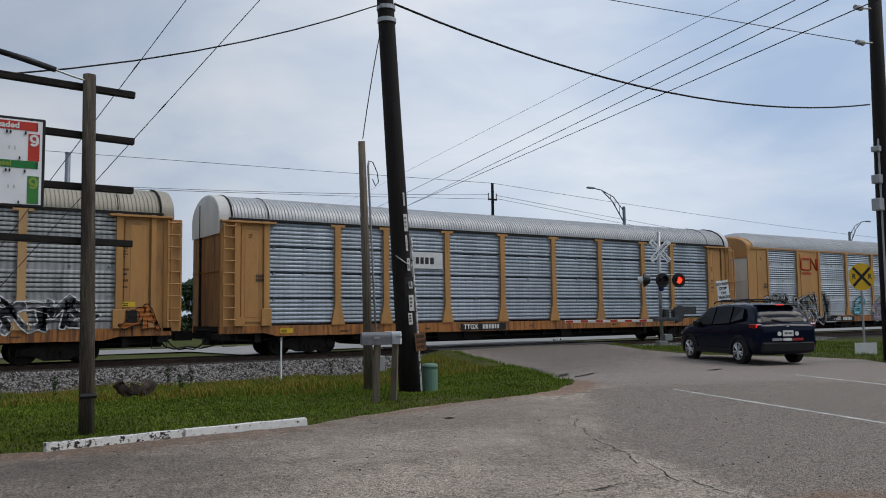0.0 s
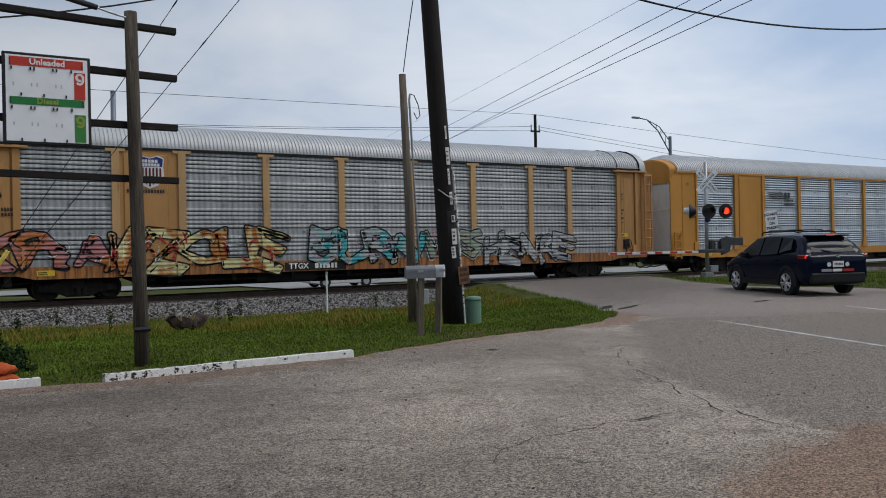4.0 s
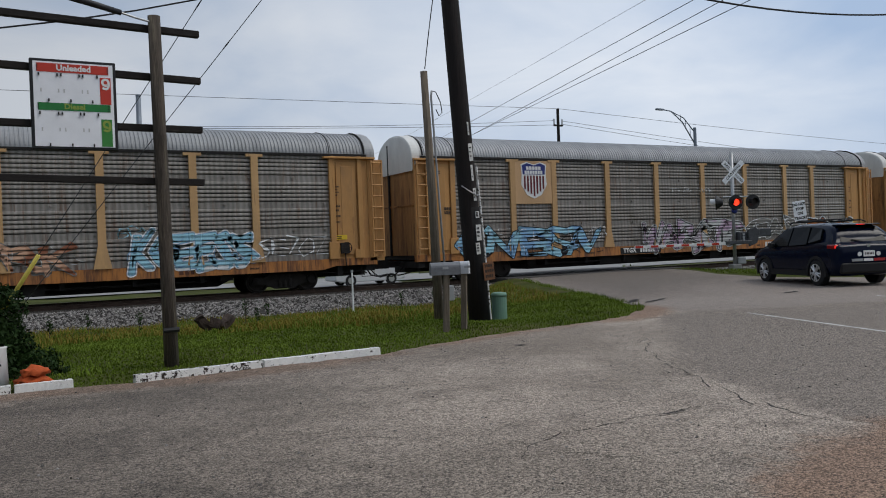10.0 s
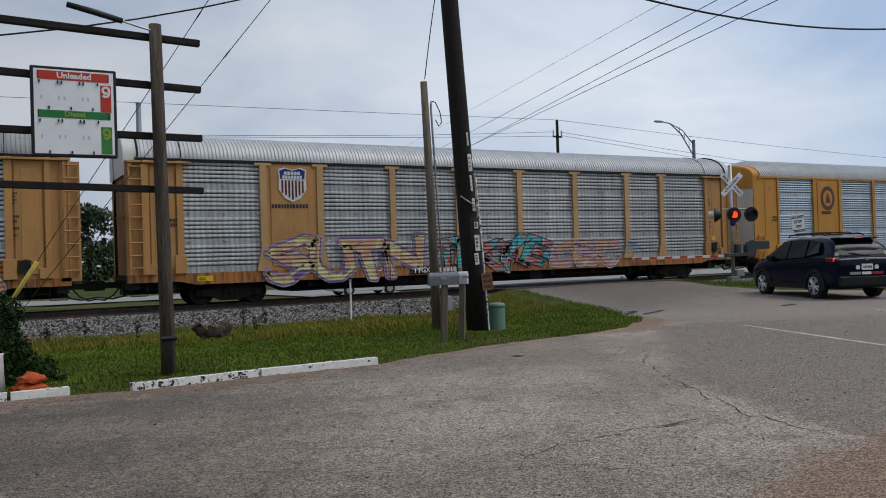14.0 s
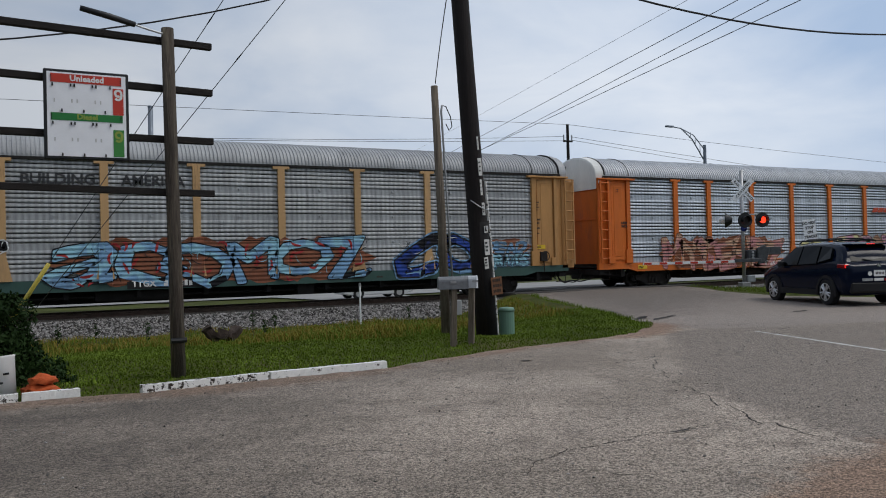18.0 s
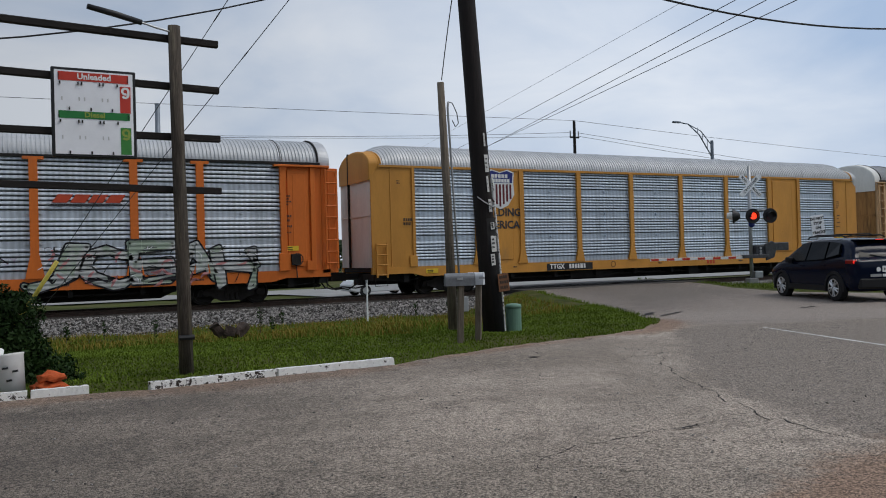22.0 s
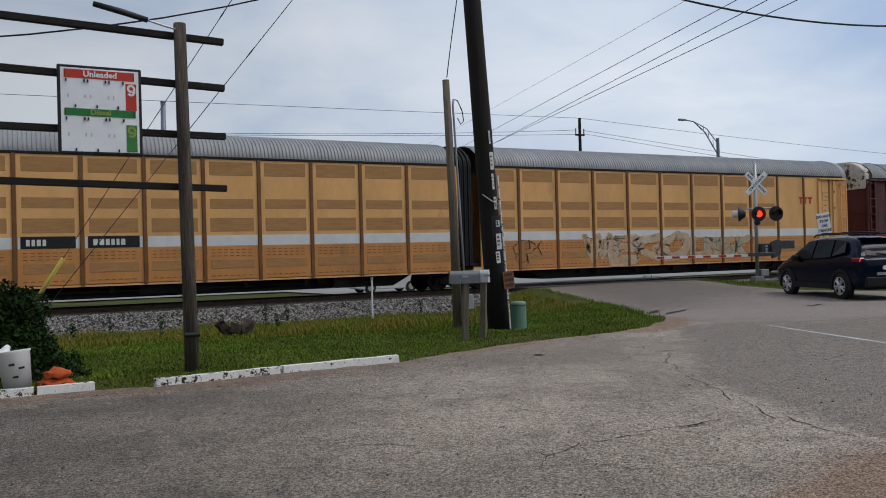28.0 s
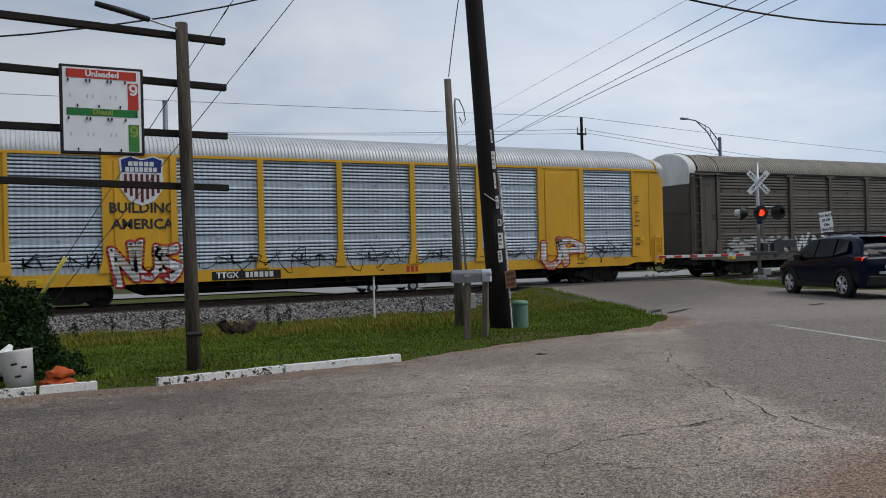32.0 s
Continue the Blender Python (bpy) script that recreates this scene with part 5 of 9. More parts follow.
def shield(car, x, z, s):
    """Shield emblem: white edge, blue head with pale bars, dark red stripes below."""
    y = -HALF - 0.068
    out = [(-0.5, 0.42), (-0.28, 0.5), (0, 0.42), (0.28, 0.5), (0.5, 0.42), (0.47, 0.1), (0.5, -0.25), (0.28, -0.58), (0, -0.7), (-0.28, -0.58), (-0.5, -0.25), (-0.47, 0.1)]
    edge = part("shield_emblem", flat([(x + a * s * 1.12, z + b * s * 1.1) for a, b in out], y, 0.01), M_WHITE_E, car)
    part("shield_head", flat([(x + a * s * 1.02, z + b * s * 1.02) for a, b in out[:6] + out[11:] if b > 0], y - 0.004, 0.004), M_PLATEBLUE, edge)
    for i in range(7):
        a = -0.405 + 0.135 * i
        part("red_stripe", box(B(), x + (a - 0.036) * s, x + (a + 0.036) * s, y - 0.008, y - 0.004, z - (0.68 - abs(a) * 0.62) * s, z + 0.06 * s), M_SHIELDRED, edge)
    bm = B()
    for w, n, zz in ((0.33, 5, 0.27), (0.4, 7, 0.12)):
        for i in range(n):
            a = x + (-w + 2 * w * i / n) * s
            box(bm, a, a + 1.6 * w * s / n, y - 0.008, y - 0.004, z + zz * s, z + (zz + 0.12) * s)
    part("emblem_print", bm, M_WHITE_E, edge)


def slogan(car, x, z, h, rows, mat):
    bm = B()
    for i, n in enumerate(rows):
        bars(bm, x, z - i * h * 1.5, n, h, random.Random(n + i), -HALF - 0.058)
    part("slogan_print", bm, mat, car)


def motto(car, lines, x, z, size, mat, y=-HALF - 0.055):
    """Painted words, one line under another."""
    for i, text in enumerate(lines):
        part_of("motto", lettering(text, size, 0.012), mat, car, place=pose(x, y, z - i * size * 1.15))


def emblem_bars(car, x, z, w, mat):
    """A dark rail emblem: long bars and two lines of small blocks."""
    bm = B()
    for k in range(4):
        box(bm, x + 0.1 * k, x + w * 0.55, -HALF - 0.045, -HALF - 0.037, z - 0.09 * k, z - 0.09 * k + 0.05)
    for i, (n, h) in enumerate(((2, 0.3), (7, 0.12), (8, 0.12))):
        bars(bm, x + w * 0.58, z - 0.22 - 0.19 * i, n, h if i else 0.28, random.Random(i), -HALF - 0.045)
    part("emblem", bm, mat, car)


M_WHITE_E = material("emblem_white", (0.72, 0.72, 0.71), 0.55, vary=0.05, bump=0)
M_INK = material("emblem_black", (0.03, 0.03, 0.033), 0.6, vary=0.1, bump=0)
M_BROWNINK = material("emblem_brown", (0.11, 0.04, 0.02), 0.6, vary=0.1, bump=0)
M_REDINK = material("emblem_faded_red", (0.5, 0.06, 0.02), 0.6, vary=0.1, bump=0)


def sill_mark(car, x, mat=None):
    bm = B()
    bars(bm, x, Z_SILL0 + 0.07, 3, 0.22, random.Random(9), -HALF - 0.037)
    part("sill_mark", bm, mat or M_BROWNINK, car)


def plate(car, low=2.95):
    """A plain plate across the upper part of the second bay, for an emblem."""
    part("emblem_plate", bevelled(box(B(), POSTS[0] + 0.1, POSTS[1] - 0.1, -HALF - 0.058, -HALF - 0.03, low, 4.68), 0.006), PAINT["tan"], car)


def slanted_mark(car, x0, x1, z0, z1):
    """A faded red mark of four leaning blocks over a thin black underline."""
    bm = B()
    w = (x1 - x0) / 4
    for i in range(4):
        a = x0 + i * w
        lean = (z1 - z0) * 0.5
        prism(bm, [(a, z0 + 0.1), (a + w * 0.86, z0 + 0.1), (a + w * 0.86 + lean, z1), (a + lean, z1)], -HALF - 0.05, -HALF - 0.04)
    mark = part("emblem", bm, M_REDINK, car)
    part("underline", prism(B(), [(x0 - 0.1, z0), (x1, z0 + 0.02), (x1, z0 + 0.06), (x0, z0 + 0.06)], -HALF - 0.05, -HALF - 0.04), M_INK, mark)


def seal(car, x, z):
    """Small round stencilled seal on the sill."""
    part("stencil", tube(B(), [(x + 0.12 * math.cos(a), -HALF - 0.034, z + 0.12 * math.sin(a)) for a in np.linspace(0, math.tau, 13)], 0.012, 4), M_BARDARK, car)


c = autorack(0, "yellow car carrier with grey perforated panels and graffiti", "yellow", "grey", "tan", kind="perf")
graffiti(c, "DROME", 21.0, 24.6, 1.1, 2.0, "black", "white", seed=2, wild=0.12, inner="grey")
graffiti(c, "JA", 25.5, 26.6, 1.1, 1.75, "orange", "black", seed=3, wild=0.1)
graffiti(c, "SOKE", 16.8, 20.2, 1.1, 1.9, "pink", "black", seed=4, inner="peach", wild=0.1)

c = autorack(1, "yellow car carrier with grey corrugated panels and a pale emblem", "yellow", "steel", "white", kind="slit")
pl = part("emblem_plate", box(B(), 6.75, 9.05, -HALF - 0.045, -HALF - 0.036, 3.2, 3.85), M_WHITE_E, c)
bm = B()
bars(bm, 6.9, 3.38, 8, 0.26, random.Random(1), -HALF - 0.05)
part("emblem_print", bm, M_INK, pl)
sill_mark(c, 20.0)
seal(c, 9.9, 0.9)

c = autorack(2, "yellow car carrier with plate panels and black graffiti", "yellow", "silver", "white", "B", solid=(1, 7), end="same")
bm = B()
for ring in ([(5.6, 4.35), (4.98, 4.35), (4.92, 4.28), (4.92, 3.82), (4.98, 3.75), (5.6, 3.75)], [(5.72, 3.75), (5.72, 4.35), (6.22, 3.75), (6.22, 4.35)]):
    tube(bm, [(a, -HALF - 0.04, b) for a, b in ring], 0.06, 6)
for v in bm.verts:
    v.co.x, v.co.z = 5.45 + (v.co.x - 5.55) * 1.15, 4.0 + (v.co.z - 4.05) * 1.05
part("emblem", bm, M_REDINK, c)
slogan(c, 4.75, 3.4, 0.13, (9,), M_REDINK)
graffiti(c, "KRUPRUL", 1.3, 7.9, 0.75, 2.1, "black", "white", "black", seed=5, inner="grey", wild=0.13, line=0.03)
graffiti(c, "8", 10.0, 10.8, 1.0, 2.1, "teal", "black", seed=6, inner="cyan")
scribble(c, 11.1, 12.2, 1.2, 1.9, "white", 7, 6, 0.025)
graffiti(c, "SLAC", 12.0, 18.2, 0.75, 2.1, "grey", "black", "pale", seed=7, inner="plum", wild=0.04, line=0.03)
tag(c, "TIME", 22.2, 23.2, 1.0, 1.3, "white", 8)
graffiti(c, "CSEAD", 20.4, 25.4, 0.8, 2.1, "white", "black", "black", seed=8, inner="grey", wild=0.1, line=0.08)

c = autorack(3, "yellow car carrier with a small shield and colourful graffiti", "yellow", "grey", "white", solid=(1,), kind="perf")
shield(c, 5.45, 4.1, 0.8)
slogan(c, 4.75, 3.35, 0.11, (13,), M_INK)
graffiti(c, "KRA", 0.5, 4.3, 1.0, 2.1, "pink", "black", seed=10, inner="orange", wild=0.12)
graffiti(c, "WZOLE", 4.3, 9.8, 0.9, 2.15, "yellow", "black", seed=11, inner="orange", accent="red", wild=0.12)
graffiti(c, "BURN", 10.9, 15.2, 0.95, 2.15, "pale", "black", seed=12, inner="teal", accent="mauve", wild=0.12)
graffiti(c, "VAS", 15.4, 18.0, 1.1, 2.15, "green", "black", "pale", seed=13, accent="pink", wild=0.1)
graffiti(c, "HENRE", 18.2, 22.6, 0.8, 1.9, "pale", "black", seed=14, inner="grey", wild=0.12)
tag(c, "LS", 0.5, 1.2, 3.0, 4.2, "black", 145)

c = autorack(4, "clean yellow car carrier with silver ribbed panels", "bright", "silver", "white", "B", solid=(1, 7), end="same")
emblem_bars(c, 6.8, 3.85, 2.2, M_INK)
sill_mark(c, 16.9)
seal(c, 11.0, 0.9)

c = autorack(5, "yellow car carrier with silver panels and blue graffiti", "yellow", "silver", "silver")
for x in (2.05, 4.9):
    tag(c, "CAKED", x, x + 2.1, 1.6, 2.2, "black", 140)
    tag(c, "<WPK", x + 0.05, x + 1.8, 1.1, 1.6, "black", 141)
tag(c, "PURGE", 6.9, 8.6, 0.98, 1.24, "black", 142)
graffiti(c, "NORSE", 9.6, 14.7, 1.05, 1.95, "cyan", "blue", seed=15, second=("yellow", " O S "), wild=0.07, line=0.02)
scribble(c, 9.6, 11.0, 1.1, 1.9, "cyan", 16, 3, 0.04)
graffiti(c, "BAP", 18.7, 21.6, 0.75, 2.0, "black", "white", "white", seed=16, line=0.05)
tag(c, "GUSTO CR", 22.8, 25.2, 1.15, 1.9, "white", 17)

c = autorack(6, "weathered car carrier with dull grey panels and pale graffiti", "yellow", "brownish", "grey", kind="perf")
emblem_bars(c, 6.9, 3.75, 2.1, M_INK)
graffiti(c, "VWAWK", 3.5, 9.4, 1.05, 1.85, "white", "grime", seed=18, inner="grey", wild=0.2, line=0.05)
scribble(c, 1.9, 9.4, 1.1, 1.2, "teal", 19, 2, 0.03)
graffiti(c, "SCPEWRK", 9.9, 17.0, 1.05, 1.85, "rust", "grime", seed=19, inner="peach", wild=0.16, lights="pale")
scribble(c, 9.9, 12.0, 1.2, 1.7, "green", 3, 4, 0.03)
graffiti(c, "KOEESS", 18.6, 22.4, 0.95, 2.05, "cyan", "skyblue", "white", seed=20, wild=0.1, line=0.02)
tag(c, "BPN", 18.2, 19.2, 2.0, 2.35, "cyan", 21)
tag(c, "SEZOZ", 22.6, 25.1, 1.2, 1.85, "white", 22)
scribble(c, 1.0, 1.7, 2.3, 2.75, "black", 5, 4, 0.02)
sill_mark(c, 20.0)

c = autorack(7, "weathered car carrier with shield emblem and blue graffiti", "yellow", "brownish", "grey", kind="perf")
plate(c)
shield(c, 5.45, 4.02, 1.12)
graffiti(c, "UVESN", 2.1, 8.6, 0.8, 1.98, "cyan", "black", seed=21, inner="skyblue", wild=0.16, line=0.03)
tag(c, "SEWT", 1.9, 2.9, 1.5, 1.8, "white", 24)
tag(c, "YZOSTR", 8.3, 9.1, 1.5, 2.0, "white", 25)
tag(c, "TTB WW", 12.8, 15.5, 3.4, 3.6, "white", 26)
graffiti(c, "WAPSTE", 11.3, 17.2, 0.8, 1.95, "mauve", "black", "pale", seed=22, inner="pale", wild=0.16, line=0.03)
graffiti(c, "CAR", 17.8, 21.9, 1.15, 2.1, "grime", "white", seed=23, wild=0.06, line=0.03)
graffiti(c, "ROCK", 22.1, 25.7, 0.75, 2.0, "orange", "black", "white", seed=24, inner="rust", wild=0.03, line=0.05)
sill_mark(c, 19.0, M_BAR)

c = autorack(8, "silver car carrier with large pale lettered graffiti", "yellow", "silver", "grey")
graffiti(c, "EURE", 1.3, 5.6, 0.95, 2.05, "mauve", "black", seed=25, inner="pink", wild=0.12, line=0.02)
graffiti(c, "TKD", 5.8, 9.9, 0.8, 2.05, "teal", "blue", "cyan", seed=26, inner="cyan", wild=0.12, line=0.03)
graffiti(c, "TZMS", 10.2, 19.0, 0.75, 2.15, "white", "black", seed=27, inner="white", wild=0.0, line=0.045, cloud="grime", body=0.075)
graffiti(c, "ENVESX", 19.2, 25.2, 0.7, 2.05, "peach", "orange", "pale", seed=28, inner="orange", wild=0.1, line=0.03, cloud="orange")
tag(c, "M WTCH OKUKE", 12.4, 17.8, 2.3, 2.75, "black", 143)
scribble(c, 10.4, 11.4, 1.0, 1.3, "black", 44, 2, 0.02)
bm = B()
for a, b in ((7.1, 7.15), (8.35, 8.4)):
    box(bm, a, b, -HALF - 0.045, -HALF - 0.037, 3.2, 3.7)
bars(bm, 7.3, 3.35, 4, 0.2, random.Random(2), -HALF - 0.045)
part("emblem", bm, M_INK, c)

c = autorack(9, "yellow car carrier with grey panels and coloured graffiti", "yellow", "grey", "white", solid=(1,), kind="perf")
shield(c, 5.45, 4.1, 0.9)
slogan(c, 4.7, 3.2, 0.13, (12,), M_INK)
graffiti(c, "SUTN", 4.7, 10.3, 0.72, 2.05, "yellow", "purple", "plum", seed=29, inner="peach", wild=0.06, line=0.03)
graffiti(c, "TECKE", 11.0, 16.2, 0.82, 2.05, "pink", "black", seed=30, inner="teal", accent="red", wild=0.12, line=0.03)
graffiti(c, "CSC", 16.5, 19.9, 0.8, 1.85, "peach", "pink", "pale", seed=31, inner="mauve")
scribble(c, 19.9, 21.4, 1.3, 1.8, "skyblue", 45, 3)
sill_mark(c, 19.4)

c = autorack(10, "clean yellow car carrier with bright silver panels", "bright", "shiny", "white", "B", solid=(1, 7), end="same")
ring = [(5.45 + 0.55 * math.cos(a), 3.75 + 0.62 * math.sin(a)) for a in np.linspace(0, math.tau, 25)[:-1]]
em = part("round_emblem", flat(ring, -HALF - 0.06, 0.01), M_BROWNINK, c)
part("emblem_field", flat([(5.45 + (a - 5.45) * 0.66, 3.75 + (b - 3.75) * 0.66) for a, b in ring], -HALF - 0.065, 0.005), PAINT["bright"], em)
part("emblem_figure", flat([(5.25, 3.5), (5.65, 3.5), (5.57, 3.8), (5.45, 4.05), (5.33, 3.8)], -HALF - 0.07, 0.005), M_BROWNINK, em)
slogan(c, 4.95, 2.95, 0.14, (7,), M_BROWNINK)
sill_mark(c, 17.2)

c = autorack(11, "grey car carrier with blue bubble graffiti on a green sill", "yellow", "grey", "grey", sill="green", kind="perf")
plate(c)
shield(c, 5.45, 4.02, 1.05)
motto(c, ["BUILDING"], 8.0, 4.12, 0.46, M_INK, -HALF - 0.036)
motto(c, ["AMERICA"], 10.75, 4.12, 0.46, M_INK, -HALF - 0.036)
graffiti(c, "SPIT", 1.9, 6.5, 0.72, 2.25, "black", "white", seed=33, wild=0.0, line=0.025)
graffiti(c, "aGOMOZ", 7.9, 18.1, 0.85, 2.2, "skyblue", "black", seed=34, inner="cyan", accent="red", wild=0.02, line=0.03, cloud="rust", lights="cyan")
graffiti(c, "CO", 19.4, 22.6, 0.85, 2.25, "blue", "black", "skyblue", seed=37, inner="black", wild=0.0)
graffiti(c, "DEAD", 23.0, 24.9, 1.6, 2.05, "skyblue", "black", "pale", seed=35, cloud="rust", wild=0.0)
graffiti(c, "PIRATES", 22.95, 25.0, 1.1, 1.58, "cyan", "black", "skyblue", seed=36, wild=0.0)
tag(c, "BROMCO", 0.8, 1.7, 2.0, 2.3, "black", 46)
tag(c, "DIZZ", 1.0, 1.6, 1.5, 1.8, "black", 47)

c = autorack(12, "orange car carrier with silver panels and pink graffiti", "orange", "silver", "silver")
graffiti(c, "MYSEHEZ", 3.6, 11.2, 0.75, 2.05, "pink", "rust", seed=38, inner="peach", wild=0.13, line=0.03, cloud="rust", lights="peach")
graffiti(c, "JST", 12.3, 14.2, 1.25, 1.92, "yellow", "black", seed=39, wild=0.03, line=0.03, body=0.06)
graffiti(c, "TOUR", 15.4, 21.0, 0.68, 2.0, "orchid", "wine", seed=40, inner="yellow", wild=0.02, line=0.035, cloud="clay", lights="yellow", body=0.085)
slanted_mark(c, 18.3, 20.2, 3.25, 3.6)
tag(c, "UTL MV", 20.9, 21.5, 0.85, 1.1, "white", 48)

c = autorack(13, "orange car carrier with white block graffiti", "orange", "silver", "silver")
graffiti(c, "BAMS", 1.8, 5.4, 0.8, 2.05, "white", "black", seed=41, wild=0.0, line=0.045, cloud="cobalt", body=0.075)
graffiti(c, "5", 5.3, 6.2, 0.9, 2.05, "pink", "blue", seed=49, inner="skyblue")
graffiti(c, "EBO", 6.0, 9.1, 0.82, 2.1, "black", "black", seed=42, inner="blue", wild=0.04, lights="pink")
scribble(c, 8.3, 9.6, 1.3, 1.85, "pink", 50, 3)
graffiti(c, "SOENOK", 10.0, 15.4, 0.65, 2.05, "black", "peach", seed=43, inner="rust", accent="cyan", wild=0.1, line=0.05)
tag(c, "KONY", 16.2, 17.3, 1.5, 1.75, "plum", 51)
tag(c, "DES", 18.0, 18.7, 1.75, 2.0, "black", 52)
graffiti(c, "JCEAH", 17.6, 24.4, 0.65, 2.0, "pale", "black", seed=44, inner="green", accent="pink", wild=0.03, line=0.04)
slanted_mark(c, 18.2, 20.2, 3.25, 3.6)

c = autorack(14, "yellow car carrier with shield emblem and bright silver panels", "bright", "shiny", "white", "B", solid=(1, 7), end="same")
shield(c, 5.45, 4.1, 1.18)
motto(c, ["BUILDING", "AMERICA"], 5.45, 3.06, 0.42, M_INK)
sill_mark(c, 16.4, M_REDINK)
seal(c, 11.0, 0.9)

c = autorack(15, "dusty tan car carrier with grimy panels and a shield", "tan", "brownish", "grey", kind="perf")
plate(c, 2.85)
shield(c, 5.45, 4.0, 1.12)
graffiti(c, "FMEZ", 4.4, 6.5, 1.1, 1.82, "black", "white", "skyblue", seed=46, wild=0.03, line=0.03)
graffiti(c, "NKO", 4.6, 6.2, 0.75, 1.08, "blue", "pale", seed=55)
graffiti(c, "WCKONQW", 9.3, 13.4, 1.0, 1.95, "grime", "pale", seed=47, wild=0.16, line=0.02, lights="pale")
graffiti(c, "CKEOXT", 15.2, 17.7, 1.1, 1.6, "peach", "pale", seed=48, inner="grime", wild=0.12)
graffiti(c, "WOE", 18.1, 20.3, 1.12, 1.75, "white", "black", "pale", seed=49, inner="steel", wild=0.02, line=0.03)
graffiti(c, "AM", 21.0, 22.4, 1.0, 1.6, "grime", "white", seed=53, wild=0.04)
tag(c, "WKW", 23.8, 25.2, 1.3, 1.9, "white", 54)
tag(c, "ASTOTEXTWORK", 18.5, 21.0, 1.85, 2.05, "pale", 56)
sill_mark(c, 19.2, M_REDINK)

c = autorack(16, "orange car carrier with silver panels and blue graffiti", "orange", "silver", "silver")
graffiti(c, "GANSTER", 1.4, 8.4, 0.6, 2.05, "blue", "skyblue", seed=50, inner="skyblue", accent="red", wild=0.15, line=0.03, cloud="red")
graffiti(c, "RISK", 8.5, 9.8, 0.85, 1.3, "white", "blue", seed=51)
graffiti(c, "SMOKE", 12.0, 16.3, 0.55, 2.1, "cyan", "skyblue", "white", seed=52, inner="skyblue", wild=0.05, line=0.03)
graffiti(c, "UROLD", 18.9, 24.6, 0.8, 2.1, "black", "white", seed=53, wild=0.06)
slanted_mark(c, 18.2, 20.2, 3.25, 3.6)


# the articulated pair: tall plated sides with perforated fields and a pale band
M_PERF = material("perforated_ochre_field", (0.46, 0.235, 0.085), 0.7, vary=0.1, scale=2, fine=30, bump=0.8, bump_scale=14, stretch=(1, 1, 6))
M_POSTDARK = material("dark_brown_post", (0.2, 0.085, 0.03), 0.7, vary=0.2, scale=2, bump=0.1)
M_BELLOWS = material("black_rubber_bellows", (0.013, 0.013, 0.014), 0.8, vary=0.2, bump=0.2)


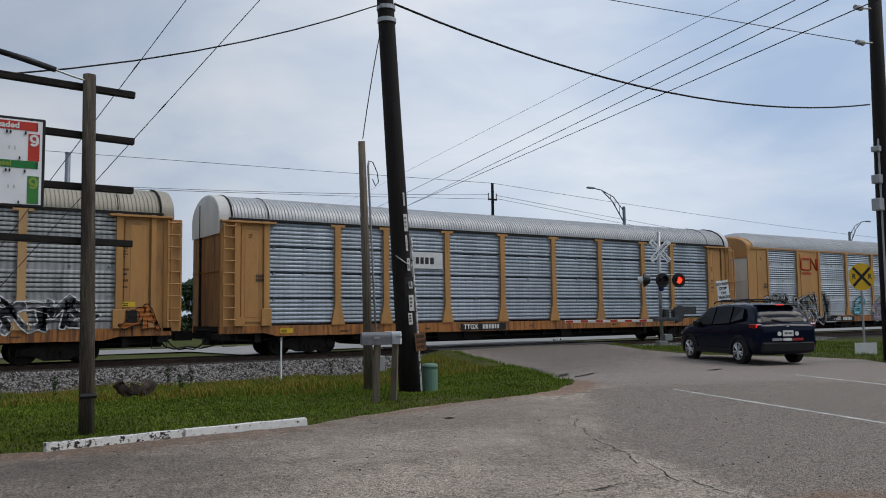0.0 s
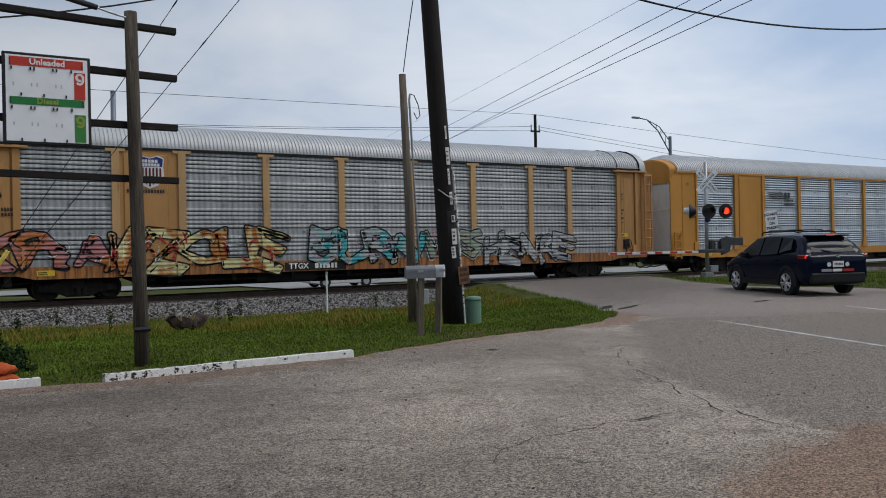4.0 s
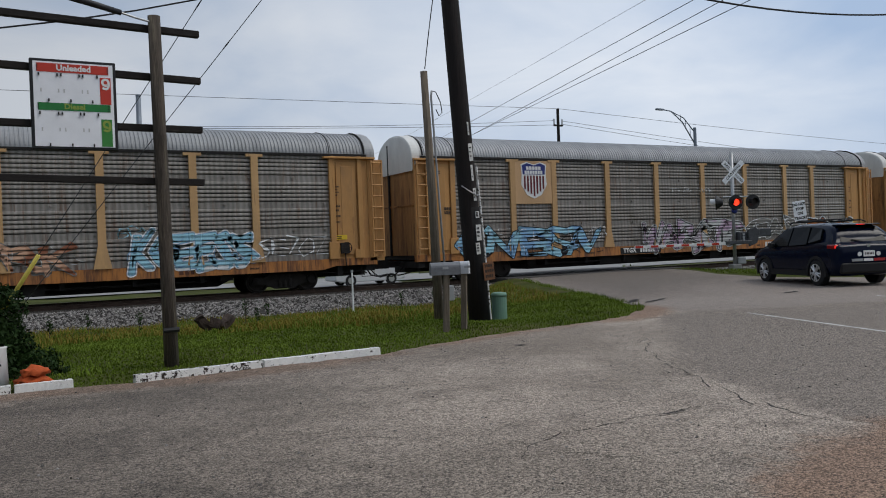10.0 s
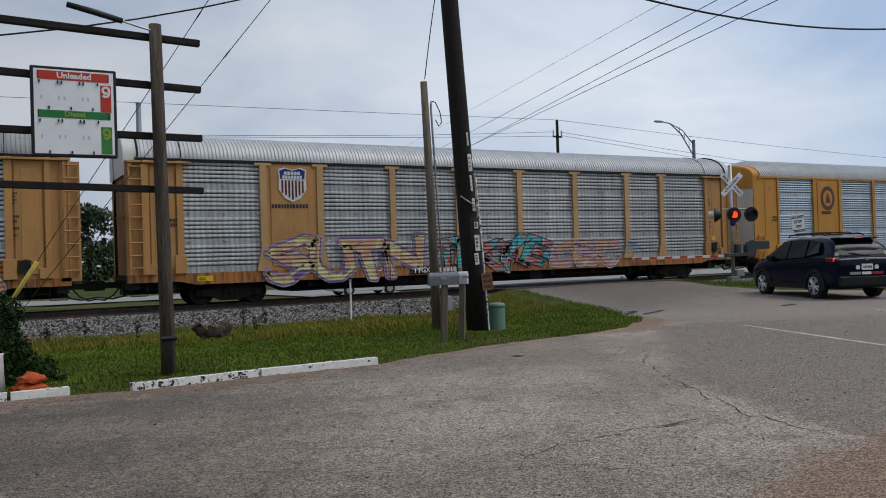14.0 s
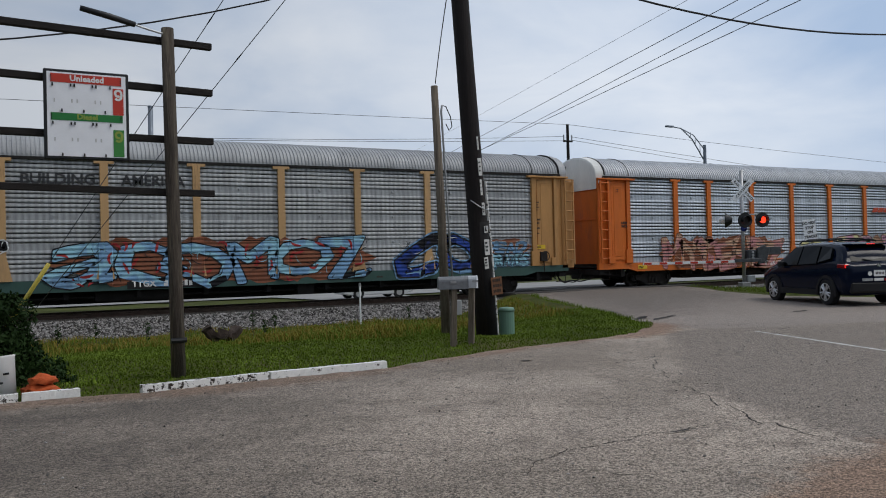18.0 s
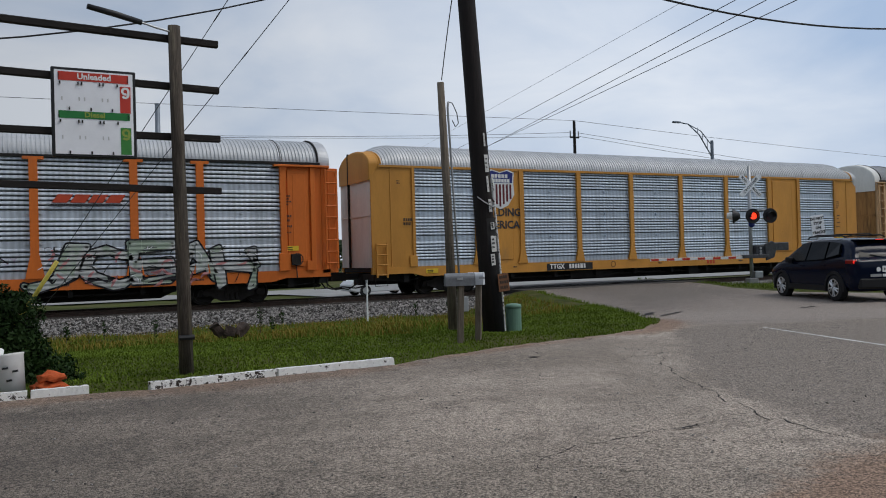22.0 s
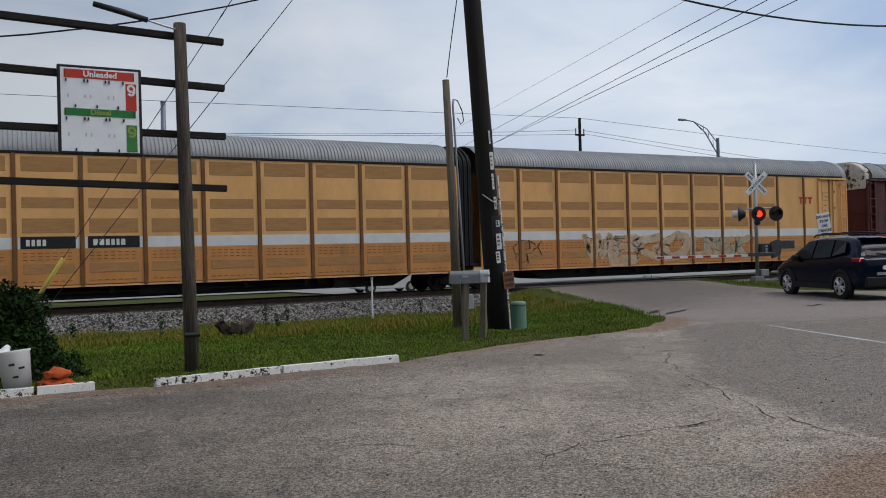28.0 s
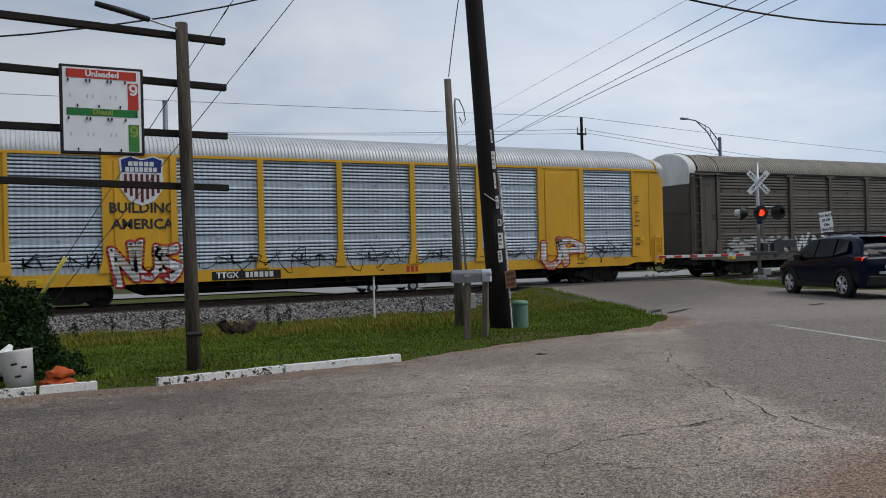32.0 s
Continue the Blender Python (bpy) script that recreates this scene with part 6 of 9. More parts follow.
def articulated(k):
    x0 = FIRST + PITCH * k
    car = thing("articulated_railcar", pose(x0, TRACK_Y, RAIL_Z), "ochre yellow articulated car carrier with perforated plates and a pale band", "railcar", "cars of the freight train")
    CARS.append((car, x0))
    P, R = PAINT["max"], ROOF["grey"]
    Z0, Z1 = 0.72, Z_EAVE
    H = Z1 - Z0
    for a, b in ((0.0, 20.5), (21.05, 42.8)):
        Lc = round(b - a, 2)
        part_of("roof", shared(("roof_max", Lc), lambda: roof_mesh(Lc, False)), R, car, place=pose(a, 0, 0))
        part_of("underframe", shared(("under_max", Lc), lambda: deck_mesh(Lc)), M_UNDER, car, place=pose(a, 0, 0))
        part_of("centre_sill", shared(("centre_max", Lc), lambda: prism(B(), [(2.6, 0.72), (3.6, 0.3), (Lc - 2.6, 0.3), (Lc - 1.8, 0.72)], -1.0, 1.0)), M_UNDER, car, place=pose(a, 0, 0))
        part_of("far_side", shared(("far_max", Lc), lambda: box(B(), 0.05, Lc - 0.05, HALF - 0.06, HALF, Z0, Z1)), P, car, place=pose(a, 0, 0))
        part_of("side_sill", shared(("sill_max", Lc), lambda: box(B(), 0.02, Lc - 0.02, -HALF - 0.02, -HALF + 0.1, Z0 - 0.03, Z0 + 0.16)), P, car, place=pose(a, 0, 0))
        # this rail is coloured dark for the shadow line under the eave
        part_of("eave_rail", shared(("eave_max", Lc), lambda: box(B(), 0.3, Lc - 0.3, -HALF - 0.05, -HALF + 0.08, Z1 - 0.05, Z1 + 0.02)), M_UNDER, car, place=pose(a, 0, 0))
        edges = [a, a + 1.85] if a == 0 else [a, a + 0.3]
        while edges[-1] < b - 2.3:
            edges.append(edges[-1] + 1.83)
        edges.append(b)
        for i, (u, v) in enumerate(zip(edges, edges[1:])):
            w = round(v - u - 0.12, 3)
            if w < 0.3:
                continue
            pn = part_of("side_panel", shared(("plate_max", w), lambda: bevelled(box(B(), 0, w, -0.02, 0.05, 0.02, H - 0.06), 0.008)), P, car, place=pose(u + 0.06, -HALF, Z0))
            last = (a > 0 and v > b - 3.9) or (a == 0 and i == 0)
            if w > 1.2 and not last:
                for z0_, z1_ in ((0.855, 0.965), (0.585, 0.665), (0.4, 0.51)):
                    part_of("perforated_field", shared(("field", w, z0_), lambda: bevelled(box(B(), 0.14, w - 0.14, -0.026, -0.012, H * z0_, H * z1_), 0.004)), M_PERF, pn)
            if w > 1.2:
                part_of("lower_plate", shared(("lower_plate", w), lambda: bevelled(box(B(), 0.01, w - 0.01, -0.024, -0.012, 0.05, H * 0.28), 0.004)), PAINT["maxlow"], pn)
                part_of("perforated_field", shared(("low_field", w), lambda: bevelled(box(B(), 0.14, w - 0.14, -0.031, -0.02, H * 0.1, H * 0.175), 0.004)), M_PERF, pn)
                for zz in (0.04, 0.2, 0.225, 0.25):
                    bm = B()
                    for q_ in range(7):
                        box(bm, 0.15 + q_ * (w - 0.3) / 7, 0.27 + q_ * (w - 0.3) / 7, -0.03, -0.022, H * zz, H * zz + 0.02)
                    part("louvre_row", bm, M_POSTDARK, pn)
            if w > 1.2:
                part_of("pale_band", shared(("pale_band", w), lambda: box(B(), 0.02, w - 0.02, -0.025, -0.012, H * 0.285, H * 0.37)), M_WHITE_E, pn)
            if v < b - 0.5:
                part_of("post", shared("post_max", lambda: bevelled(box(B(), -0.06, 0.06, -0.06, 0.02, 0, H - 0.05), 0.01)), M_POSTDARK, car, place=pose(v, -HALF, Z0))
    for i in range(7):
        big = 1.0 - 0.02 * (1 - i % 2)
        rim = [(-(HALF - 0.02) * big, 0.95)] + [(roof_section(u)[0] * 0.98 * big, roof_section(u, Z_TOP * big)[1] - 0.03) for u in (-1, -0.97, -0.9, -0.75, -0.5, -0.2, 0.2, 0.5, 0.75, 0.9, 0.97, 1)] + [((HALF - 0.02) * big, 0.95)]
        bm = B()
        front, rear = [[bm.verts.new((e, y, z)) for y, z in rim] for e in (-0.03, 0.03)]
        for p_, q_ in zip(range(len(rim)), list(range(1, len(rim))) + [0]):
            bm.faces.new((front[p_], front[q_], rear[q_], rear[p_]))
        bm.faces.new(front)
        bm.faces.new(rear)
        bmesh.ops.recalc_face_normals(bm, faces=bm.faces)
        part("bellows_fold", bm, M_BELLOWS, car).matrix_basis = pose(20.5 + i * 0.55 / 6, 0, 0)
    for s, x in ((1, 0.0), (-1, 42.8)):
        part_of("roof_end", shared(("roof_end", s, "A"), lambda s=s: end_cap_mesh(s < 0, 0.0)), R, car, place=pose(x, 0, 0))
        end_doors(car, s, x, P)
        part_of("coupler", shared(("coupler", s), lambda s=s: coupler_mesh(-s)), M_UNDER, car, place=pose(x, 0, 0))
        lad = part_of("ladder", shared("ladder", lambda: stile_mesh(Z_EAVE - 0.07 - Z_SILL1 - 0.25)), P, car, place=pose(0.12 if s > 0 else 42.25, -HALF - 0.03, Z_SILL1 - 0.1))
        for j in range(9):
            part_of("rung", shared("rung", rung_mesh), P, lad, place=pose(0, 0, 0.18 + j * 0.4))
    at = pose(41.0, -HALF, Z_SILL1 - 0.1)
    hh = Z_EAVE - 0.07 - Z_SILL1
    plate_ = part_of("end_panel", shared("end_panel_max", lambda: bevelled(box(B(), -0.35, 1.15, -0.03, 0.03, 0.0, hh), 0.008)), P, car, place=at)
    for name, x0, x1, y0, z0, z1 in (("edge_post", -0.35, -0.16, -0.09, 0, hh), ("access_door", -0.05, 0.62, -0.05, 0.1, hh - 0.1), ("ladder_post", 0.72, 0.88, -0.1, 0, hh), ("cap_rail", -0.35, 1.7, -0.16, hh, hh + 0.07)):
        part(name, bevelled(box(B(), x0, x1, y0, -0.02, z0, z1), 0.01), P, plate_)
    bm, r_ = B(), random.Random(91)
    for z0, n, h in ((2.35, 4, 0.05), (1.75, 3, 0.05), (1.65, 4, 0.05), (1.5, 3, 0.05), (2.1, 3, 0.04)):
        bars(bm, 0.1, z0, n, h, r_, -0.056)
    for a_, b_, c_, d_ in ((0.0, 0.52, 2.62, 2.64), (0.0, 0.52, 2.98, 3.0), (0.0, 0.02, 2.62, 3.0), (0.5, 0.52, 2.62, 3.0), (0.1, 0.4, 2.78, 2.81), (0.76, 0.84, 2.2, 2.3), (0.76, 0.84, 3.0, 3.1)):
        box(bm, a_, b_, -0.105 if a_ > 0.7 else -0.056, -0.1 if a_ > 0.7 else -0.05, c_, d_)
    part("stencil", bm, M_BARDARK, plate_)
    part("yellow_placard", box(B(), 0.05, 0.55, -0.058, -0.05, 0.55, 0.72), M_REFLECT, plate_)
    trucks(car, (2.4, 20.78, 40.4))
    for x, n in ((5.66, 4), (7.5, 6)):
        pl = part("number_plate", box(B(), x, x + 1.5, -HALF - 0.032, -HALF - 0.026, Z0 + H * 0.285, Z0 + H * 0.375), M_PLATE, car)
        bm = B()
        bars(bm, x + 0.15, Z0 + H * 0.305, n, 0.19, random.Random(n), -HALF - 0.037)
        part("stencil", bm, M_BAR, pl)
    bm = B()
    for k in range(3):
        x = 39.3 + k * 0.33
        box(bm, x, x + 0.28, -HALF - 0.034, -HALF - 0.028, 3.66, 3.75)
        box(bm, x + 0.09, x + 0.19, -HALF - 0.034, -HALF - 0.028, 3.42, 3.665)
    part("emblem", bm, M_REDINK, car)
    thin = {n: material("thin_spray_" + n, c_, 0.7, vary=0.25, scale=2.5, fine=9, bump=0, stain=(0.6, 0.34, 0.14), stain_amount=0.4, streak=((0.6, 0.33, 0.13), 0.5)) for n, c_ in (("pale", (0.56, 0.44, 0.32)), ("green", (0.42, 0.43, 0.34)), ("white", (0.64, 0.52, 0.39)), ("black", (0.06, 0.045, 0.035)))}
    for text, a, b, z0, z1, f, e, sd in (("WEGO", 26.3, 32.0, 0.95, 2.05, "pale", "white", 60), ("LESK", 32.2, 35.8, 1.0, 1.85, "green", "pale", 61)):
        base = None
        for c_, fat, lift in ((e, 0.1, 0.032), (f, 0.04, 0.036)):
            bm = letters_mesh(text, a, b, z0, z1, fat, sd)
            for v in bm.verts:
                v.co.y += -HALF - lift
            ob = part("graffiti" if base is None else "graffiti_fill", bm, thin[c_], base or car)
            base = base or ob
        bm = strokes_mesh(a, b, z0, z1, int((b - a) * 5), 0.016, sd, 0.0)
        for v in bm.verts:
            v.co.y = -HALF - 0.04
        part("graffiti_accent", bm, thin["black"], base)
    for text, a, b, z0, z1, sd in (("OX", 22.9, 24.3, 1.3, 1.95, 62), ("UP", 23.0, 24.0, 0.95, 1.35, 63)):
        bm = letters_mesh(text, a, b, z0, z1, 0, sd, thin=-0.022)
        for v in bm.verts:
            v.co.y = -HALF - 0.034
        part("graffiti", bm, thin["black"], car)
    return car


articulated(17)

c = autorack(18, "maroon car carrier sprayed sky blue all over with plaques", "maroon", "blue", "grey", sill="blue", posts="blue", end="flaking", kind="slit")
for x0_, x1_ in ((9.55, 11.95), (23.0, 25.0)):
    pq = part("plaque", box(B(), x0_, x1_, -HALF - 0.05, -HALF - 0.036, 2.95, 3.85), PAINT["maroon"], c)
    bm = B()
    for z in (3.05, 3.18):
        box(bm, x0_ + 0.1, x1_ - 0.55, -HALF - 0.056, -HALF - 0.05, z, z + 0.05)
    bars(bm, x0_ + 0.15, 3.42, 7 if x1_ - x0_ > 2 else 4, 0.2, random.Random(3), -HALF - 0.056)
    tube(bm, [(x1_ - 0.35 + 0.2 * math.cos(a), -HALF - 0.05, 3.4 + 0.26 * math.sin(a)) for a in np.linspace(-0.3, 5.2, 14)], 0.05, 6)
    part("emblem_print", bm, M_WHITE_E, pq)


def patch(car, pts, colour, lift=0.0):
    """A sprayed field of colour."""
    bm = B()
    bm.faces.new([bm.verts.new((x, 0.004 - lift, z)) for x, z in pts])
    part("sprayed_field", conform(bm, RIDGES[car.name]), can(colour), car)


patch(c, [(1.8, 4.6), (2.1, 4.6), (2.0, 3.2), (2.3, 2.3), (4.1, 2.75), (4.3, 2.95), (2.5, 2.1), (1.8, 1.6)], "lilac")
patch(c, [(7.0, 2.6), (7.4, 3.3), (8.9, 3.3), (9.1, 2.7), (8.6, 2.5), (8.4, 2.9), (7.8, 2.9)], "lilac")
patch(c, [(12.4, 2.6), (14.4, 3.6), (14.7, 3.0), (13.0, 2.2)], "lilac")
patch(c, [(17.9, 1.6), (18.6, 3.0), (20.0, 3.3), (20.3, 2.0), (19.4, 1.3)], "lilac")
patch(c, [(20.8, 1.4), (21.4, 2.4), (22.2, 2.2), (22.2, 1.4)], "lilac")
patch(c, [(19.3, 1.25), (19.3, 1.85), (20.9, 1.85), (20.9, 1.25)], "black")
patch(c, [(24.8, 1.2), (24.6, 2.6), (25.4, 4.0), (25.9, 3.2), (26.2, 1.6)], "skyblue")
patch(c, [(12.75, 0.95), (15.05, 0.95), (14.85, 1.9), (14.55, 2.62), (14.15, 2.75), (14.15, 3.1), (13.7, 3.1), (13.7, 2.75), (13.25, 2.62), (12.95, 1.9)], "black")
patch(c, [(12.9, 1.03), (14.9, 1.03), (14.72, 1.9), (14.45, 2.55), (14.06, 2.66), (14.06, 3.02), (13.79, 3.02), (13.79, 2.66), (13.35, 2.55), (13.08, 1.9)], "white", 0.004)
patch(c, [(13.3, 1.1), (14.8, 1.1), (14.62, 1.95), (14.4, 2.5), (14.1, 2.55)], "cyan", 0.008)
patch(c, [(13.9, 1.1), (14.8, 1.1), (14.64, 1.8), (14.3, 1.85)], "teal", 0.012)
graffiti(c, "NEXER", 2.9, 4.2, 1.2, 1.6, "pale", "skyblue", seed=71)
graffiti(c, "KNIT", 9.8, 10.7, 1.1, 1.5, "black", "white", seed=72)
graffiti(c, "ZISO", 15.3, 16.7, 1.05, 1.45, "white", "black", seed=73)

c = autorack(19, "bright yellow car carrier with shield emblem and red tags", "lemon", "shiny", "white", "B", solid=(1, 7), end="same")
shield(c, 5.5, 4.08, 1.2)
motto(c, ["BUILDING", "AMERICA"], 5.5, 3.08, 0.44, M_INK)
graffiti(c, "NUS", 4.6, 6.6, 0.75, 1.95, "white", "red", seed=75, inner="pale", wild=0.0, line=0.06, lights="pale")
graffiti(c, "UP", 20.6, 22.5, 0.75, 1.9, "white", "red", seed=76, inner="peach", wild=0.0, line=0.05, lights="pale")
tag(c, "KEWNA", 2.1, 4.3, 1.2, 1.7, "black", 77)
for k, (x, w) in enumerate(((7.2, 2.6), (9.6, 2.4), (12.1, 2.7), (15.0, 2.5), (17.8, 2.4), (22.6, 2.4))):
    scribble(c, x, x + w, 0.85, 1.85, "black", 80 + k, 2, 0.016)
    tag(c, "SEA", x + 0.6, x + 1.9, 1.25, 1.6, "black", 90 + k)
sill_mark(c, 14.6, M_REDINK)

c = autorack(20, "dark brown car carrier with a pale band of graffiti", "brown", "brown", "tan", end="white", posts="brown", kind="perf")
graffiti(c, "SEROK", 2.2, 6.2, 1.1, 1.75, "pale", "grey", seed=80, wild=0.12)
graffiti(c, "WALES", 6.6, 11.4, 1.1, 1.8, "white", "grey", seed=81)

# ---- things beside the forecourt ----
M_WOODGREY = material("weathered_post_wood", (0.078, 0.062, 0.048), 0.9, vary=0.5, scale=4, fine=30, bump=0.9, bump_scale=14, stretch=(6, 6, 0.5), stain=(0.17, 0.145, 0.1), stain_amount=0.3, streak=((0.24, 0.195, 0.135), 0.54))
M_WOODPALE = material("grey_pole_wood", (0.18, 0.147, 0.112), 0.9, vary=0.3, scale=4, fine=25, bump=0.6, bump_scale=14, stretch=(6, 6, 0.4), stain=(0.07, 0.055, 0.04), stain_amount=0.35, streak=((0.3, 0.25, 0.18), 0.55))
M_CREOSOTE = material("creosoted_pole", (0.011, 0.007, 0.006), 0.8, vary=0.4, scale=3, fine=20, bump=0.6, bump_scale=12, stretch=(6, 6, 0.35), stain=(0.03, 0.017, 0.013), stain_amount=0.2)
M_TAR = material("pole_tar", (0.009, 0.008, 0.008), 0.9, vary=0.3, scale=4, bump=0.3)
M_BEAM = material("blackened_beam", (0.022, 0.018, 0.016), 0.9, vary=0.3, scale=5, bump=0.5, stretch=(0.6, 6, 6), stain=(0.11, 0.09, 0.075), stain_amount=0.12)
M_BLACK = material("black_plastic", (0.015, 0.015, 0.016), 0.5, vary=0.1, bump=0.05)
M_GREYMETAL = material("galvanised_steel", (0.42, 0.43, 0.44), 0.5, metal=0.6, vary=0.1, scale=4, bump=0.05)
M_GREYPAINT = material("grey_paint", (0.36, 0.37, 0.38), 0.6, vary=0.1, scale=3, bump=0.05)
M_WHITE = material("white_paint", (0.82, 0.82, 0.8), 0.6, vary=0.05, scale=3, bump=0.05)
M_SIGNWHITE = material("white_sign_sheeting", (0.91, 0.925, 0.95), 0.5, vary=0.04, scale=3, bump=0.0)
M_WHITECHIP = material("chipped_white_paint", (0.8, 0.79, 0.76), 0.8, vary=0.05, scale=24, fine=40, bump=0.4, stain=(0.035, 0.024, 0.018), stain_amount=0.8, stain_sharp=0.53)
M_WHITESTOP = material("dirty_white_paint_on_concrete", (0.8, 0.79, 0.76), 0.8, vary=0.06, scale=18, fine=40, bump=0.4, stain=(0.06, 0.045, 0.035), stain_amount=0.8, stain_sharp=0.58)
M_SIGNRED = material("sign_red", (0.55, 0.045, 0.025), 0.5, vary=0.05, bump=0.0)
M_SIGNGREEN = material("sign_green", (0.02, 0.2, 0.045), 0.5, vary=0.05, bump=0.0)
M_GHOST = material("faded_digit_mark", (0.6, 0.6, 0.59), 0.6, vary=0.05, bump=0)
M_SIGNOLIVE = material("sign_olive", (0.27, 0.36, 0.06), 0.5, vary=0.05, bump=0.0)
M_SIGNLIME = material("sign_lime", (0.05, 0.25, 0.05), 0.5, vary=0.05, bump=0.0)
M_SIGNYELLOW = material("sign_yellow", (0.85, 0.5, 0.02), 0.5, vary=0.05, bump=0.0)
M_CABINET = material("pale_green_plastic", (0.15, 0.27, 0.2), 0.6, vary=0.08, scale=3, bump=0.05)
M_ORANGE = material("orange_cloth", (0.5, 0.09, 0.02), 0.85, vary=0.2, scale=9, bump=0.5, bump_scale=25)
M_PLYRED = material("brown_board", (0.22, 0.1, 0.05), 0.85, vary=0.2, scale=6, bump=0.3)
M_PAPER = material("white_paper", (0.66, 0.65, 0.62), 0.85, vary=0.08, bump=0.1)
M_WIRE = material("black_cable", (0.012, 0.012, 0.013), 0.7, vary=0.1, bump=0)
M_WIREGREY = material("weathered_cable", (0.07, 0.075, 0.08), 0.6, vary=0.1, bump=0)
M_GUARD = material("yellow_guard_plastic", (0.62, 0.5, 0.09), 0.6, vary=0.1, scale=4, bump=0.05)
M_RUSTWOOD = material("rotten_tie_wood", (0.05, 0.034, 0.026), 0.95, vary=0.4, scale=7, bump=0.8, bump_scale=18)


def words(parent, text, size, x, y, z, mat, name="lettering", offset=0.0, shear=0.0, spacing=1.0, turn=0.0):
    me = lettering(text, size, offset, 0.0, shear, spacing)
    return part_of(name, me, mat, parent, place=pose(x, y, z, 0, turn, 0))


# the price sign on two timber posts
sign = thing("price_sign", pose(0, 11.38, 0), "timber fuel price sign with empty white boards on weathered posts", "price sign")
for x, lean in ((2.11, -0.06), (-2.2, 0.0)):
    bm = tube(B(), [(x, 0, -0.3), (x + lean * 0.3, 0, 1.4), (x + lean * 0.7, 0, 3.1), (x + lean, 0, 4.69)], [0.095, 0.09, 0.085, 0.08], 14)
    part("post", bm, M_WOODGREY, sign, smooth=True)
for zl, zr in ((4.6, 4.52), (3.95, 3.88), (3.23, 3.21), (2.55, 2.49)):
    bm = B()
    box(bm, -2.5, 2.65, 0.06, 0.15, -0.045, 0.045)
    bevelled(bm, 0.008)
    slope = math.degrees(math.atan2(zl - zr, 2.75))
    part("crossbeam", bm, M_BEAM, sign).matrix_basis = pose(2.65, 0, zr, 0, slope, 0) @ pose(-2.65, 0, 0)
board = part("sign_board", bevelled(box(B(), 0.565, 1.515, -0.03, 0.05, 2.91, 4.0), 0.01), M_BLACK, sign)
board.matrix_basis = pose(1.045, 0, 3.455) @ Matrix.Diagonal((1.055, 1.0, 1.04, 1.0)) @ pose(-1.045, 0, -3.455)
part("face", box(B(), 0.6, 1.48, -0.036, -0.03, 2.945, 3.965), M_SIGNWHITE, board)
part("unleaded_band", box(B(), 0.64, 1.43, -0.041, -0.036, 3.84, 3.945), M_SIGNRED, board)
part("diesel_band", box(B(), 0.64, 1.44, -0.041, -0.036, 3.38, 3.47), M_SIGNGREEN, board)
part("fraction_board", box(B(), 1.33, 1.452, -0.041, -0.036, 3.475, 3.805), M_SIGNRED, board)
part("fraction_board", box(B(), 1.33, 1.452, -0.041, -0.036, 2.955, 3.29), M_SIGNLIME, board)
words(board, "Unleaded", 0.1, 1.04, -0.044, 3.893, M_WHITE, offset=0.0035)
words(board, "Diesel", 0.092, 1.04, -0.044, 3.428, M_SIGNOLIVE, offset=0.0035)
for x in (0.645, 1.42):
    for z in (3.395, 3.415, 3.435, 3.455, 3.86, 3.88, 3.9, 3.92):
        part_of("rivet", shared("rivet", lambda: box(B(), -0.006, 0.006, -0.004, 0, -0.005, 0.005)), M_BLACK, board, place=pose(x, -0.041, z))
for x in (0.68, 0.87, 0.93, 1.13, 1.19):
    for z in (3.62, 3.15):
        part_of("digit_ghost", shared("digit_ghost", lambda: box(B(), -0.008, 0.008, -0.003, 0, -0.022, 0.022)), M_GHOST, board, place=pose(x, -0.036, z))


def numeral_nine(height, stroke):
    """The bold figure nine of the price boards."""
    path = [(-0.27, -0.34), (-0.15, -0.45), (0.02, -0.48), (0.19, -0.4), (0.28, -0.2), (0.3, 0.05), (0.28, 0.27), (0.17, 0.43), (0.0, 0.48), (-0.17, 0.43), (-0.28, 0.27), (-0.29, 0.12), (-0.2, -0.06), (-0.02, -0.13), (0.13, -0.1)]
    bm, prev = B(), None
    for i, p in enumerate(path):
        a, b = Vector(path[max(i - 1, 0)]), Vector(path[min(i + 1, len(path) - 1)])
        d = (b - a).normalized()
        cur = [bm.verts.new(((p[0] + e * d.y * stroke) * height, 0.0, (p[1] - e * d.x * stroke) * height)) for e in (-1, 1)]
        if prev:
            bm.faces.new((prev[0], prev[1], cur[1], cur[0]))
        prev = cur
    bmesh.ops.recalc_face_normals(bm, faces=bm.faces)
    return bm


for z, m in ((3.725, M_WHITE), (3.205, M_SIGNOLIVE)):
    part("numeral", numeral_nine(0.122, 0.12), m, board).matrix_basis = pose(1.392, -0.044, z)
clip_mesh = shared("clip", lambda: box(B(), -0.008, 0.008, -0.02, 0, -0.017, 0.017))
for x in (0.66, 0.86, 0.9, 1.1, 1.14, 1.3):
    for z in (3.81, 3.345):
        part_of("board_clip", clip_mesh, M_BLACK, board, place=pose(x, -0.036, z))
for x in (0.76, 1.0, 1.24):
    for z in (3.5, 2.965):
        part_of("board_clip", clip_mesh, M_BLACK, board, place=pose(x, -0.036, z))
lamp = part("sign_lamp", tube(B(), [(0.96, -0.25, 4.76), (1.3, -0.2, 4.71), (1.62, -0.14, 4.655)], [0.035, 0.04, 0.036], 10), M_BLACK, sign, smooth=True)
part("lamp_bracket", tube(B(), [(1.6, -0.14, 4.66), (1.8, -0.1, 4.62), (2.0, -0.03, 4.6)], 0.014, 8), M_GREYMETAL, lamp)
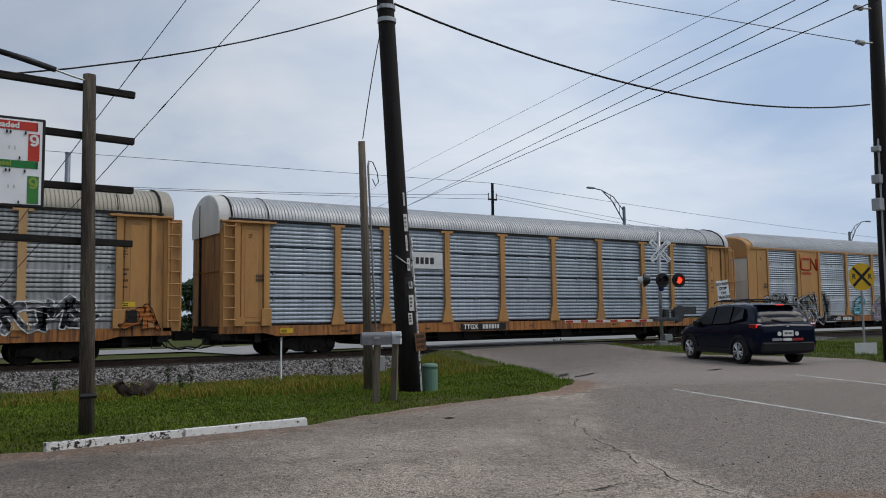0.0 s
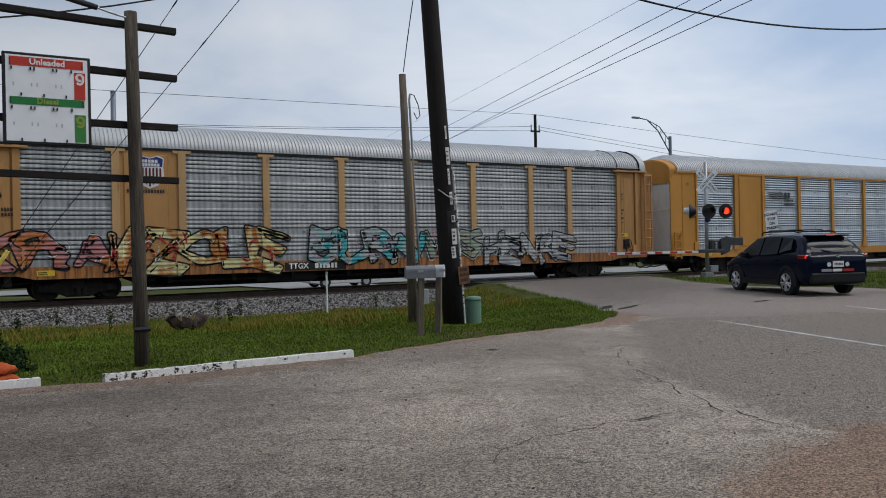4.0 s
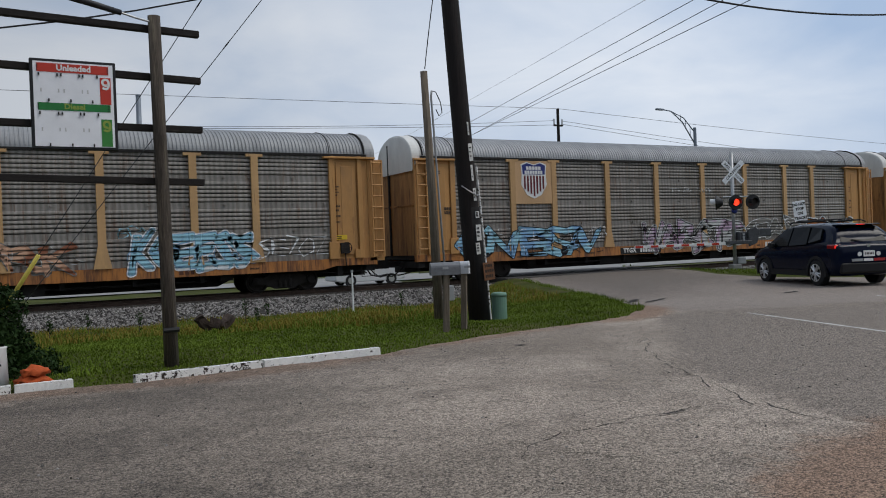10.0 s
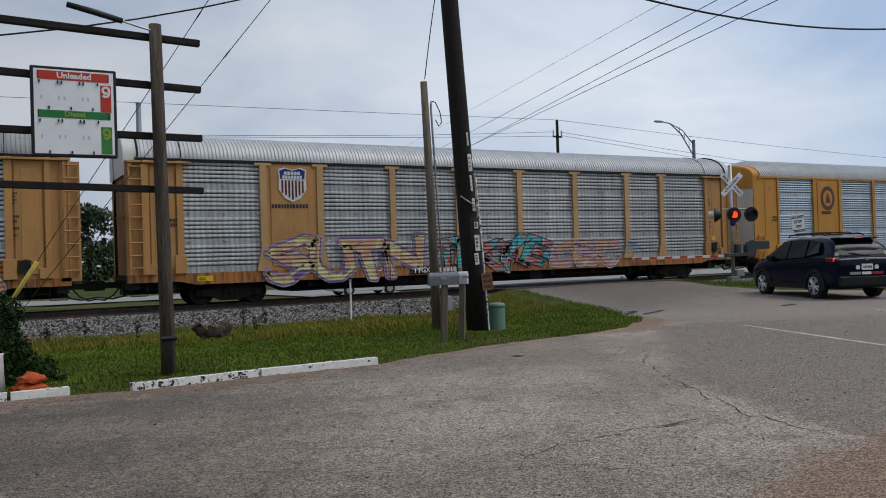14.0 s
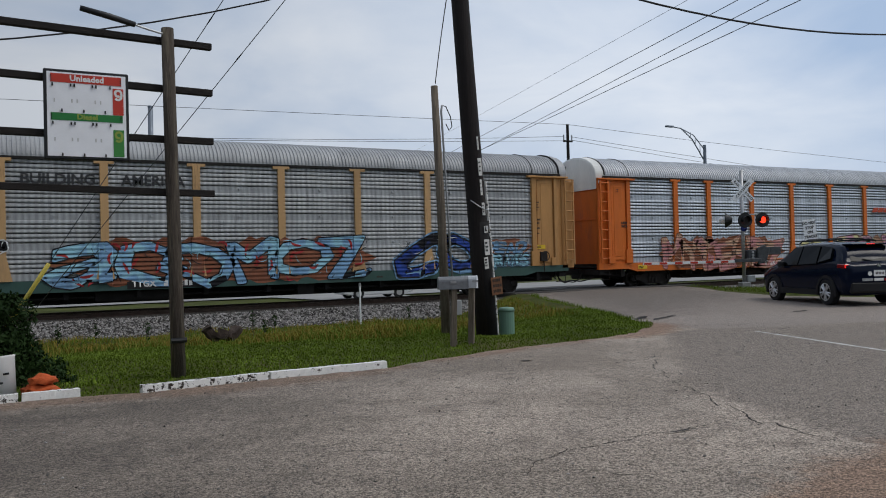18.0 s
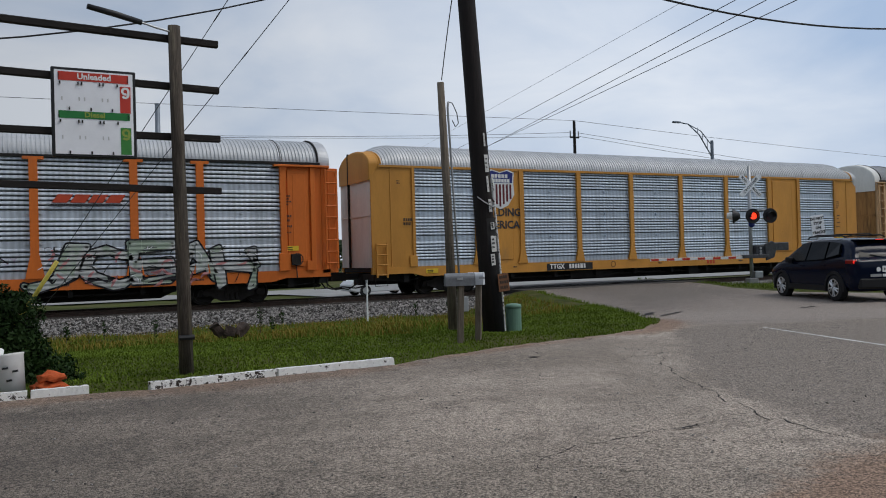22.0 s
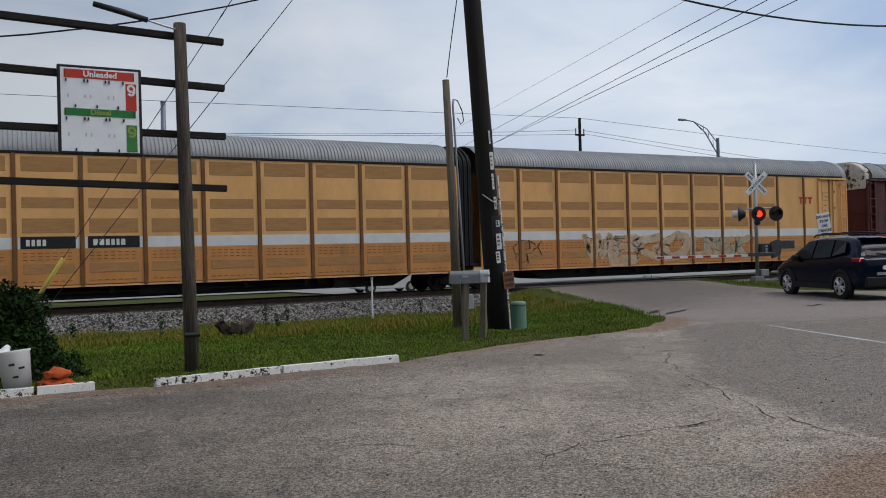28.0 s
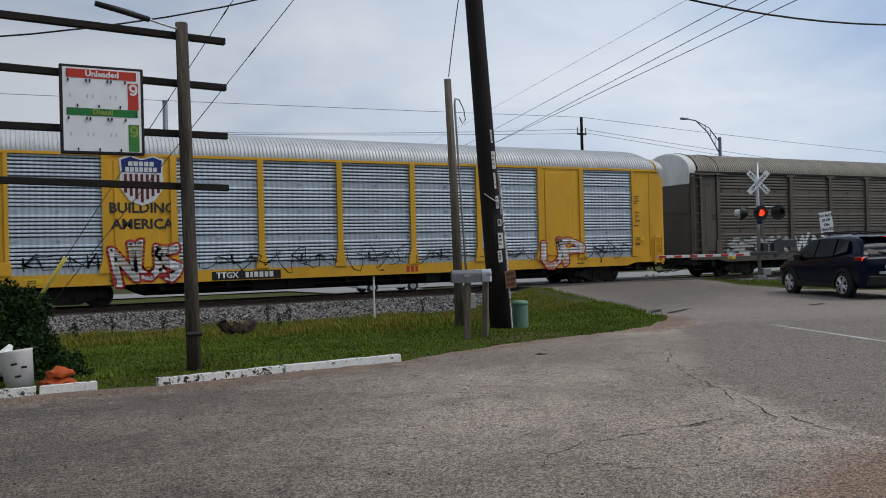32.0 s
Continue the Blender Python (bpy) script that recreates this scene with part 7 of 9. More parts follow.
bm = tube(B(), [(2.0, -0.1, 0.52), (2.2, -0.1, 0.52)], 0.035, 8)
part("strap", bm, M_BLACK, sign)


def wheel_stop(x0, x1, y0, y1, label, mat=M_WHITECHIP):
    bm = box(B(), -0.5, 0.5, -0.075, 0.075, -0.05, 0.088)
    bmesh.ops.subdivide_edges(bm, edges=[e for e in bm.edges if abs(e.verts[0].co.x - e.verts[1].co.x) > 0.5], cuts=14)
    r = random.Random(int(x0 * 10) + 77)
    length = math.hypot(x1 - x0, y1 - y0)
    for v in bm.verts:
        v.co.x *= length
        if v.co.z > 0:
            v.co.y *= 0.72
        v.co += Vector((r.uniform(-0.01, 0.01), r.uniform(-0.004, 0.004), r.uniform(-0.004, 0.002)))
    ob = one(part("wheel_stop", bm, mat), label, "wheel stop", "wheel stops along the forecourt")
    ob.matrix_basis = pose((x0 + x1) / 2, (y0 + y1) / 2, 0.0, 0, 0, math.degrees(math.atan2(y1 - y0, x1 - x0)))


wheel_stop(1.5, 3.08, 10.46, 10.6, "chipped white concrete wheel stop, paint flaking to black")
wheel_stop(3.12, 4.83, 10.62, 10.72, "white painted concrete wheel stop beside the grass", M_WHITESTOP)
wheel_stop(0.22, 0.84, 10.66, 10.68, "short white concrete wheel stop, worn", M_WHITESTOP)
wheel_stop(-1.4, 0.18, 10.66, 10.66, "flaking white concrete wheel stop beside a shrub")

# bucket, jug and cloth
bucket = thing("bucket", pose(0.03, 11.0, 0.02, -7, -6, 0) @ Matrix.Diagonal((1.25, 1.25, 1.22, 1.0)), "white plastic bucket leaning in the shrub", "bucket")
bm = tube(B(), [(0, 0, 0), (0, 0, 0.36), (0, 0, 0.38), (0, 0, 0.385)], [0.12, 0.145, 0.155, 0.15], 20)
part("body", bm, M_WHITE, bucket, smooth=True)
bm = B()
for i, (x, z) in enumerate(((-0.03, 0.12), (0.03, 0.2), (-0.05, 0.24))):
    box(bm, x, x + 0.05, -0.15, -0.142, z, z + 0.02)
part("print", bm, M_PLATE, bucket)
jug = one(part("jug", tube(B(), [(0, 0, 0), (0, 0, 0.22), (0.02, 0, 0.32), (0.03, 0, 0.38)], [0.09, 0.095, 0.05, 0.03], 14), M_WHITE, smooth=True), "white plastic jug lying against the bucket", "jug")
jug.matrix_basis = pose(-0.22, 11.1, 0.22, -20, 25, 10)
cloth = B()
for cx_, cz_, w_, h_ in ((0.0, 0.05, 0.2, 0.075), (0.025, 0.16, 0.16, 0.06)):
    ball = bmesh.ops.create_icosphere(cloth, subdivisions=3, radius=1)["verts"]
    for v in ball:
        n = noise.noise(v.co * 2.6 + Vector((cx_ * 90, 0, 0)))
        fold = 0.012 * math.sin(v.co.x * 9 + v.co.z * 5 + n * 6)
        v.co = Vector((cx_ + v.co.x * w_ * (1 + n * 0.3), v.co.y * 0.14 * (1 + n * 0.2), cz_ + max(v.co.z, -0.7) * h_ * (1 + n * 0.6) + fold))
bag = one(part("orange_sack", cloth, M_ORANGE, smooth=True), "crumpled orange cloth sack lying behind the kerb", "sack")
bag.matrix_basis = pose(0.43, 10.87, 0.03, 0, 0, 8)

# ---- utility pole with its litter of notices ----
pole = thing("utility_pole", pose(8.28, 13.57, 0), "tall dark creosoted timber utility pole, leaning", "utility pole")
TOP = Vector((-0.84, 0, 13.0))
part("shaft", tube(B(), [TOP * u + Vector((0, 0, -0.3 * (1 - u))) for u in np.linspace(0, 1, 8)], [0.2, 0.19, 0.182, 0.172, 0.165, 0.155, 0.148, 0.14], 16), M_CREOSOTE, pole, smooth=True)
part("tar_band", tube(B(), [TOP * 0.002, TOP * 0.1, TOP * 0.17], [0.207, 0.2, 0.192], 16), M_TAR, pole, smooth=True)
part("conduit", tube(B(), [(0.2, -0.08, -0.1), (0.09, -0.11, 1.4), (-0.03, -0.11, 3.0)], 0.024, 8), M_WHITECHIP, pole)
part("cable_wrap", tube(B(), [(-0.36, -0.1, 2.62), (-0.25, -0.22, 2.5), (-0.1, -0.22, 2.42), (-0.02, -0.15, 2.45)], 0.012, 6), M_GREYMETAL, pole, smooth=True)
r = random.Random(11)
for x, z, w, h, m in ((-0.12, 1.42, 0.1, 0.22, M_PAPER), (0.0, 1.72, 0.12, 0.3, M_PAPER), (0.02, 2.06, 0.09, 0.13, M_PAPER), (-0.02, 2.45, 0.07, 0.24, M_PAPER), (-0.06, 2.86, 0.05, 0.3, M_PAPER),
                      (-0.03, 3.25, 0.09, 0.33, M_PAPER), (-0.05, 3.7, 0.04, 0.25, M_PAPER)):
    bm = bevelled(box(B(), -w / 2, w / 2, -0.006, 0, -h / 2, h / 2), 0.002)
    n = part("notice", bm, m, pole)
    n.matrix_basis = pose(-0.0646 * z + 0.03 + x * 0.35, -0.205 + 0.0045 * z, z, 0, -3.7 + 20 * x, 8)
    bm = B()
    for k in range(3):
        bars(bm, -w * 0.35, h * (0.22 - 0.24 * k), 2, w * 0.3, r, -0.011)
    part("print", bm, M_PLATE, n)
n = part("board", bevelled(box(B(), -0.12, 0.12, -0.012, 0.0, -0.17, 0.17), 0.004), M_PLYRED, pole, "weathered brown hand-lettered board")
n.matrix_basis = pose(0.09, -0.235, 0.98, 0, -5, 0)
bm = B()
for k in range(3):
    bars(bm, -0.09, 0.08 - 0.1 * k, 4, 0.055, r, -0.017)
part("print", bm, M_BARDARK, n)
for z in (7.45, 7.2, 9.7, 12.4):
    p = TOP * (z / 13.0)
    part("band", tube(B(), [p + Vector((0, 0, -0.04)), p + Vector((0, 0, 0.04))], 0.185, 14), M_GREYMETAL, pole)
for s in (-1, 1):
    bm = bevelled(box(B(), -1.2, 1.2, -0.05, 0.05, -0.06, 0.06), 0.01)
    ob = part("crossarm", bm, M_WOODGREY, pole)
    ob.matrix_basis = pose(-0.8, s * 0.2, 12.3 if s > 0 else 11.7)


def cable(name, a, b, sag, radius, mat, label, n=18, group="overhead cables"):
    a, b = Vector(a), Vector(b)
    pts = [a.lerp(b, u) - Vector((0, 0, 4 * sag * u * (1 - u))) for u in np.linspace(0, 1, n)]
    return one(part(name, tube(B(), pts, radius, 6), mat, smooth=True), label, "cable", group)


cable("service_cable", (7.95, 13.5, 7.55), (23.7, 12.8, 7.5), 0.76, 0.022, M_WIRE, "thick black twisted service cable sagging between two poles")
cable("service_cable", (7.62, 13.5, 7.47), (-8, 12.2, 4.3), 1.24, 0.013, M_WIRE, "black twisted service cable dropping from a utility pole")
cable("service_cable", (7.6, 13.45, 6.9), (7.8, 14.55, 5.05), -0.1, 0.01, M_WIRE, "thin black cable from utility pole to a short pole")
cable("guy_wire", (-0.2, 20.2, -0.3), (7.47, 13.57, 12.5), 0.0, 0.008, M_WIREGREY, "taut steel guy wire of the utility pole", 4, "guy wires")
cable("guy_wire", (0.0, 20.2, -0.3), (7.62, 13.57, 10.2), 0.0, 0.008, M_WIREGREY, "taut steel guy wire of the utility pole", 4, "guy wires")
for k, (z0, z1, x1) in enumerate(((15.16, 10.89, 20.52), (12.29, 10.07, 20.48), (10.44, 9.61, 20.46), (11.16, 9.05, 20.43))):
    f, nn = Vector((50.0, 110.0, z0)), Vector((x1, 12.8, z1))
    cable("power_line", f, nn + (nn - f) * 0.35, 0.0, 0.014 if k else 0.008, M_WIRE if k else M_WIREGREY, "black power line running over the crossing", 6, "power lines")
for a, b, us in (((-0.2, 20.2, -0.3), (7.47, 13.57, 12.5), (0.52,)), ((0.0, 20.2, -0.3), (7.62, 13.57, 10.2), (0.56, 0.78))):
    for u in us:
        p, q_ = Vector(a).lerp(Vector(b), u), Vector(a).lerp(Vector(b), u + 0.018)
        one(part("guy_insulator", tube(B(), [p, p.lerp(q_, 0.5), q_], [0.009, 0.015, 0.009], 8), M_BLACK), "small dark insulator in a guy wire", "insulator", "guy wire insulators")
guard = one(part("guy_guard", tube(B(), [(0.1, 19.94, 0.2), (0.95, 19.2, 1.62)], 0.045, 10), M_GUARD, smooth=True), "faded yellow plastic guard on a guy wire", "guy guard")

# short service pole with meter box
spole = thing("service_pole", pose(7.89, 14.6, 0), "short grey timber pole with conduit and meter", "pole")
part("shaft", tube(B(), [(0.06, 0, -0.4), (0, 0, 2.5), (-0.09, 0, 5.01)], [0.1, 0.085, 0.07], 12), M_WOODPALE, spole, smooth=True)
part("conduit", tube(B(), [(0.2, -0.08, 0.6), (0.12, -0.06, 2.5), (0.03, -0.05, 4.5), (0.05, -0.05, 4.62)], 0.022, 8), M_GREYPAINT, spole, smooth=True)
part("wire_loop", tube(B(), [(0.05, -0.05, 4.62), (0.14, -0.05, 4.6), (0.24, -0.05, 4.4), (0.27, -0.05, 4.2), (0.2, -0.05, 4.12), (0.13, -0.05, 4.25)], 0.01, 6), M_WIRE, spole, smooth=True)
part("meter_box", bevelled(box(B(), 0.22, 0.36, -0.12, 0.0, 0.38, 0.68), 0.01), M_GREYPAINT, spole)


def mailbox(x, y, w, z, mat, label, turn, post_x):
    mb = thing("mailbox", pose(x, y, 0, 0, 0, turn), label, "mailbox", "roadside mailboxes")
    out = [(-0.085, 0)] + [(-0.085 * math.cos(a), 0.13 + 0.085 * math.sin(a)) for a in np.linspace(0, math.pi, 9)] + [(0.085, 0)]
    bm = prism(B(), out, -w, 0.0)
    part("box", bm, mat, mb).matrix_basis = pose(0, 0, z, 0, 0, 90)
    bm = prism(B(), [(a * 1.04, b * 1.03) for a, b in out], -w - 0.012, -w)
    part("door", bm, mat, mb).matrix_basis = pose(0, 0, z - 0.002, 0, 0, 90)
    part("post", bevelled(box(B(), -0.05, 0.05, -0.05, 0.05, -0.3, z), 0.008), M_WOODPALE, mb).matrix_basis = pose(post_x, 0, 0, 0, 2, 0)
    part("flag", box(B(), 0.2, 0.3, -0.095, -0.09, z + 0.1, z + 0.14), M_GREYMETAL, mb)
    return mb


M_BOXGREY = material("dull_grey_sheet_metal", (0.19, 0.2, 0.215), 0.55, metal=0.3, vary=0.2, scale=6, bump=0.1)
M_BOXPALE = material("pale_grey_sheet_metal", (0.56, 0.58, 0.61), 0.5, vary=0.15, scale=6, bump=0.1)
mailbox(6.55, 12.3, 0.5, 1.0, M_BOXGREY, "dented grey metal mailbox on a timber post", -18, 0.24)
mailbox(7.1, 12.45, 0.26, 1.0, M_BOXPALE, "small pale grey metal mailbox on a timber post", -40, 0.14)

cab = thing("telecom_pedestal", pose(8.76, 13.62, 0), "pale green plastic telecom pedestal in the grass", "pedestal")
part("body", tube(B(), [(0, 0, -0.1), (0, 0, 0.46)], [0.15, 0.15], 20), M_CABINET, cab, smooth=False)
part("cap", tube(B(), [(0, 0, 0.46), (0, 0, 0.5), (0, 0, 0.535), (0, 0, 0.545)], [0.158, 0.158, 0.14, 0.08], 20), M_CABINET, cab, "slightly domed green cap", smooth=True)

marker = thing("marker_post", pose(10.0, 24.0, -0.4), "thin white marker post in the tall grass", "marker post")
part("stake", tube(B(), [(0, 0, -0.1), (0, 0, 1.15)], 0.03, 8), M_WHITE, marker)
part("cap", tube(B(), [(0, 0, 1.15), (0, 0, 1.24)], 0.04, 8), M_GREYPAINT, marker)

for i, (x, y, ry, l) in enumerate(((4.2, 18.7, 52, 0.45), (4.7, 18.8, -30, 0.5), (4.42, 18.6, 14, 0.45))):
    bm = box(B(), -l / 2, l / 2, -0.1, 0.1, -0.08, 0.08)
    bmesh.ops.subdivide_edges(bm, edges=list(bm.edges), cuts=3, use_grid_fill=True)
    for v in bm.verts:
        v.co += Vector((noise.noise(v.co * 6), noise.noise(v.co * 7 + Vector((3, 1, 0))), noise.noise(v.co * 6 + Vector((0, 5, 2))))) * 0.07
    ob = one(part("rotten_tie", bm, M_RUSTWOOD), "rotten dark railway tie end in the grass", "tie piece", "discarded tie pieces")
    ob.matrix_basis = pose(x, y, float(ground_height(x, y)) + 0.19, 8 * i, ry, 35 * i)

# ---- crossing signal ----
M_LENSRED = material("lit_red_lens", (1.0, 0.045, 0.015), 0.3, vary=0.02, bump=0, emit=1.6)
M_LENSDARK = material("dark_red_lens", (0.012, 0.004, 0.004), 0.4, vary=0.1, bump=0)
M_MACHINE = material("grimy_machine_paint", (0.075, 0.078, 0.085), 0.6, metal=0.2, vary=0.3, scale=8, bump=0.2)
SIG = pose(27.45, 24.3, 0.16, 0, 0, -21.1)
sig = thing("crossing_signal", SIG, "grey railway crossing signal with crossbuck and red lamps", "crossing signal")
part("foundation", bevelled(box(B(), -0.2, 0.2, -0.2, 0.2, -0.3, 0.1), 0.03), M_CONC, sig)
part("mast", tube(B(), [(0, 0, 0), (0, 0, 4.78)], 0.075, 14), M_GREYMETAL, sig, smooth=True)
part("base_cabinet", bevelled(box(B(), 0.1, 0.45, -0.12, 0.25, 0.1, 0.38), 0.02), M_GREYMETAL, sig)
for turn, text in ((45, "RAIL ROAD"), (-45, "CROSSING")):
    bl = part("crossbuck_blade", bevelled(box(B(), -0.61, 0.61, -0.012, 0.0, -0.115, 0.115), 0.01), M_SIGNWHITE, sig)
    bl.matrix_basis = pose(0, -0.1 - (0.014 if turn < 0 else 0), 3.95, 0, turn, 0)
    if turn < 0:
        words(bl, text, 0.15, 0, -0.016, 0, M_BLACK, offset=0.004, spacing=1.25)
    else:
        words(bl, "RAIL", 0.15, -0.36, -0.016, 0, M_BLACK, offset=0.004, spacing=1.1)
        words(bl, "ROAD", 0.15, 0.36, -0.016, 0, M_BLACK, offset=0.004, spacing=1.1)
part("lamp_bar", tube(B(), [(-0.45, -0.05, 2.92), (0.85, -0.05, 2.92)], 0.03, 8), M_GREYMETAL, sig)
LENSES = []
for x in (0.0, 0.76):
    head = part("lamp_head", tube(B(), [(0, -0.13, 0), (0, -0.1, 0), (0, 0.1, 0), (0, 0.16, 0)], [0.31, 0.31, 0.16, 0.1], 24), M_BLACK, sig)
    head.matrix_basis = pose(x, -0.12, 2.68)
    bm = B()
    n = 18
    for a, b in zip(range(n), range(1, n + 1)):
        fa, fb = [math.radians(-20 + 220 * k / n) for k in (a, b)]
        q = [bm.verts.new((0.165 * math.cos(f), y, 0.165 * math.sin(f))) for f, y in ((fa, -0.13), (fb, -0.13), (fb, -0.33), (fa, -0.33))]
        bm.faces.new(q)
    part("hood", bm, M_BLACK, head)
    # the lens turns its lit face and its dark face by turns
    lens = part("lens", tube(B(), [(0, -0.008, 0), (0, 0.0, 0)], [0.14, 0.14], 24), M_LENSRED, sig)
    lens.location = (x, -0.28, 2.68)
    part("dark_face", tube(B(), [(0, 0.0005, 0), (0, 0.0085, 0)], [0.163, 0.163], 24), M_LENSDARK, lens)
    LENSES.append((lens, x))
head = part("lamp_head", tube(B(), [(0, -0.13, 0), (0, -0.1, 0), (0, 0.1, 0), (0, 0.16, 0)], [0.31, 0.31, 0.16, 0.1], 24), M_BLACK, sig)
head.matrix_basis = pose(-0.62, 0.0, 2.7, 0, 0, -118)
part("hood", tube(B(), [(0, -0.36, 0.03), (0, -0.12, 0)], [0.12, 0.17], 16, cap=False), M_WHITE, head)
part("bell", tube(B(), [(0, -0.12, 2.35), (0, -0.16, 2.35), (0, -0.2, 2.35)], [0.14, 0.12, 0.05], 14), M_BLUE, sig)
mech = part("gate_mechanism", bevelled(box(B(), 0.1, 0.62, -0.22, 0.2, 1.0, 1.45), 0.03), M_MACHINE, sig)
part("counterweight", bevelled(prism(B(), [(0.5, 0.82), (0.85, 0.95), (1.0, 1.5), (0.75, 1.62), (0.45, 1.5)], -0.34, -0.24), 0.012), M_MACHINE, mech)
part("counterweight", bevelled(box(B(), 0.9, 1.5, -0.32, -0.14, 1.22, 1.56), 0.02), M_MACHINE, mech)
part("arm_bracket", bevelled(box(B(), -0.55, 0.6, -0.36, -0.24, 0.93, 1.08), 0.015), M_MACHINE, mech)
for z in (1.12, 1.22, 1.34):
    part("bolt", tube(B(), [(0.3, -0.26, z), (0.3, -0.2, z)], 0.05, 10), M_GREYMETAL, mech)
arm = part("gate_arm", bevelled(box(B(), -4.5, -0.5, -0.33, -0.29, 0.92, 1.03), 0.005), M_WHITE, sig)
bm_band = shared("arm_band", lambda: box(B(), -0.16, 0.16, -0.336, -0.284, 0.93, 1.02))
for i in range(6):
    part_of("red_band", bm_band, M_SIGNRED, arm, place=pose(-4.3 + i * 0.66, 0, 0))

stop_sign = thing("track_warning_sign", pose(24.2, 18.6, 0, 0, 0, -20), "white warning sign with black letters on a thin post", "traffic sign")
part("post", tube(B(), [(0, 0, -0.3), (0, 0, 2.5)], 0.03, 8), M_GREYMETAL, stop_sign)
plate = part("plate", bevelled(box(B(), -0.235, 0.235, -0.045, -0.035, -0.35, 0.35), 0.004), M_SIGNWHITE, stop_sign)
plate.matrix_basis = pose(0, 0, 2.21, 0, -7, 0)
for i, text in enumerate(("DO NOT", "STOP", "ON", "TRACKS")):
    words(plate, text, 0.125, 0, -0.05, 0.23 - 0.155 * i, M_BLACK, offset=0.006)

rxr = thing("railroad_warning_sign", pose(26.85, 15.1, 0, 0, 0, -28), "round yellow railroad warning sign with black cross", "traffic sign")
part("post", tube(B(), [(0, 0, -0.3), (0, 0, 3.0)], 0.035, 8), M_GREYPAINT, rxr)
disc = part("plate", tube(B(), [(0, -0.05, 2.58), (0, -0.04, 2.58)], [0.455, 0.455], 36), M_SIGNYELLOW, rxr)
for turn in (45, -45):
    part("cross_stroke", box(B(), -0.43, 0.43, -0.056, -0.051 + 0.0005 * (turn > 0), -0.045, 0.045), M_BLACK, disc).matrix_basis = pose(0, -0.001 * (turn > 0), 2.58, 0, turn, 0)
for x in (-0.28, 0.28):
    words(disc, "R", 0.24, x, -0.056, 2.58, M_BLACK, offset=0.006)
part("white_board", box(B(), -0.38, 0.38, -0.09, -0.06, -0.02, 0.4), M_WHITE, rxr)

# second utility pole, over the road
rp = thing("utility_pole", pose(24.25, 12.8, 0), "dark timber utility pole with boxes and brackets", "utility pole")
part("shaft", tube(B(), [(-0.03, 0, -0.3), (-0.05, 0, 4), (0.0, 0, 8), (0.1, 0, 13)], [0.24, 0.22, 0.2, 0.17], 16), M_CREOSOTE, rp, smooth=True)
for z, w in ((4.55, 0.22), (5.3, 0.16), (6.2, 0.1)):
    part("equipment_box", bevelled(box(B(), -0.3 - w, -0.24, -0.12, 0.12, z - w * 0.8, z + w * 0.8), 0.015), M_GREYPAINT, rp)
for z in (9.3, 10.35):
    b = part("insulator", tube(B(), [(-1.05, 0, z), (-0.72, 0, z + 0.02)], [0.07, 0.08], 10), M_GREYPAINT, rp)
    part("bracket", tube(B(), [(-0.72, 0, z + 0.02), (-0.2, 0, z + 0.12)], 0.03, 6), M_GREYMETAL, b)
part("riser", tube(B(), [(-0.28, -0.05, 0.2), (-0.28, -0.05, 6.5)], 0.03, 8), M_GREYPAINT, rp)
cable("pole_wire", (23.2, 12.8, 9.3), (5.0, 30, 16.0), 0.1, 0.012, M_WIREGREY, "thin grey wire from a pole bracket", 6)

# ---- beyond the track ----
M_LAMPGREY = material("lamp_post_grey", (0.2, 0.23, 0.27), 0.5, metal=0.4, vary=0.1, bump=0)


def street_lamp(x, y, top, arm, label):
    s = thing("street_lamp", pose(x, y, -0.2), label, "street lamp", "street lamps behind the railway")
    part("pole", tube(B(), [(0, 0, 0), (0, 0, top - 1.5)], [0.2, 0.16], 12), M_LAMPGREY, s)
    bm = tube(B(), [(0, 0, top - 3.2), (arm * 0.4, 0, top - 1.0), (arm * 0.75, 0, top), (arm, 0, top + 0.1)], 0.06, 8)
    tube(bm, [(0, 0, top - 2.0), (arm * 0.35, 0, top - 0.6), (arm * 0.75, 0, top)], 0.05, 8)
    for u in (0.15, 0.3, 0.45):
        tube(bm, [(arm * u, 0, top - 3.2 + 5.4 * u * 0.95), (arm * u, 0, top - 2.0 + 3.8 * u)], 0.03, 6)
    part("arm", bm, M_LAMPGREY, s, smooth=True)
    part("lantern", bevelled(box(B(), min(arm, arm * 1.22), max(arm, arm * 1.22), -0.15, 0.15, top + 0.02, top + 0.2), 0.04), M_LAMPGREY, s)


street_lamp(62.7, 60, 14.1, -4.2, "tall grey street lamp with a truss arm")
street_lamp(104.5, 60, 13.4, 4.2, "tall grey street lamp behind the railway")
steel = thing("steel_pole", pose(9.5, 60, -0.2), "plain grey steel pole behind the railway", "pole")
part("shaft", tube(B(), [(0, 0, 0), (0.06, 0, 12.85)], [0.24, 0.17], 12), M_LAMPGREY, steel, smooth=True)
part("cap", tube(B(), [(0.06, 0, 12.85), (0.06, 0, 12.95)], 0.19, 12), M_LAMPGREY, steel)
part("signal_box", bevelled(box(B(), 0.35, 0.8, -0.2, 0.2, 8.3, 9.2), 0.05), M_LAMPGREY, steel)
bp = thing("power_pole", pose(45.65, 60, -0.2), "distant dark power pole with a short crossarm", "utility pole")
part("shaft", tube(B(), [(0, 0, 0), (0, 0, 13.7)], [0.2, 0.13], 10), M_CREOSOTE, bp)
part("crossarm", box(B(), -0.5, 0.5, -0.06, 0.06, 12.1, 12.25), M_CREOSOTE, bp)
for x in (-0.45, 0.45):
    part("insulator", tube(B(), [(x, 0, 12.2), (x, 0, 12.75)], 0.06, 8), M_GREYPAINT, bp)
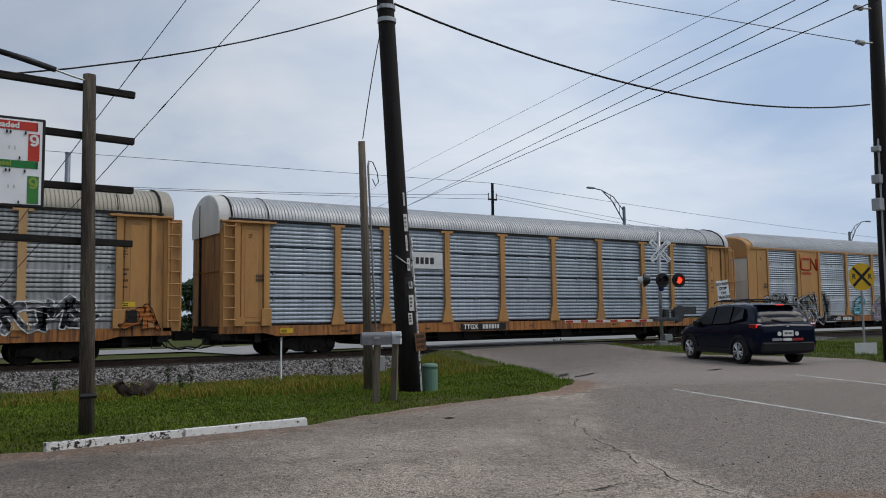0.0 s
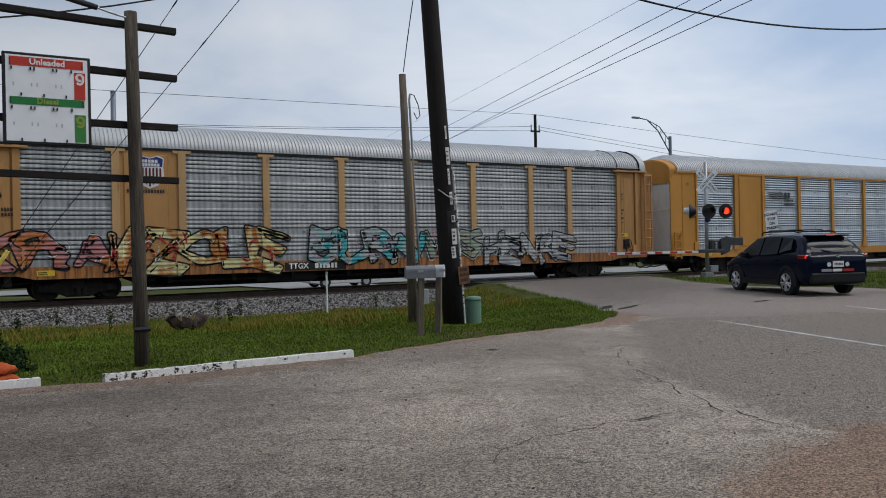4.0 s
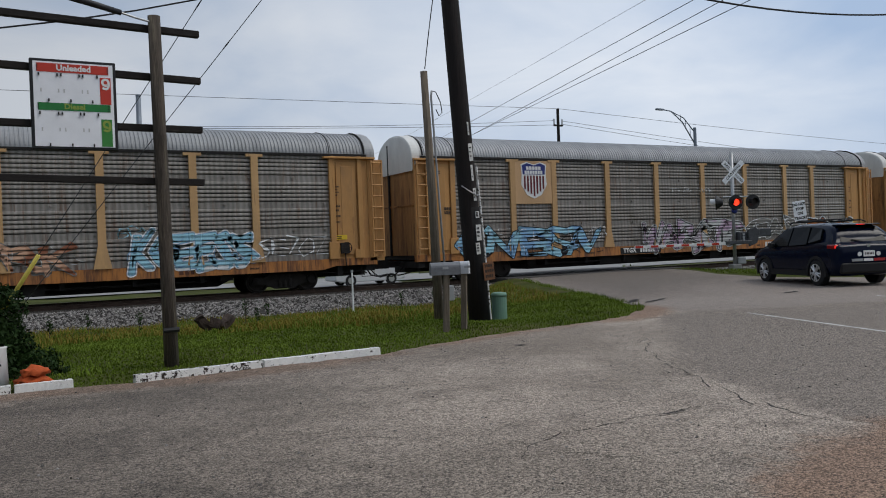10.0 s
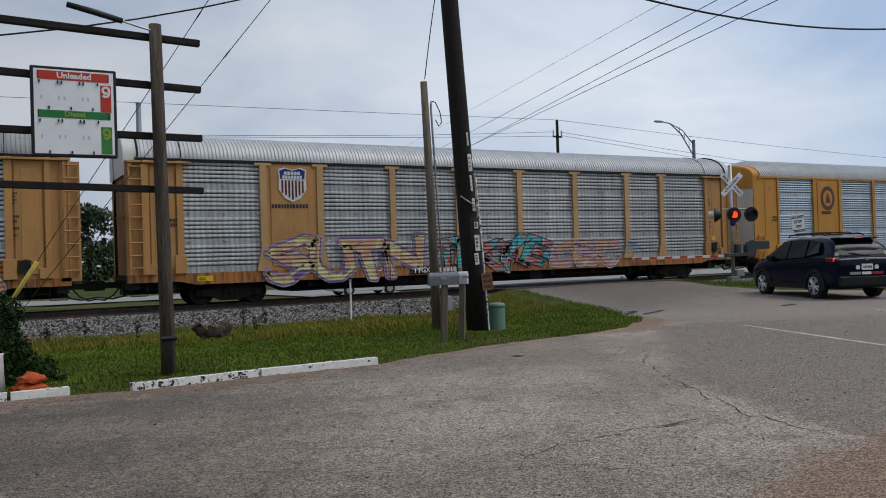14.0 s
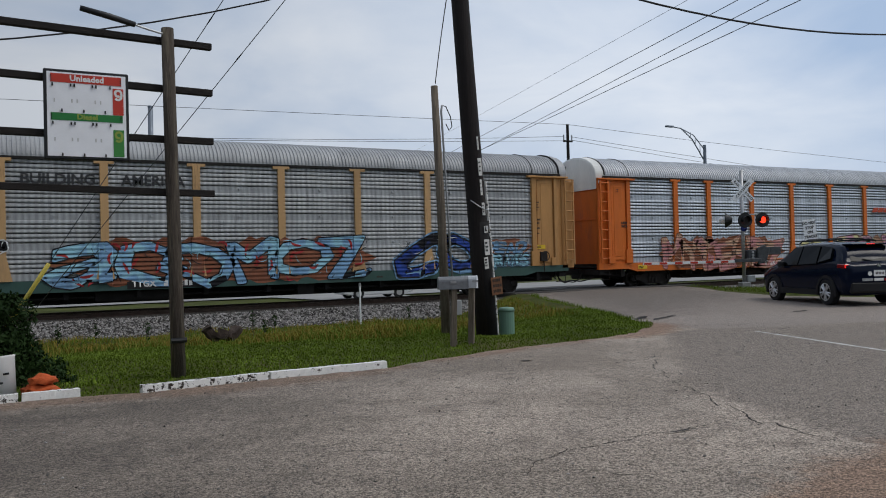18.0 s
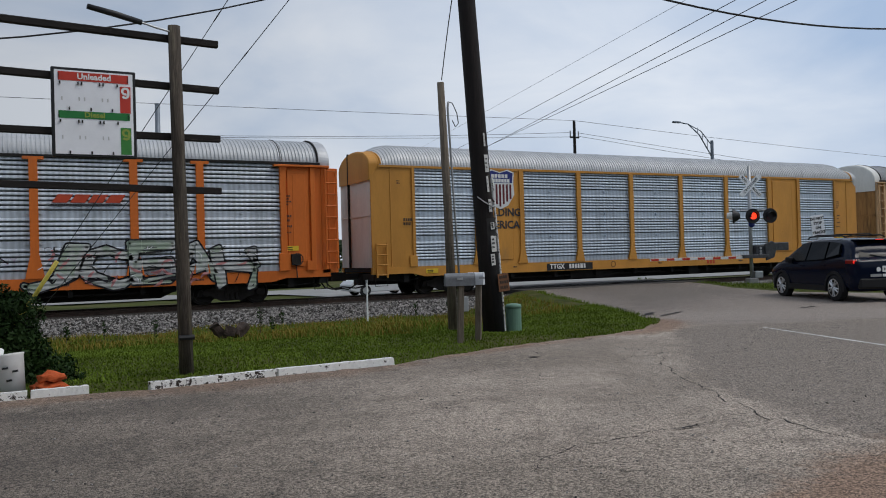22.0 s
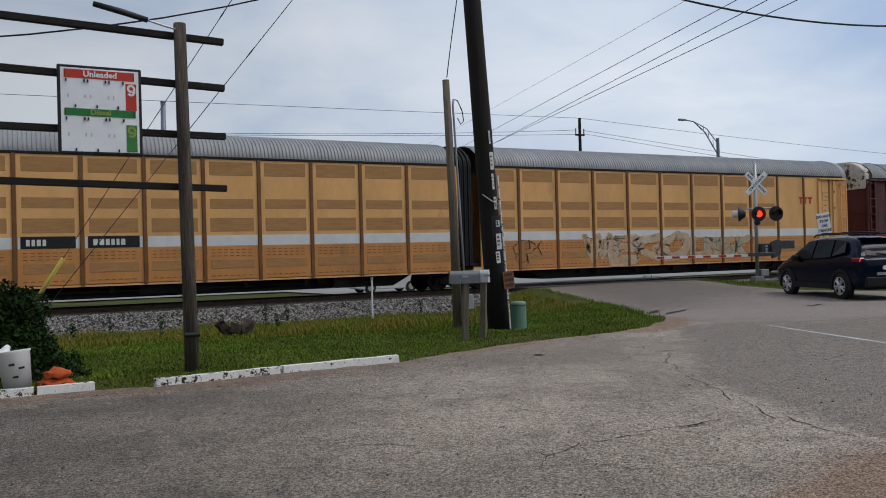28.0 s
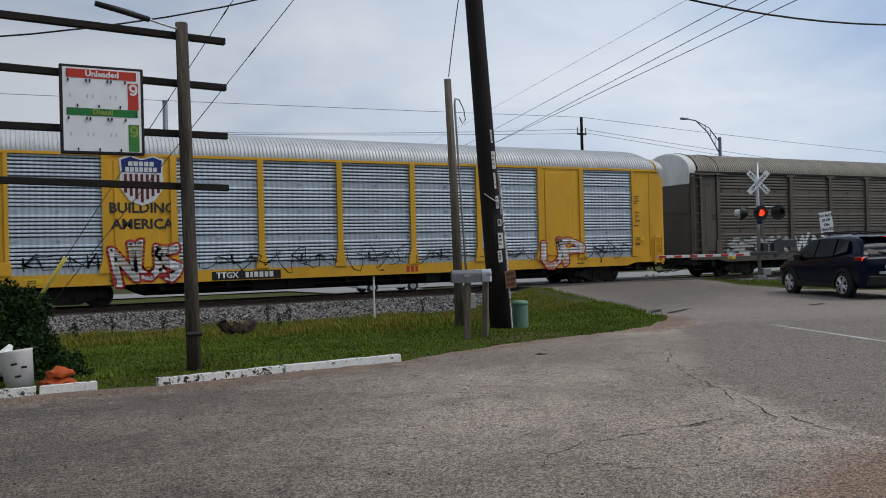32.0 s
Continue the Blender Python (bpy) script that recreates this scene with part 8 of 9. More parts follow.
for a, b, sag in (((-160, 60, 11.2), (45.65, 60, 13.5), 0.6), ((45.65, 60, 13.5), (240, 60, 12.5), 2.2), ((-20, 60, 10.3), (45.2, 60, 12.4), 0.7), ((46.1, 60, 12.4), (190, 60, 6.0), 1.5), ((46.1, 60, 12.1), (190, 60, 4.5), 1.5), ((-60, 60, 9.7), (45.2, 60, 12.0), 0.9)):
    cable("street_wire", a, b, sag, 0.018, M_WIREGREY, "thin wire strung along the street behind the railway", 14, "wires behind the railway")

# plain unseen walls, added around the camera to cut sky light and reflections
M_STUCCO = material("plain_stucco", (0.2, 0.19, 0.175), 0.9, vary=0.1, scale=0.5, bump=0.2)
for name, (x0, x1, y0, y1, h) in (("wall_south", (-40, 26, -12.3, -12.0, 6.0)), ("wall_east", (38, 38.3, -40, 8, 6.0)), ("wall_west", (-5.8, -5.5, -12.0, 9.2, 7.0))):
    one(part(name, box(B(), x0, x1, y0, y1, -0.1, h), M_STUCCO), "plain unseen stucco wall added to block sky light", kind="structure")

# ---- the waiting car ----
M_CARBLUE = material("dark_blue_car_paint", (0.004, 0.0075, 0.021), 0.14, vary=0.05, scale=2, bump=0.0, coat=0.0, spec=0.13)
M_GLASS = material("tinted_window_glass", (0.003, 0.004, 0.005), 0.05, vary=0.02, bump=0, spec=0.08)
M_TYRE = material("tyre_rubber", (0.016, 0.016, 0.017), 0.85, vary=0.1, bump=0.2)
M_RIM = material("alloy_rim", (0.7, 0.71, 0.73), 0.35, metal=0.9, vary=0.05, bump=0)
M_TRIM = material("black_car_trim", (0.008, 0.008, 0.009), 0.7, vary=0.1, bump=0.1)
M_TAIL = material("lit_tail_lamp", (0.8, 0.02, 0.015), 0.25, vary=0.02, bump=0, emit=0.9)
M_TAILRED = material("red_lamp_glass", (0.25, 0.008, 0.01), 0.15, vary=0.02, bump=0)
M_CHROME = material("chrome_trim", (0.7, 0.7, 0.72), 0.15, metal=1.0, vary=0.02, bump=0)


def suv_body():
    """Half sections along the length, mirrored: x runs to the front."""
    # x, floor z, half width at floor, belt z, half width at belt, roof z, half width at roof
    st = [(-2.3, 0.42, 0.70, 0.72, 0.80, 1.0, 0.78), (-2.24, 0.30, 0.80, 0.80, 0.90, 1.08, 0.86), (-2.1, 0.26, 0.84, 0.95, 0.925, 1.16, 0.85), (-1.95, 0.25, 0.86, 1.08, 0.925, 1.42, 0.72), (-1.75, 0.25, 0.87, 1.1, 0.925, 1.6, 0.64),
          (-1.4, 0.25, 0.88, 1.08, 0.925, 1.66, 0.62), (-0.8, 0.25, 0.88, 1.04, 0.925, 1.685, 0.62), (0.0, 0.25, 0.88, 1.02, 0.925, 1.685, 0.62), (0.5, 0.25, 0.88, 1.0, 0.925, 1.63, 0.62), (0.9, 0.25, 0.88, 0.99, 0.92, 1.43, 0.66),
          (1.3, 0.26, 0.87, 0.98, 0.91, 1.14, 0.76), (1.5, 0.26, 0.87, 0.96, 0.9, 1.04, 0.8), (1.9, 0.28, 0.84, 0.86, 0.87, 0.96, 0.72), (2.15, 0.32, 0.78, 0.76, 0.8, 0.86, 0.62), (2.3, 0.42, 0.66, 0.62, 0.68, 0.7, 0.5)]
    bm = B()
    rings = []
    for x, z0, w0, zb, wb, zr, wr in st:
        half = [(0, z0), (w0 * 0.9, z0), (w0, z0 + 0.06), (wb * 0.985, z0 + (zb - z0) * 0.35), (wb, z0 + (zb - z0) * 0.7), (wb * 0.985, zb), (wr + (wb - wr) * 0.5, zb + (zr - zb) * 0.45), (wr + 0.04, zr - (zr - zb) * 0.12), (wr * 0.8, zr - 0.005), (0, zr + 0.015)]
        pts = [(x, y, z) for y, z in half] + [(x, -y, z) for y, z in half[-2:0:-1]]
        rings.append([bm.verts.new(p) for p in pts])
    n = len(rings[0])
    for a, b in zip(rings, rings[1:]):
        for k in range(n):
            bm.faces.new((a[k], b[k], b[(k + 1) % n], a[(k + 1) % n]))
    bm.faces.new(rings[0])
    bm.faces.new(rings[-1][::-1])
    bmesh.ops.recalc_face_normals(bm, faces=bm.faces)
    bmesh.ops.subdivide_edges(bm, edges=list(bm.edges), cuts=1, use_grid_fill=True, smooth=0.25)
    return bm


def pane(name, pts, parent, mat, thick=0.012):
    """A slightly raised pane given by its corners."""
    v = [Vector(p) for p in pts]
    nrm = (v[1] - v[0]).cross(v[2] - v[0]).normalized()
    bm = B()
    a = [bm.verts.new(p + nrm * thick) for p in v]
    b = [bm.verts.new(p - nrm * 0.05) for p in v]
    bm.faces.new(a)
    bm.faces.new(b[::-1])
    for i in range(len(a)):
        bm.faces.new((a[i], b[i], b[(i + 1) % len(a)], a[(i + 1) % len(a)]))
    bmesh.ops.recalc_face_normals(bm, faces=bm.faces)
    return part(name, bm, mat, parent)


heading = math.degrees(math.atan2(0.933, 0.36))
suv = thing("suv_car", pose(21.25, 15.75, 0.03, 0, 0, heading), "dark blue compact suv waiting at the crossing, brake lamps lit", "car")
part("body", suv_body(), M_CARBLUE, suv, smooth=True)


def wheel(x, s):
    w = part("wheel", tube(B(), [(0, s * 0.1, 0), (0, s * 0.08, 0), (0, -s * 0.1, 0), (0, -s * 0.11, 0)], [0.3, 0.355, 0.355, 0.3], 28), M_TYRE, suv, smooth=False)
    w.matrix_basis = pose(x, s * 0.83, 0.335)
    bm = tube(B(), [(0, s * 0.085, 0), (0, s * 0.108, 0)], [0.235, 0.235], 26)
    rim = part("rim_dish", bm, M_TRIM, w)
    bm = B()
    for k in range(10):
        a = k * math.tau / 10 + (0.11 if k % 2 else -0.11)
        tube(bm, [(0.03 * math.cos(a), s * 0.118, 0.03 * math.sin(a)), (0.235 * math.cos(a), s * 0.116, 0.235 * math.sin(a))], [0.028, 0.022], 6)
    n = 28
    for rr0, rr1 in ((0.222, 0.245),):
        ring = [[bm.verts.new((rr * math.cos(k * math.tau / n), s * 0.118, rr * math.sin(k * math.tau / n))) for k in range(n)] for rr in (rr0, rr1)]
        for k in range(n):
            bm.faces.new((ring[0][k], ring[1][k], ring[1][(k + 1) % n], ring[0][(k + 1) % n]))
    part("spokes", bm, M_RIM, w)
    # arch moulding
    bm = B()
    arcs = []
    for rr, yy in ((0.38, 0.105), (0.46, 0.1), (0.46, 0.02), (0.38, 0.02)):
        arcs.append([bm.verts.new((rr * math.cos(a), s * yy, rr * math.sin(a))) for a in np.linspace(-0.25, math.pi + 0.25, 15)])
    for a, b in zip(arcs, arcs[1:] + arcs[:1]):
        for k in range(14):
            bm.faces.new((a[k], a[k + 1], b[k + 1], b[k]))
    bmesh.ops.recalc_face_normals(bm, faces=bm.faces)
    part("arch_moulding", bm, M_TRIM, suv).matrix_basis = pose(x, s * 0.83, 0.335)


for x in (1.345, -1.345):
    for s in (-1, 1):
        wheel(x, s)
for s in (1, -1):
    o = 1 if s > 0 else -1
    part("sill_moulding", box(B(), -0.95, 0.95, s * 0.93 - 0.03, s * 0.93 + 0.01, 0.24, 0.4), M_TRIM, suv)
    for pts in (((0.98, 0.89, 1.04), (0.0, 0.905, 1.06), (0.02, 0.68, 1.58), (0.45, 0.68, 1.54)), ((-0.06, 0.905, 1.06), (-0.95, 0.905, 1.1), (-0.85, 0.68, 1.58), (-0.04, 0.68, 1.58)), ((-1.02, 0.905, 1.12), (-1.6, 0.89, 1.22), (-1.42, 0.7, 1.52), (-0.93, 0.68, 1.57))):
        q = [(x, s * y, z) for x, y, z in pts]
        pane("side_window", q if s < 0 else q[::-1], suv, M_GLASS)
    part("roof_rail", tube(B(), [(0.45, s * 0.56, 1.69), (0.3, s * 0.58, 1.75), (-1.2, s * 0.58, 1.75), (-1.4, s * 0.56, 1.7)], 0.02, 8), M_TRIM, suv, smooth=True)
    part("door_handle", bevelled(box(B(), -0.95, -0.75, s * 0.93 - 0.01, s * 0.93 + 0.02, 0.93, 0.965), 0.006), M_CARBLUE, suv)
    part("door_handle", bevelled(box(B(), 0.1, 0.3, s * 0.93 - 0.01, s * 0.93 + 0.02, 0.91, 0.945), 0.006), M_CARBLUE, suv)
    part("wing_mirror", bevelled(box(B(), 0.72, 0.9, s * 1.0 - 0.1, s * 1.0 + 0.06, 1.02, 1.18), 0.03), M_TRIM, suv)
    tl = part("tail_lamp", bevelled(box(B(), -2.22, -1.86, s * 0.84 - 0.12, s * 0.84 + 0.085, 0.98, 1.1), 0.02), M_TAILRED, suv)
    part("brake_light", box(B(), -2.235, -2.05, s * 0.83 - 0.02, s * 0.83 + 0.09, 1.0, 1.07), M_TAIL, tl)
    part("reversing_lamp", box(B(), -2.25, -2.2, s * 0.58 - 0.12, s * 0.58 + 0.1, 1.02, 1.07), M_TAILRED, tl)
    part("reflector", box(B(), -2.31, -2.2, s * 0.7 - 0.1, s * 0.7 + 0.05, 0.5, 0.54), M_TAILRED, suv)
pane("rear_window", ((-2.1, -0.66, 1.16), (-2.1, 0.66, 1.16), (-1.82, 0.55, 1.56), (-1.82, -0.55, 1.56))[::-1], suv, M_GLASS)
pane("windscreen", ((1.25, -0.72, 1.1), (1.25, 0.72, 1.1), (0.6, 0.58, 1.57), (0.6, -0.58, 1.57)), suv, M_GLASS)
part("spoiler", bevelled(box(B(), -1.98, -1.6, -0.58, 0.58, 1.6, 1.64), 0.015), M_CARBLUE, suv)
part("high_brake_light", box(B(), -1.99, -1.97, -0.12, 0.12, 1.61, 1.63), M_TAIL, suv)
part("bumper", bevelled(box(B(), -2.33, -2.1, -0.82, 0.82, 0.32, 0.62), 0.05), M_TRIM, suv)
part("tailgate_trim", bevelled(box(B(), -2.285, -2.2, -0.5, 0.5, 0.93, 0.975), 0.01), M_CHROME, suv)
pl = part("licence_plate", box(B(), -2.315, -2.29, -0.16, 0.16, 0.76, 0.92), M_WHITE, suv)
bm = B()
for i in range(6):
    box(bm, -2.318, -2.315, -0.12 + i * 0.042, -0.095 + i * 0.042, 0.81, 0.87)
part("print", bm, M_BARDARK, pl)
for y in (0.27, -0.27):
    part("sticker", tube(B(), [(-2.3, y, 0.83), (-2.312, y, 0.83)], 0.06, 14), M_WHITE, suv)
for y0, y1, m in ((0.2, 0.5, M_GREYMETAL), (-0.1, 0.16, M_WHITE), (-0.45, -0.14, M_RED)):
    part("sticker", box(B(), -2.325, -2.3, y0, y1, 0.64, 0.71), m, suv)
part("emblem", tube(B(), [(-2.28, 0, 1.03), (-2.3, 0, 1.03)], 0.05, 12), M_CHROME, suv)
for x in (0.1, -0.85):
    part("rack_bar", tube(B(), [(x, -0.58, 1.76), (x, -0.5, 1.79), (x, 0.5, 1.79), (x, 0.58, 1.76)], 0.018, 8), M_TRIM, suv, smooth=True)
part("wiper", tube(B(), [(-2.13, 0.0, 1.15), (-2.1, 0.35, 1.22)], 0.012, 6), M_TRIM, suv)

# ---- a car parked on the far street ----
M_CARWHITE = material("white_car_paint", (0.6, 0.61, 0.62), 0.3, vary=0.04, scale=2, bump=0.0, spec=0.4)
parked = thing("parked_car", pose(19.42, 44.6, -0.62, 0, 0, 180), "white saloon car parked on the street behind the railway", "car")
out = [(-2.2, 0.32), (-2.25, 0.6), (-2.15, 0.92), (-1.6, 0.98), (-0.95, 1.42), (0.35, 1.45), (1.05, 1.0), (1.95, 0.88), (2.2, 0.65), (2.2, 0.32), (1.7, 0.22), (-1.75, 0.22)]
part("body", bevelled(prism(B(), out, -0.86, 0.86), 0.05, 2), M_CARWHITE, parked)
for y in (-0.868, 0.868):
    part("side_window", prism(B(), [(-1.4, 0.98), (-0.9, 1.36), (0.3, 1.38), (0.85, 1.0)], y - 0.008, y + 0.008), M_GLASS, parked)
    for x in (-1.28, 1.28):
        w = part("wheel", tube(B(), [(0, -0.1, 0), (0, 0.1, 0)], 0.32, 22), M_TYRE, parked)
        w.matrix_basis = pose(x, y * 0.93, 0.31)
        part("hub", tube(B(), [(0, -0.112, 0), (0, 0.112, 0)], 0.19, 10), M_RIM, w)

# ---- grass, stones, shrub and trees ----
M_BLADE = material("grass_blade", (0.128, 0.185, 0.022), 0.85, spec=0.1, vary=0.45, scale=0.7, fine=5, bump=0)
M_DRY = material("dry_grass_blade", (0.25, 0.18, 0.035), 0.85, spec=0.1, vary=0.3, scale=0.8, fine=5, bump=0, stain=(0.2, 0.28, 0.06), stain_amount=0.3)
M_LEAF = material("shrub_leaf", (0.02, 0.044, 0.009), 0.7, spec=0.15, vary=0.35, scale=3, fine=15, bump=0)
M_TREELEAF = material("tree_leaf", (0.03, 0.055, 0.02), 0.7, vary=0.35, scale=0.5, fine=3, bump=0)
M_BARK = material("bark", (0.08, 0.06, 0.045), 0.95, vary=0.3, scale=4, bump=0.5)


def blades(name, n, area, keep, length, width, mat, label, seed):
    """Loose blades of grass as one mesh: two triangles each, bent."""
    g = np.random.default_rng(seed)
    x = g.uniform(area[0], area[1], n)
    y = g.uniform(area[2], area[3], n)
    ok = keep(x, y, g)
    x, y = x[ok], y[ok]
    z = ground_height(x, y) - 0.01
    m = len(x)
    a = g.uniform(0, math.tau, m)
    hgt = g.uniform(*length, m)
    w = g.uniform(*width, m)
    lean = g.uniform(0.1, 0.7, m) * hgt
    dx, dy = np.cos(a), np.sin(a)
    base = np.stack([x, y, z], -1)
    side = np.stack([-dy * w, dx * w, np.zeros(m)], -1)
    mid = base + np.stack([dx * lean * 0.35, dy * lean * 0.35, hgt * 0.6], -1)
    tip = base + np.stack([dx * lean, dy * lean, hgt], -1)
    verts = np.stack([base - side, base + side, mid - side * 0.7, mid + side * 0.7, tip], 1).reshape(-1, 3)
    i = np.arange(m) * 5
    faces = np.concatenate([np.stack([i, i + 1, i + 3], -1), np.stack([i, i + 3, i + 2], -1), np.stack([i + 2, i + 3, i + 4], -1)])
    me = bpy.data.meshes.new(name)
    me.from_pydata(verts.tolist(), [], faces.tolist())
    return one(part_of(name, me, mat), label, kind="stuff")


def lawn(x, y, g):
    d = edge_distance(x, y, PAVED)
    return (d > -0.06 + g.uniform(0, 0.16, x.shape)) & (y < 19.5 + 1.2 * np.sin(x * 0.8)) & (edge_distance(x, y, CROSS) > 0.0)


def rough(x, y, g):
    d = edge_distance(x, y, PAVED)
    patch = np.sin(x * 0.9 + 1) * np.sin(y * 0.7 + x * 0.3)
    return (d > 0.9) & (y > 15.5 + 1.3 * np.sin(x * 0.7) - 0.5 * patch) & (y < 24.9 + 0.4 * np.sin(x * 1.3)) & (edge_distance(x, y, CROSS) > 0.5) & (np.hypot((x - 4.4) / 0.8, (y - 18.3) / 0.7) > 1)


def rough_dry(x, y, g):
    clump = np.sin(x * 2.1 + 0.7 * y) * np.sin(y * 1.9 - 0.6 * x) + 0.5 * np.sin(x * 5.3) * np.sin(y * 4.1)
    return rough(x, y, g) & (clump > g.uniform(-1.0, 0.9, x.shape))


def verge(x, y, g):
    return (edge_distance(x, y, CROSS) > 0.1) & (edge_distance(x, y, PAVED) > 0.05)


blades("lawn_grass", 210000, (-2.5, 15.5, 10.4, 20.5), lawn, (0.016, 0.05), (0.006, 0.014), M_BLADE, "short green mown grass", 1)
M_LITTER = material("dead_grass_litter", (0.13, 0.09, 0.05), 0.9, vary=0.4, scale=2, fine=9, bump=0)


def fringe(x, y, g):
    d = edge_distance(x, y, PAVED)
    return (d > -0.16 * g.uniform(0, 1, x.shape) ** 2 - 0.02) & (d < 0.14) & (edge_distance(x, y, CROSS) > -0.05) & (np.sin(x * 3.1) + np.sin(x * 7.7 + y) > g.uniform(-1.6, 1.2, x.shape))


def kerbside(x, y, g):
    d = np.minimum(edge_distance(x, y, PAVED), edge_distance(x, y, CROSS))
    return (d > -0.1) & (d < 0.3) & (np.sin(x * 1.9) * np.sin(y * 2.3) > g.uniform(-0.9, 0.8, x.shape))


blades("edge_litter", 60000, (-2.5, 17.5, 10.2, 25), fringe, (0.006, 0.03), (0.006, 0.014), M_LITTER, "brown dead grass and litter along the asphalt edge", 11)
blades("edge_grass", 60000, (9, 18.5, 11.5, 25), kerbside, (0.04, 0.13), (0.005, 0.011), M_BLADE, "grass growing over the asphalt edge", 12)
blades("rough_grass", 34000, (-4, 17, 14.5, 25.2), rough, (0.04, 0.15), (0.005, 0.011), M_BLADE, "tall unmown green grass beside the ballast", 2)
blades("dry_grass", 52000, (-4, 17, 14.5, 25.2), rough_dry, (0.04, 0.19), (0.004, 0.009), M_DRY, "tall yellowing grass beside the ballast", 3)
blades("verge_grass", 26000, (21.5, 36, 11, 26), verge, (0.04, 0.12), (0.006, 0.014), M_BLADE, "short green grass round the crossing signal", 4)
blades("far_verge_grass", 30000, (-10, 60, 33.5, 41.6), verge, (0.08, 0.25), (0.02, 0.04), M_BLADE, "green verge behind the railway", 5)

# ballast stones
g = np.random.default_rng(8)
unit = np.array([(1, 0, 0), (-1, 0, 0), (0, 1, 0), (0, -1, 0), (0, 0, 1), (0, 0, -1)], float)
tri = np.array([(0, 2, 4), (2, 1, 4), (1, 3, 4), (3, 0, 4), (2, 0, 5), (1, 2, 5), (3, 1, 5), (0, 3, 5)])


def stones(name, n, xr, yr, height, size, mat, label, ok=None):
    x, y = g.uniform(*xr, n), g.uniform(*yr, n)
    if ok is not None:
        k = ok(x, y)
        x, y = x[k], y[k]
    n = len(x)
    z = height(x, y)
    s = g.uniform(*size, n)
    v = unit[None] * (s[:, None] * g.uniform(0.6, 1.3, (n, 6)))[:, :, None]
    a = g.uniform(0, math.tau, n)
    c, sn = np.cos(a)[:, None], np.sin(a)[:, None]
    tz = g.uniform(-0.5, 0.5, (n, 1))
    vx, vy, vz = v[..., 0] * c - v[..., 1] * sn, v[..., 0] * sn + v[..., 1] * c, v[..., 2] + v[..., 0] * tz
    verts = np.stack([vx + x[:, None], vy + y[:, None], vz * 0.75 + z[:, None]], -1).reshape(-1, 3)
    faces = (tri[None] + (np.arange(n) * 6)[:, None, None]).reshape(-1, 3)
    me = bpy.data.meshes.new(name)
    me.from_pydata(verts.tolist(), [], faces.tolist())
    return one(part_of(name, me, mat), label, kind="stuff")


def bed_height(x, y):
    d = np.abs(y - TRACK_Y)
    return np.interp(d, [0, 2.4, 4.5], [-0.07, -0.07, -0.62]) + 0.02


M_STONE.node_tree.nodes["Principled BSDF"].inputs["Roughness"].default_value = 0.95
nt = M_STONE.node_tree
gi = nt.nodes.new("ShaderNodeNewGeometry")
rampn = nt.nodes.new("ShaderNodeValToRGB")
rampn.color_ramp.elements[0].color, rampn.color_ramp.elements[1].color = (0.03, 0.027, 0.025, 1), (0.37, 0.35, 0.33, 1)
nt.links.new(gi.outputs["Random Per Island"], rampn.inputs["Fac"])
nt.links.new(rampn.outputs["Color"], nt.nodes["Principled BSDF"].inputs["Base Color"])
stones("ballast_stones", 22000, (-8, 18.2), (24.2, 26.75), bed_height, (0.022, 0.055), M_STONE, "loose grey crushed stone ballast", lambda x, y: edge_distance(x, y, CROSS) > 0.15)
stones("oily_ballast", 5000, (-8, 18.2), (26.6, 27.7), bed_height, (0.03, 0.06), M_DARKSTONE, "dark loose ballast at the tie ends", lambda x, y: edge_distance(x, y, CROSS) > 0.15)
stones("ballast_stones", 9000, (27.2, 44), (24.2, 27.4), bed_height, (0.03, 0.07), M_STONE, "loose grey ballast beyond the crossing")
stones("loose_gravel", 900, (-2, 14), (4, 13), lambda x, y: 0.003 + 0 * x, (0.005, 0.016), M_STONE, "small gravel scattered on the asphalt", lambda x, y: edge_distance(x, y, PAVED) < -0.02)


def leaf_cloud(centres, radii, n, size, seed):
    """Leaves as bent quads scattered in lobes, dense towards the outside."""
    g2 = np.random.default_rng(seed)
    centres, radii = np.array(centres, float), np.array(radii, float)
    w = radii.prod(1) ** (2 / 3)
    pick = g2.choice(len(centres), n, p=w / w.sum())
    d = g2.normal(size=(n, 3))
    d /= np.linalg.norm(d, axis=1)[:, None]
    p = centres[pick] + d * radii[pick] * (g2.uniform(0.35, 1.08, n) ** 0.6)[:, None]
    u = g2.normal(size=(n, 3))
    u /= np.linalg.norm(u, axis=1)[:, None]
    v = np.cross(u, d + g2.normal(size=(n, 3)) * 0.6)
    v /= np.linalg.norm(v, axis=1)[:, None] + 1e-6
    s = g2.uniform(*size, n)[:, None]
    verts = np.stack([p - u * s, p + v * s * 0.45, p + u * s, p - v * s * 0.45], 1).reshape(-1, 3)
    i = np.arange(n) * 4
    return verts, np.stack([i, i + 1, i + 2, i + 3], -1)


def leafy(name, parent, mat, *args):
    v, f = leaf_cloud(*args)
    me = bpy.data.meshes.new(name)
    me.from_pydata(v.tolist(), [], f.tolist())
    return part_of(name, me, mat, parent)


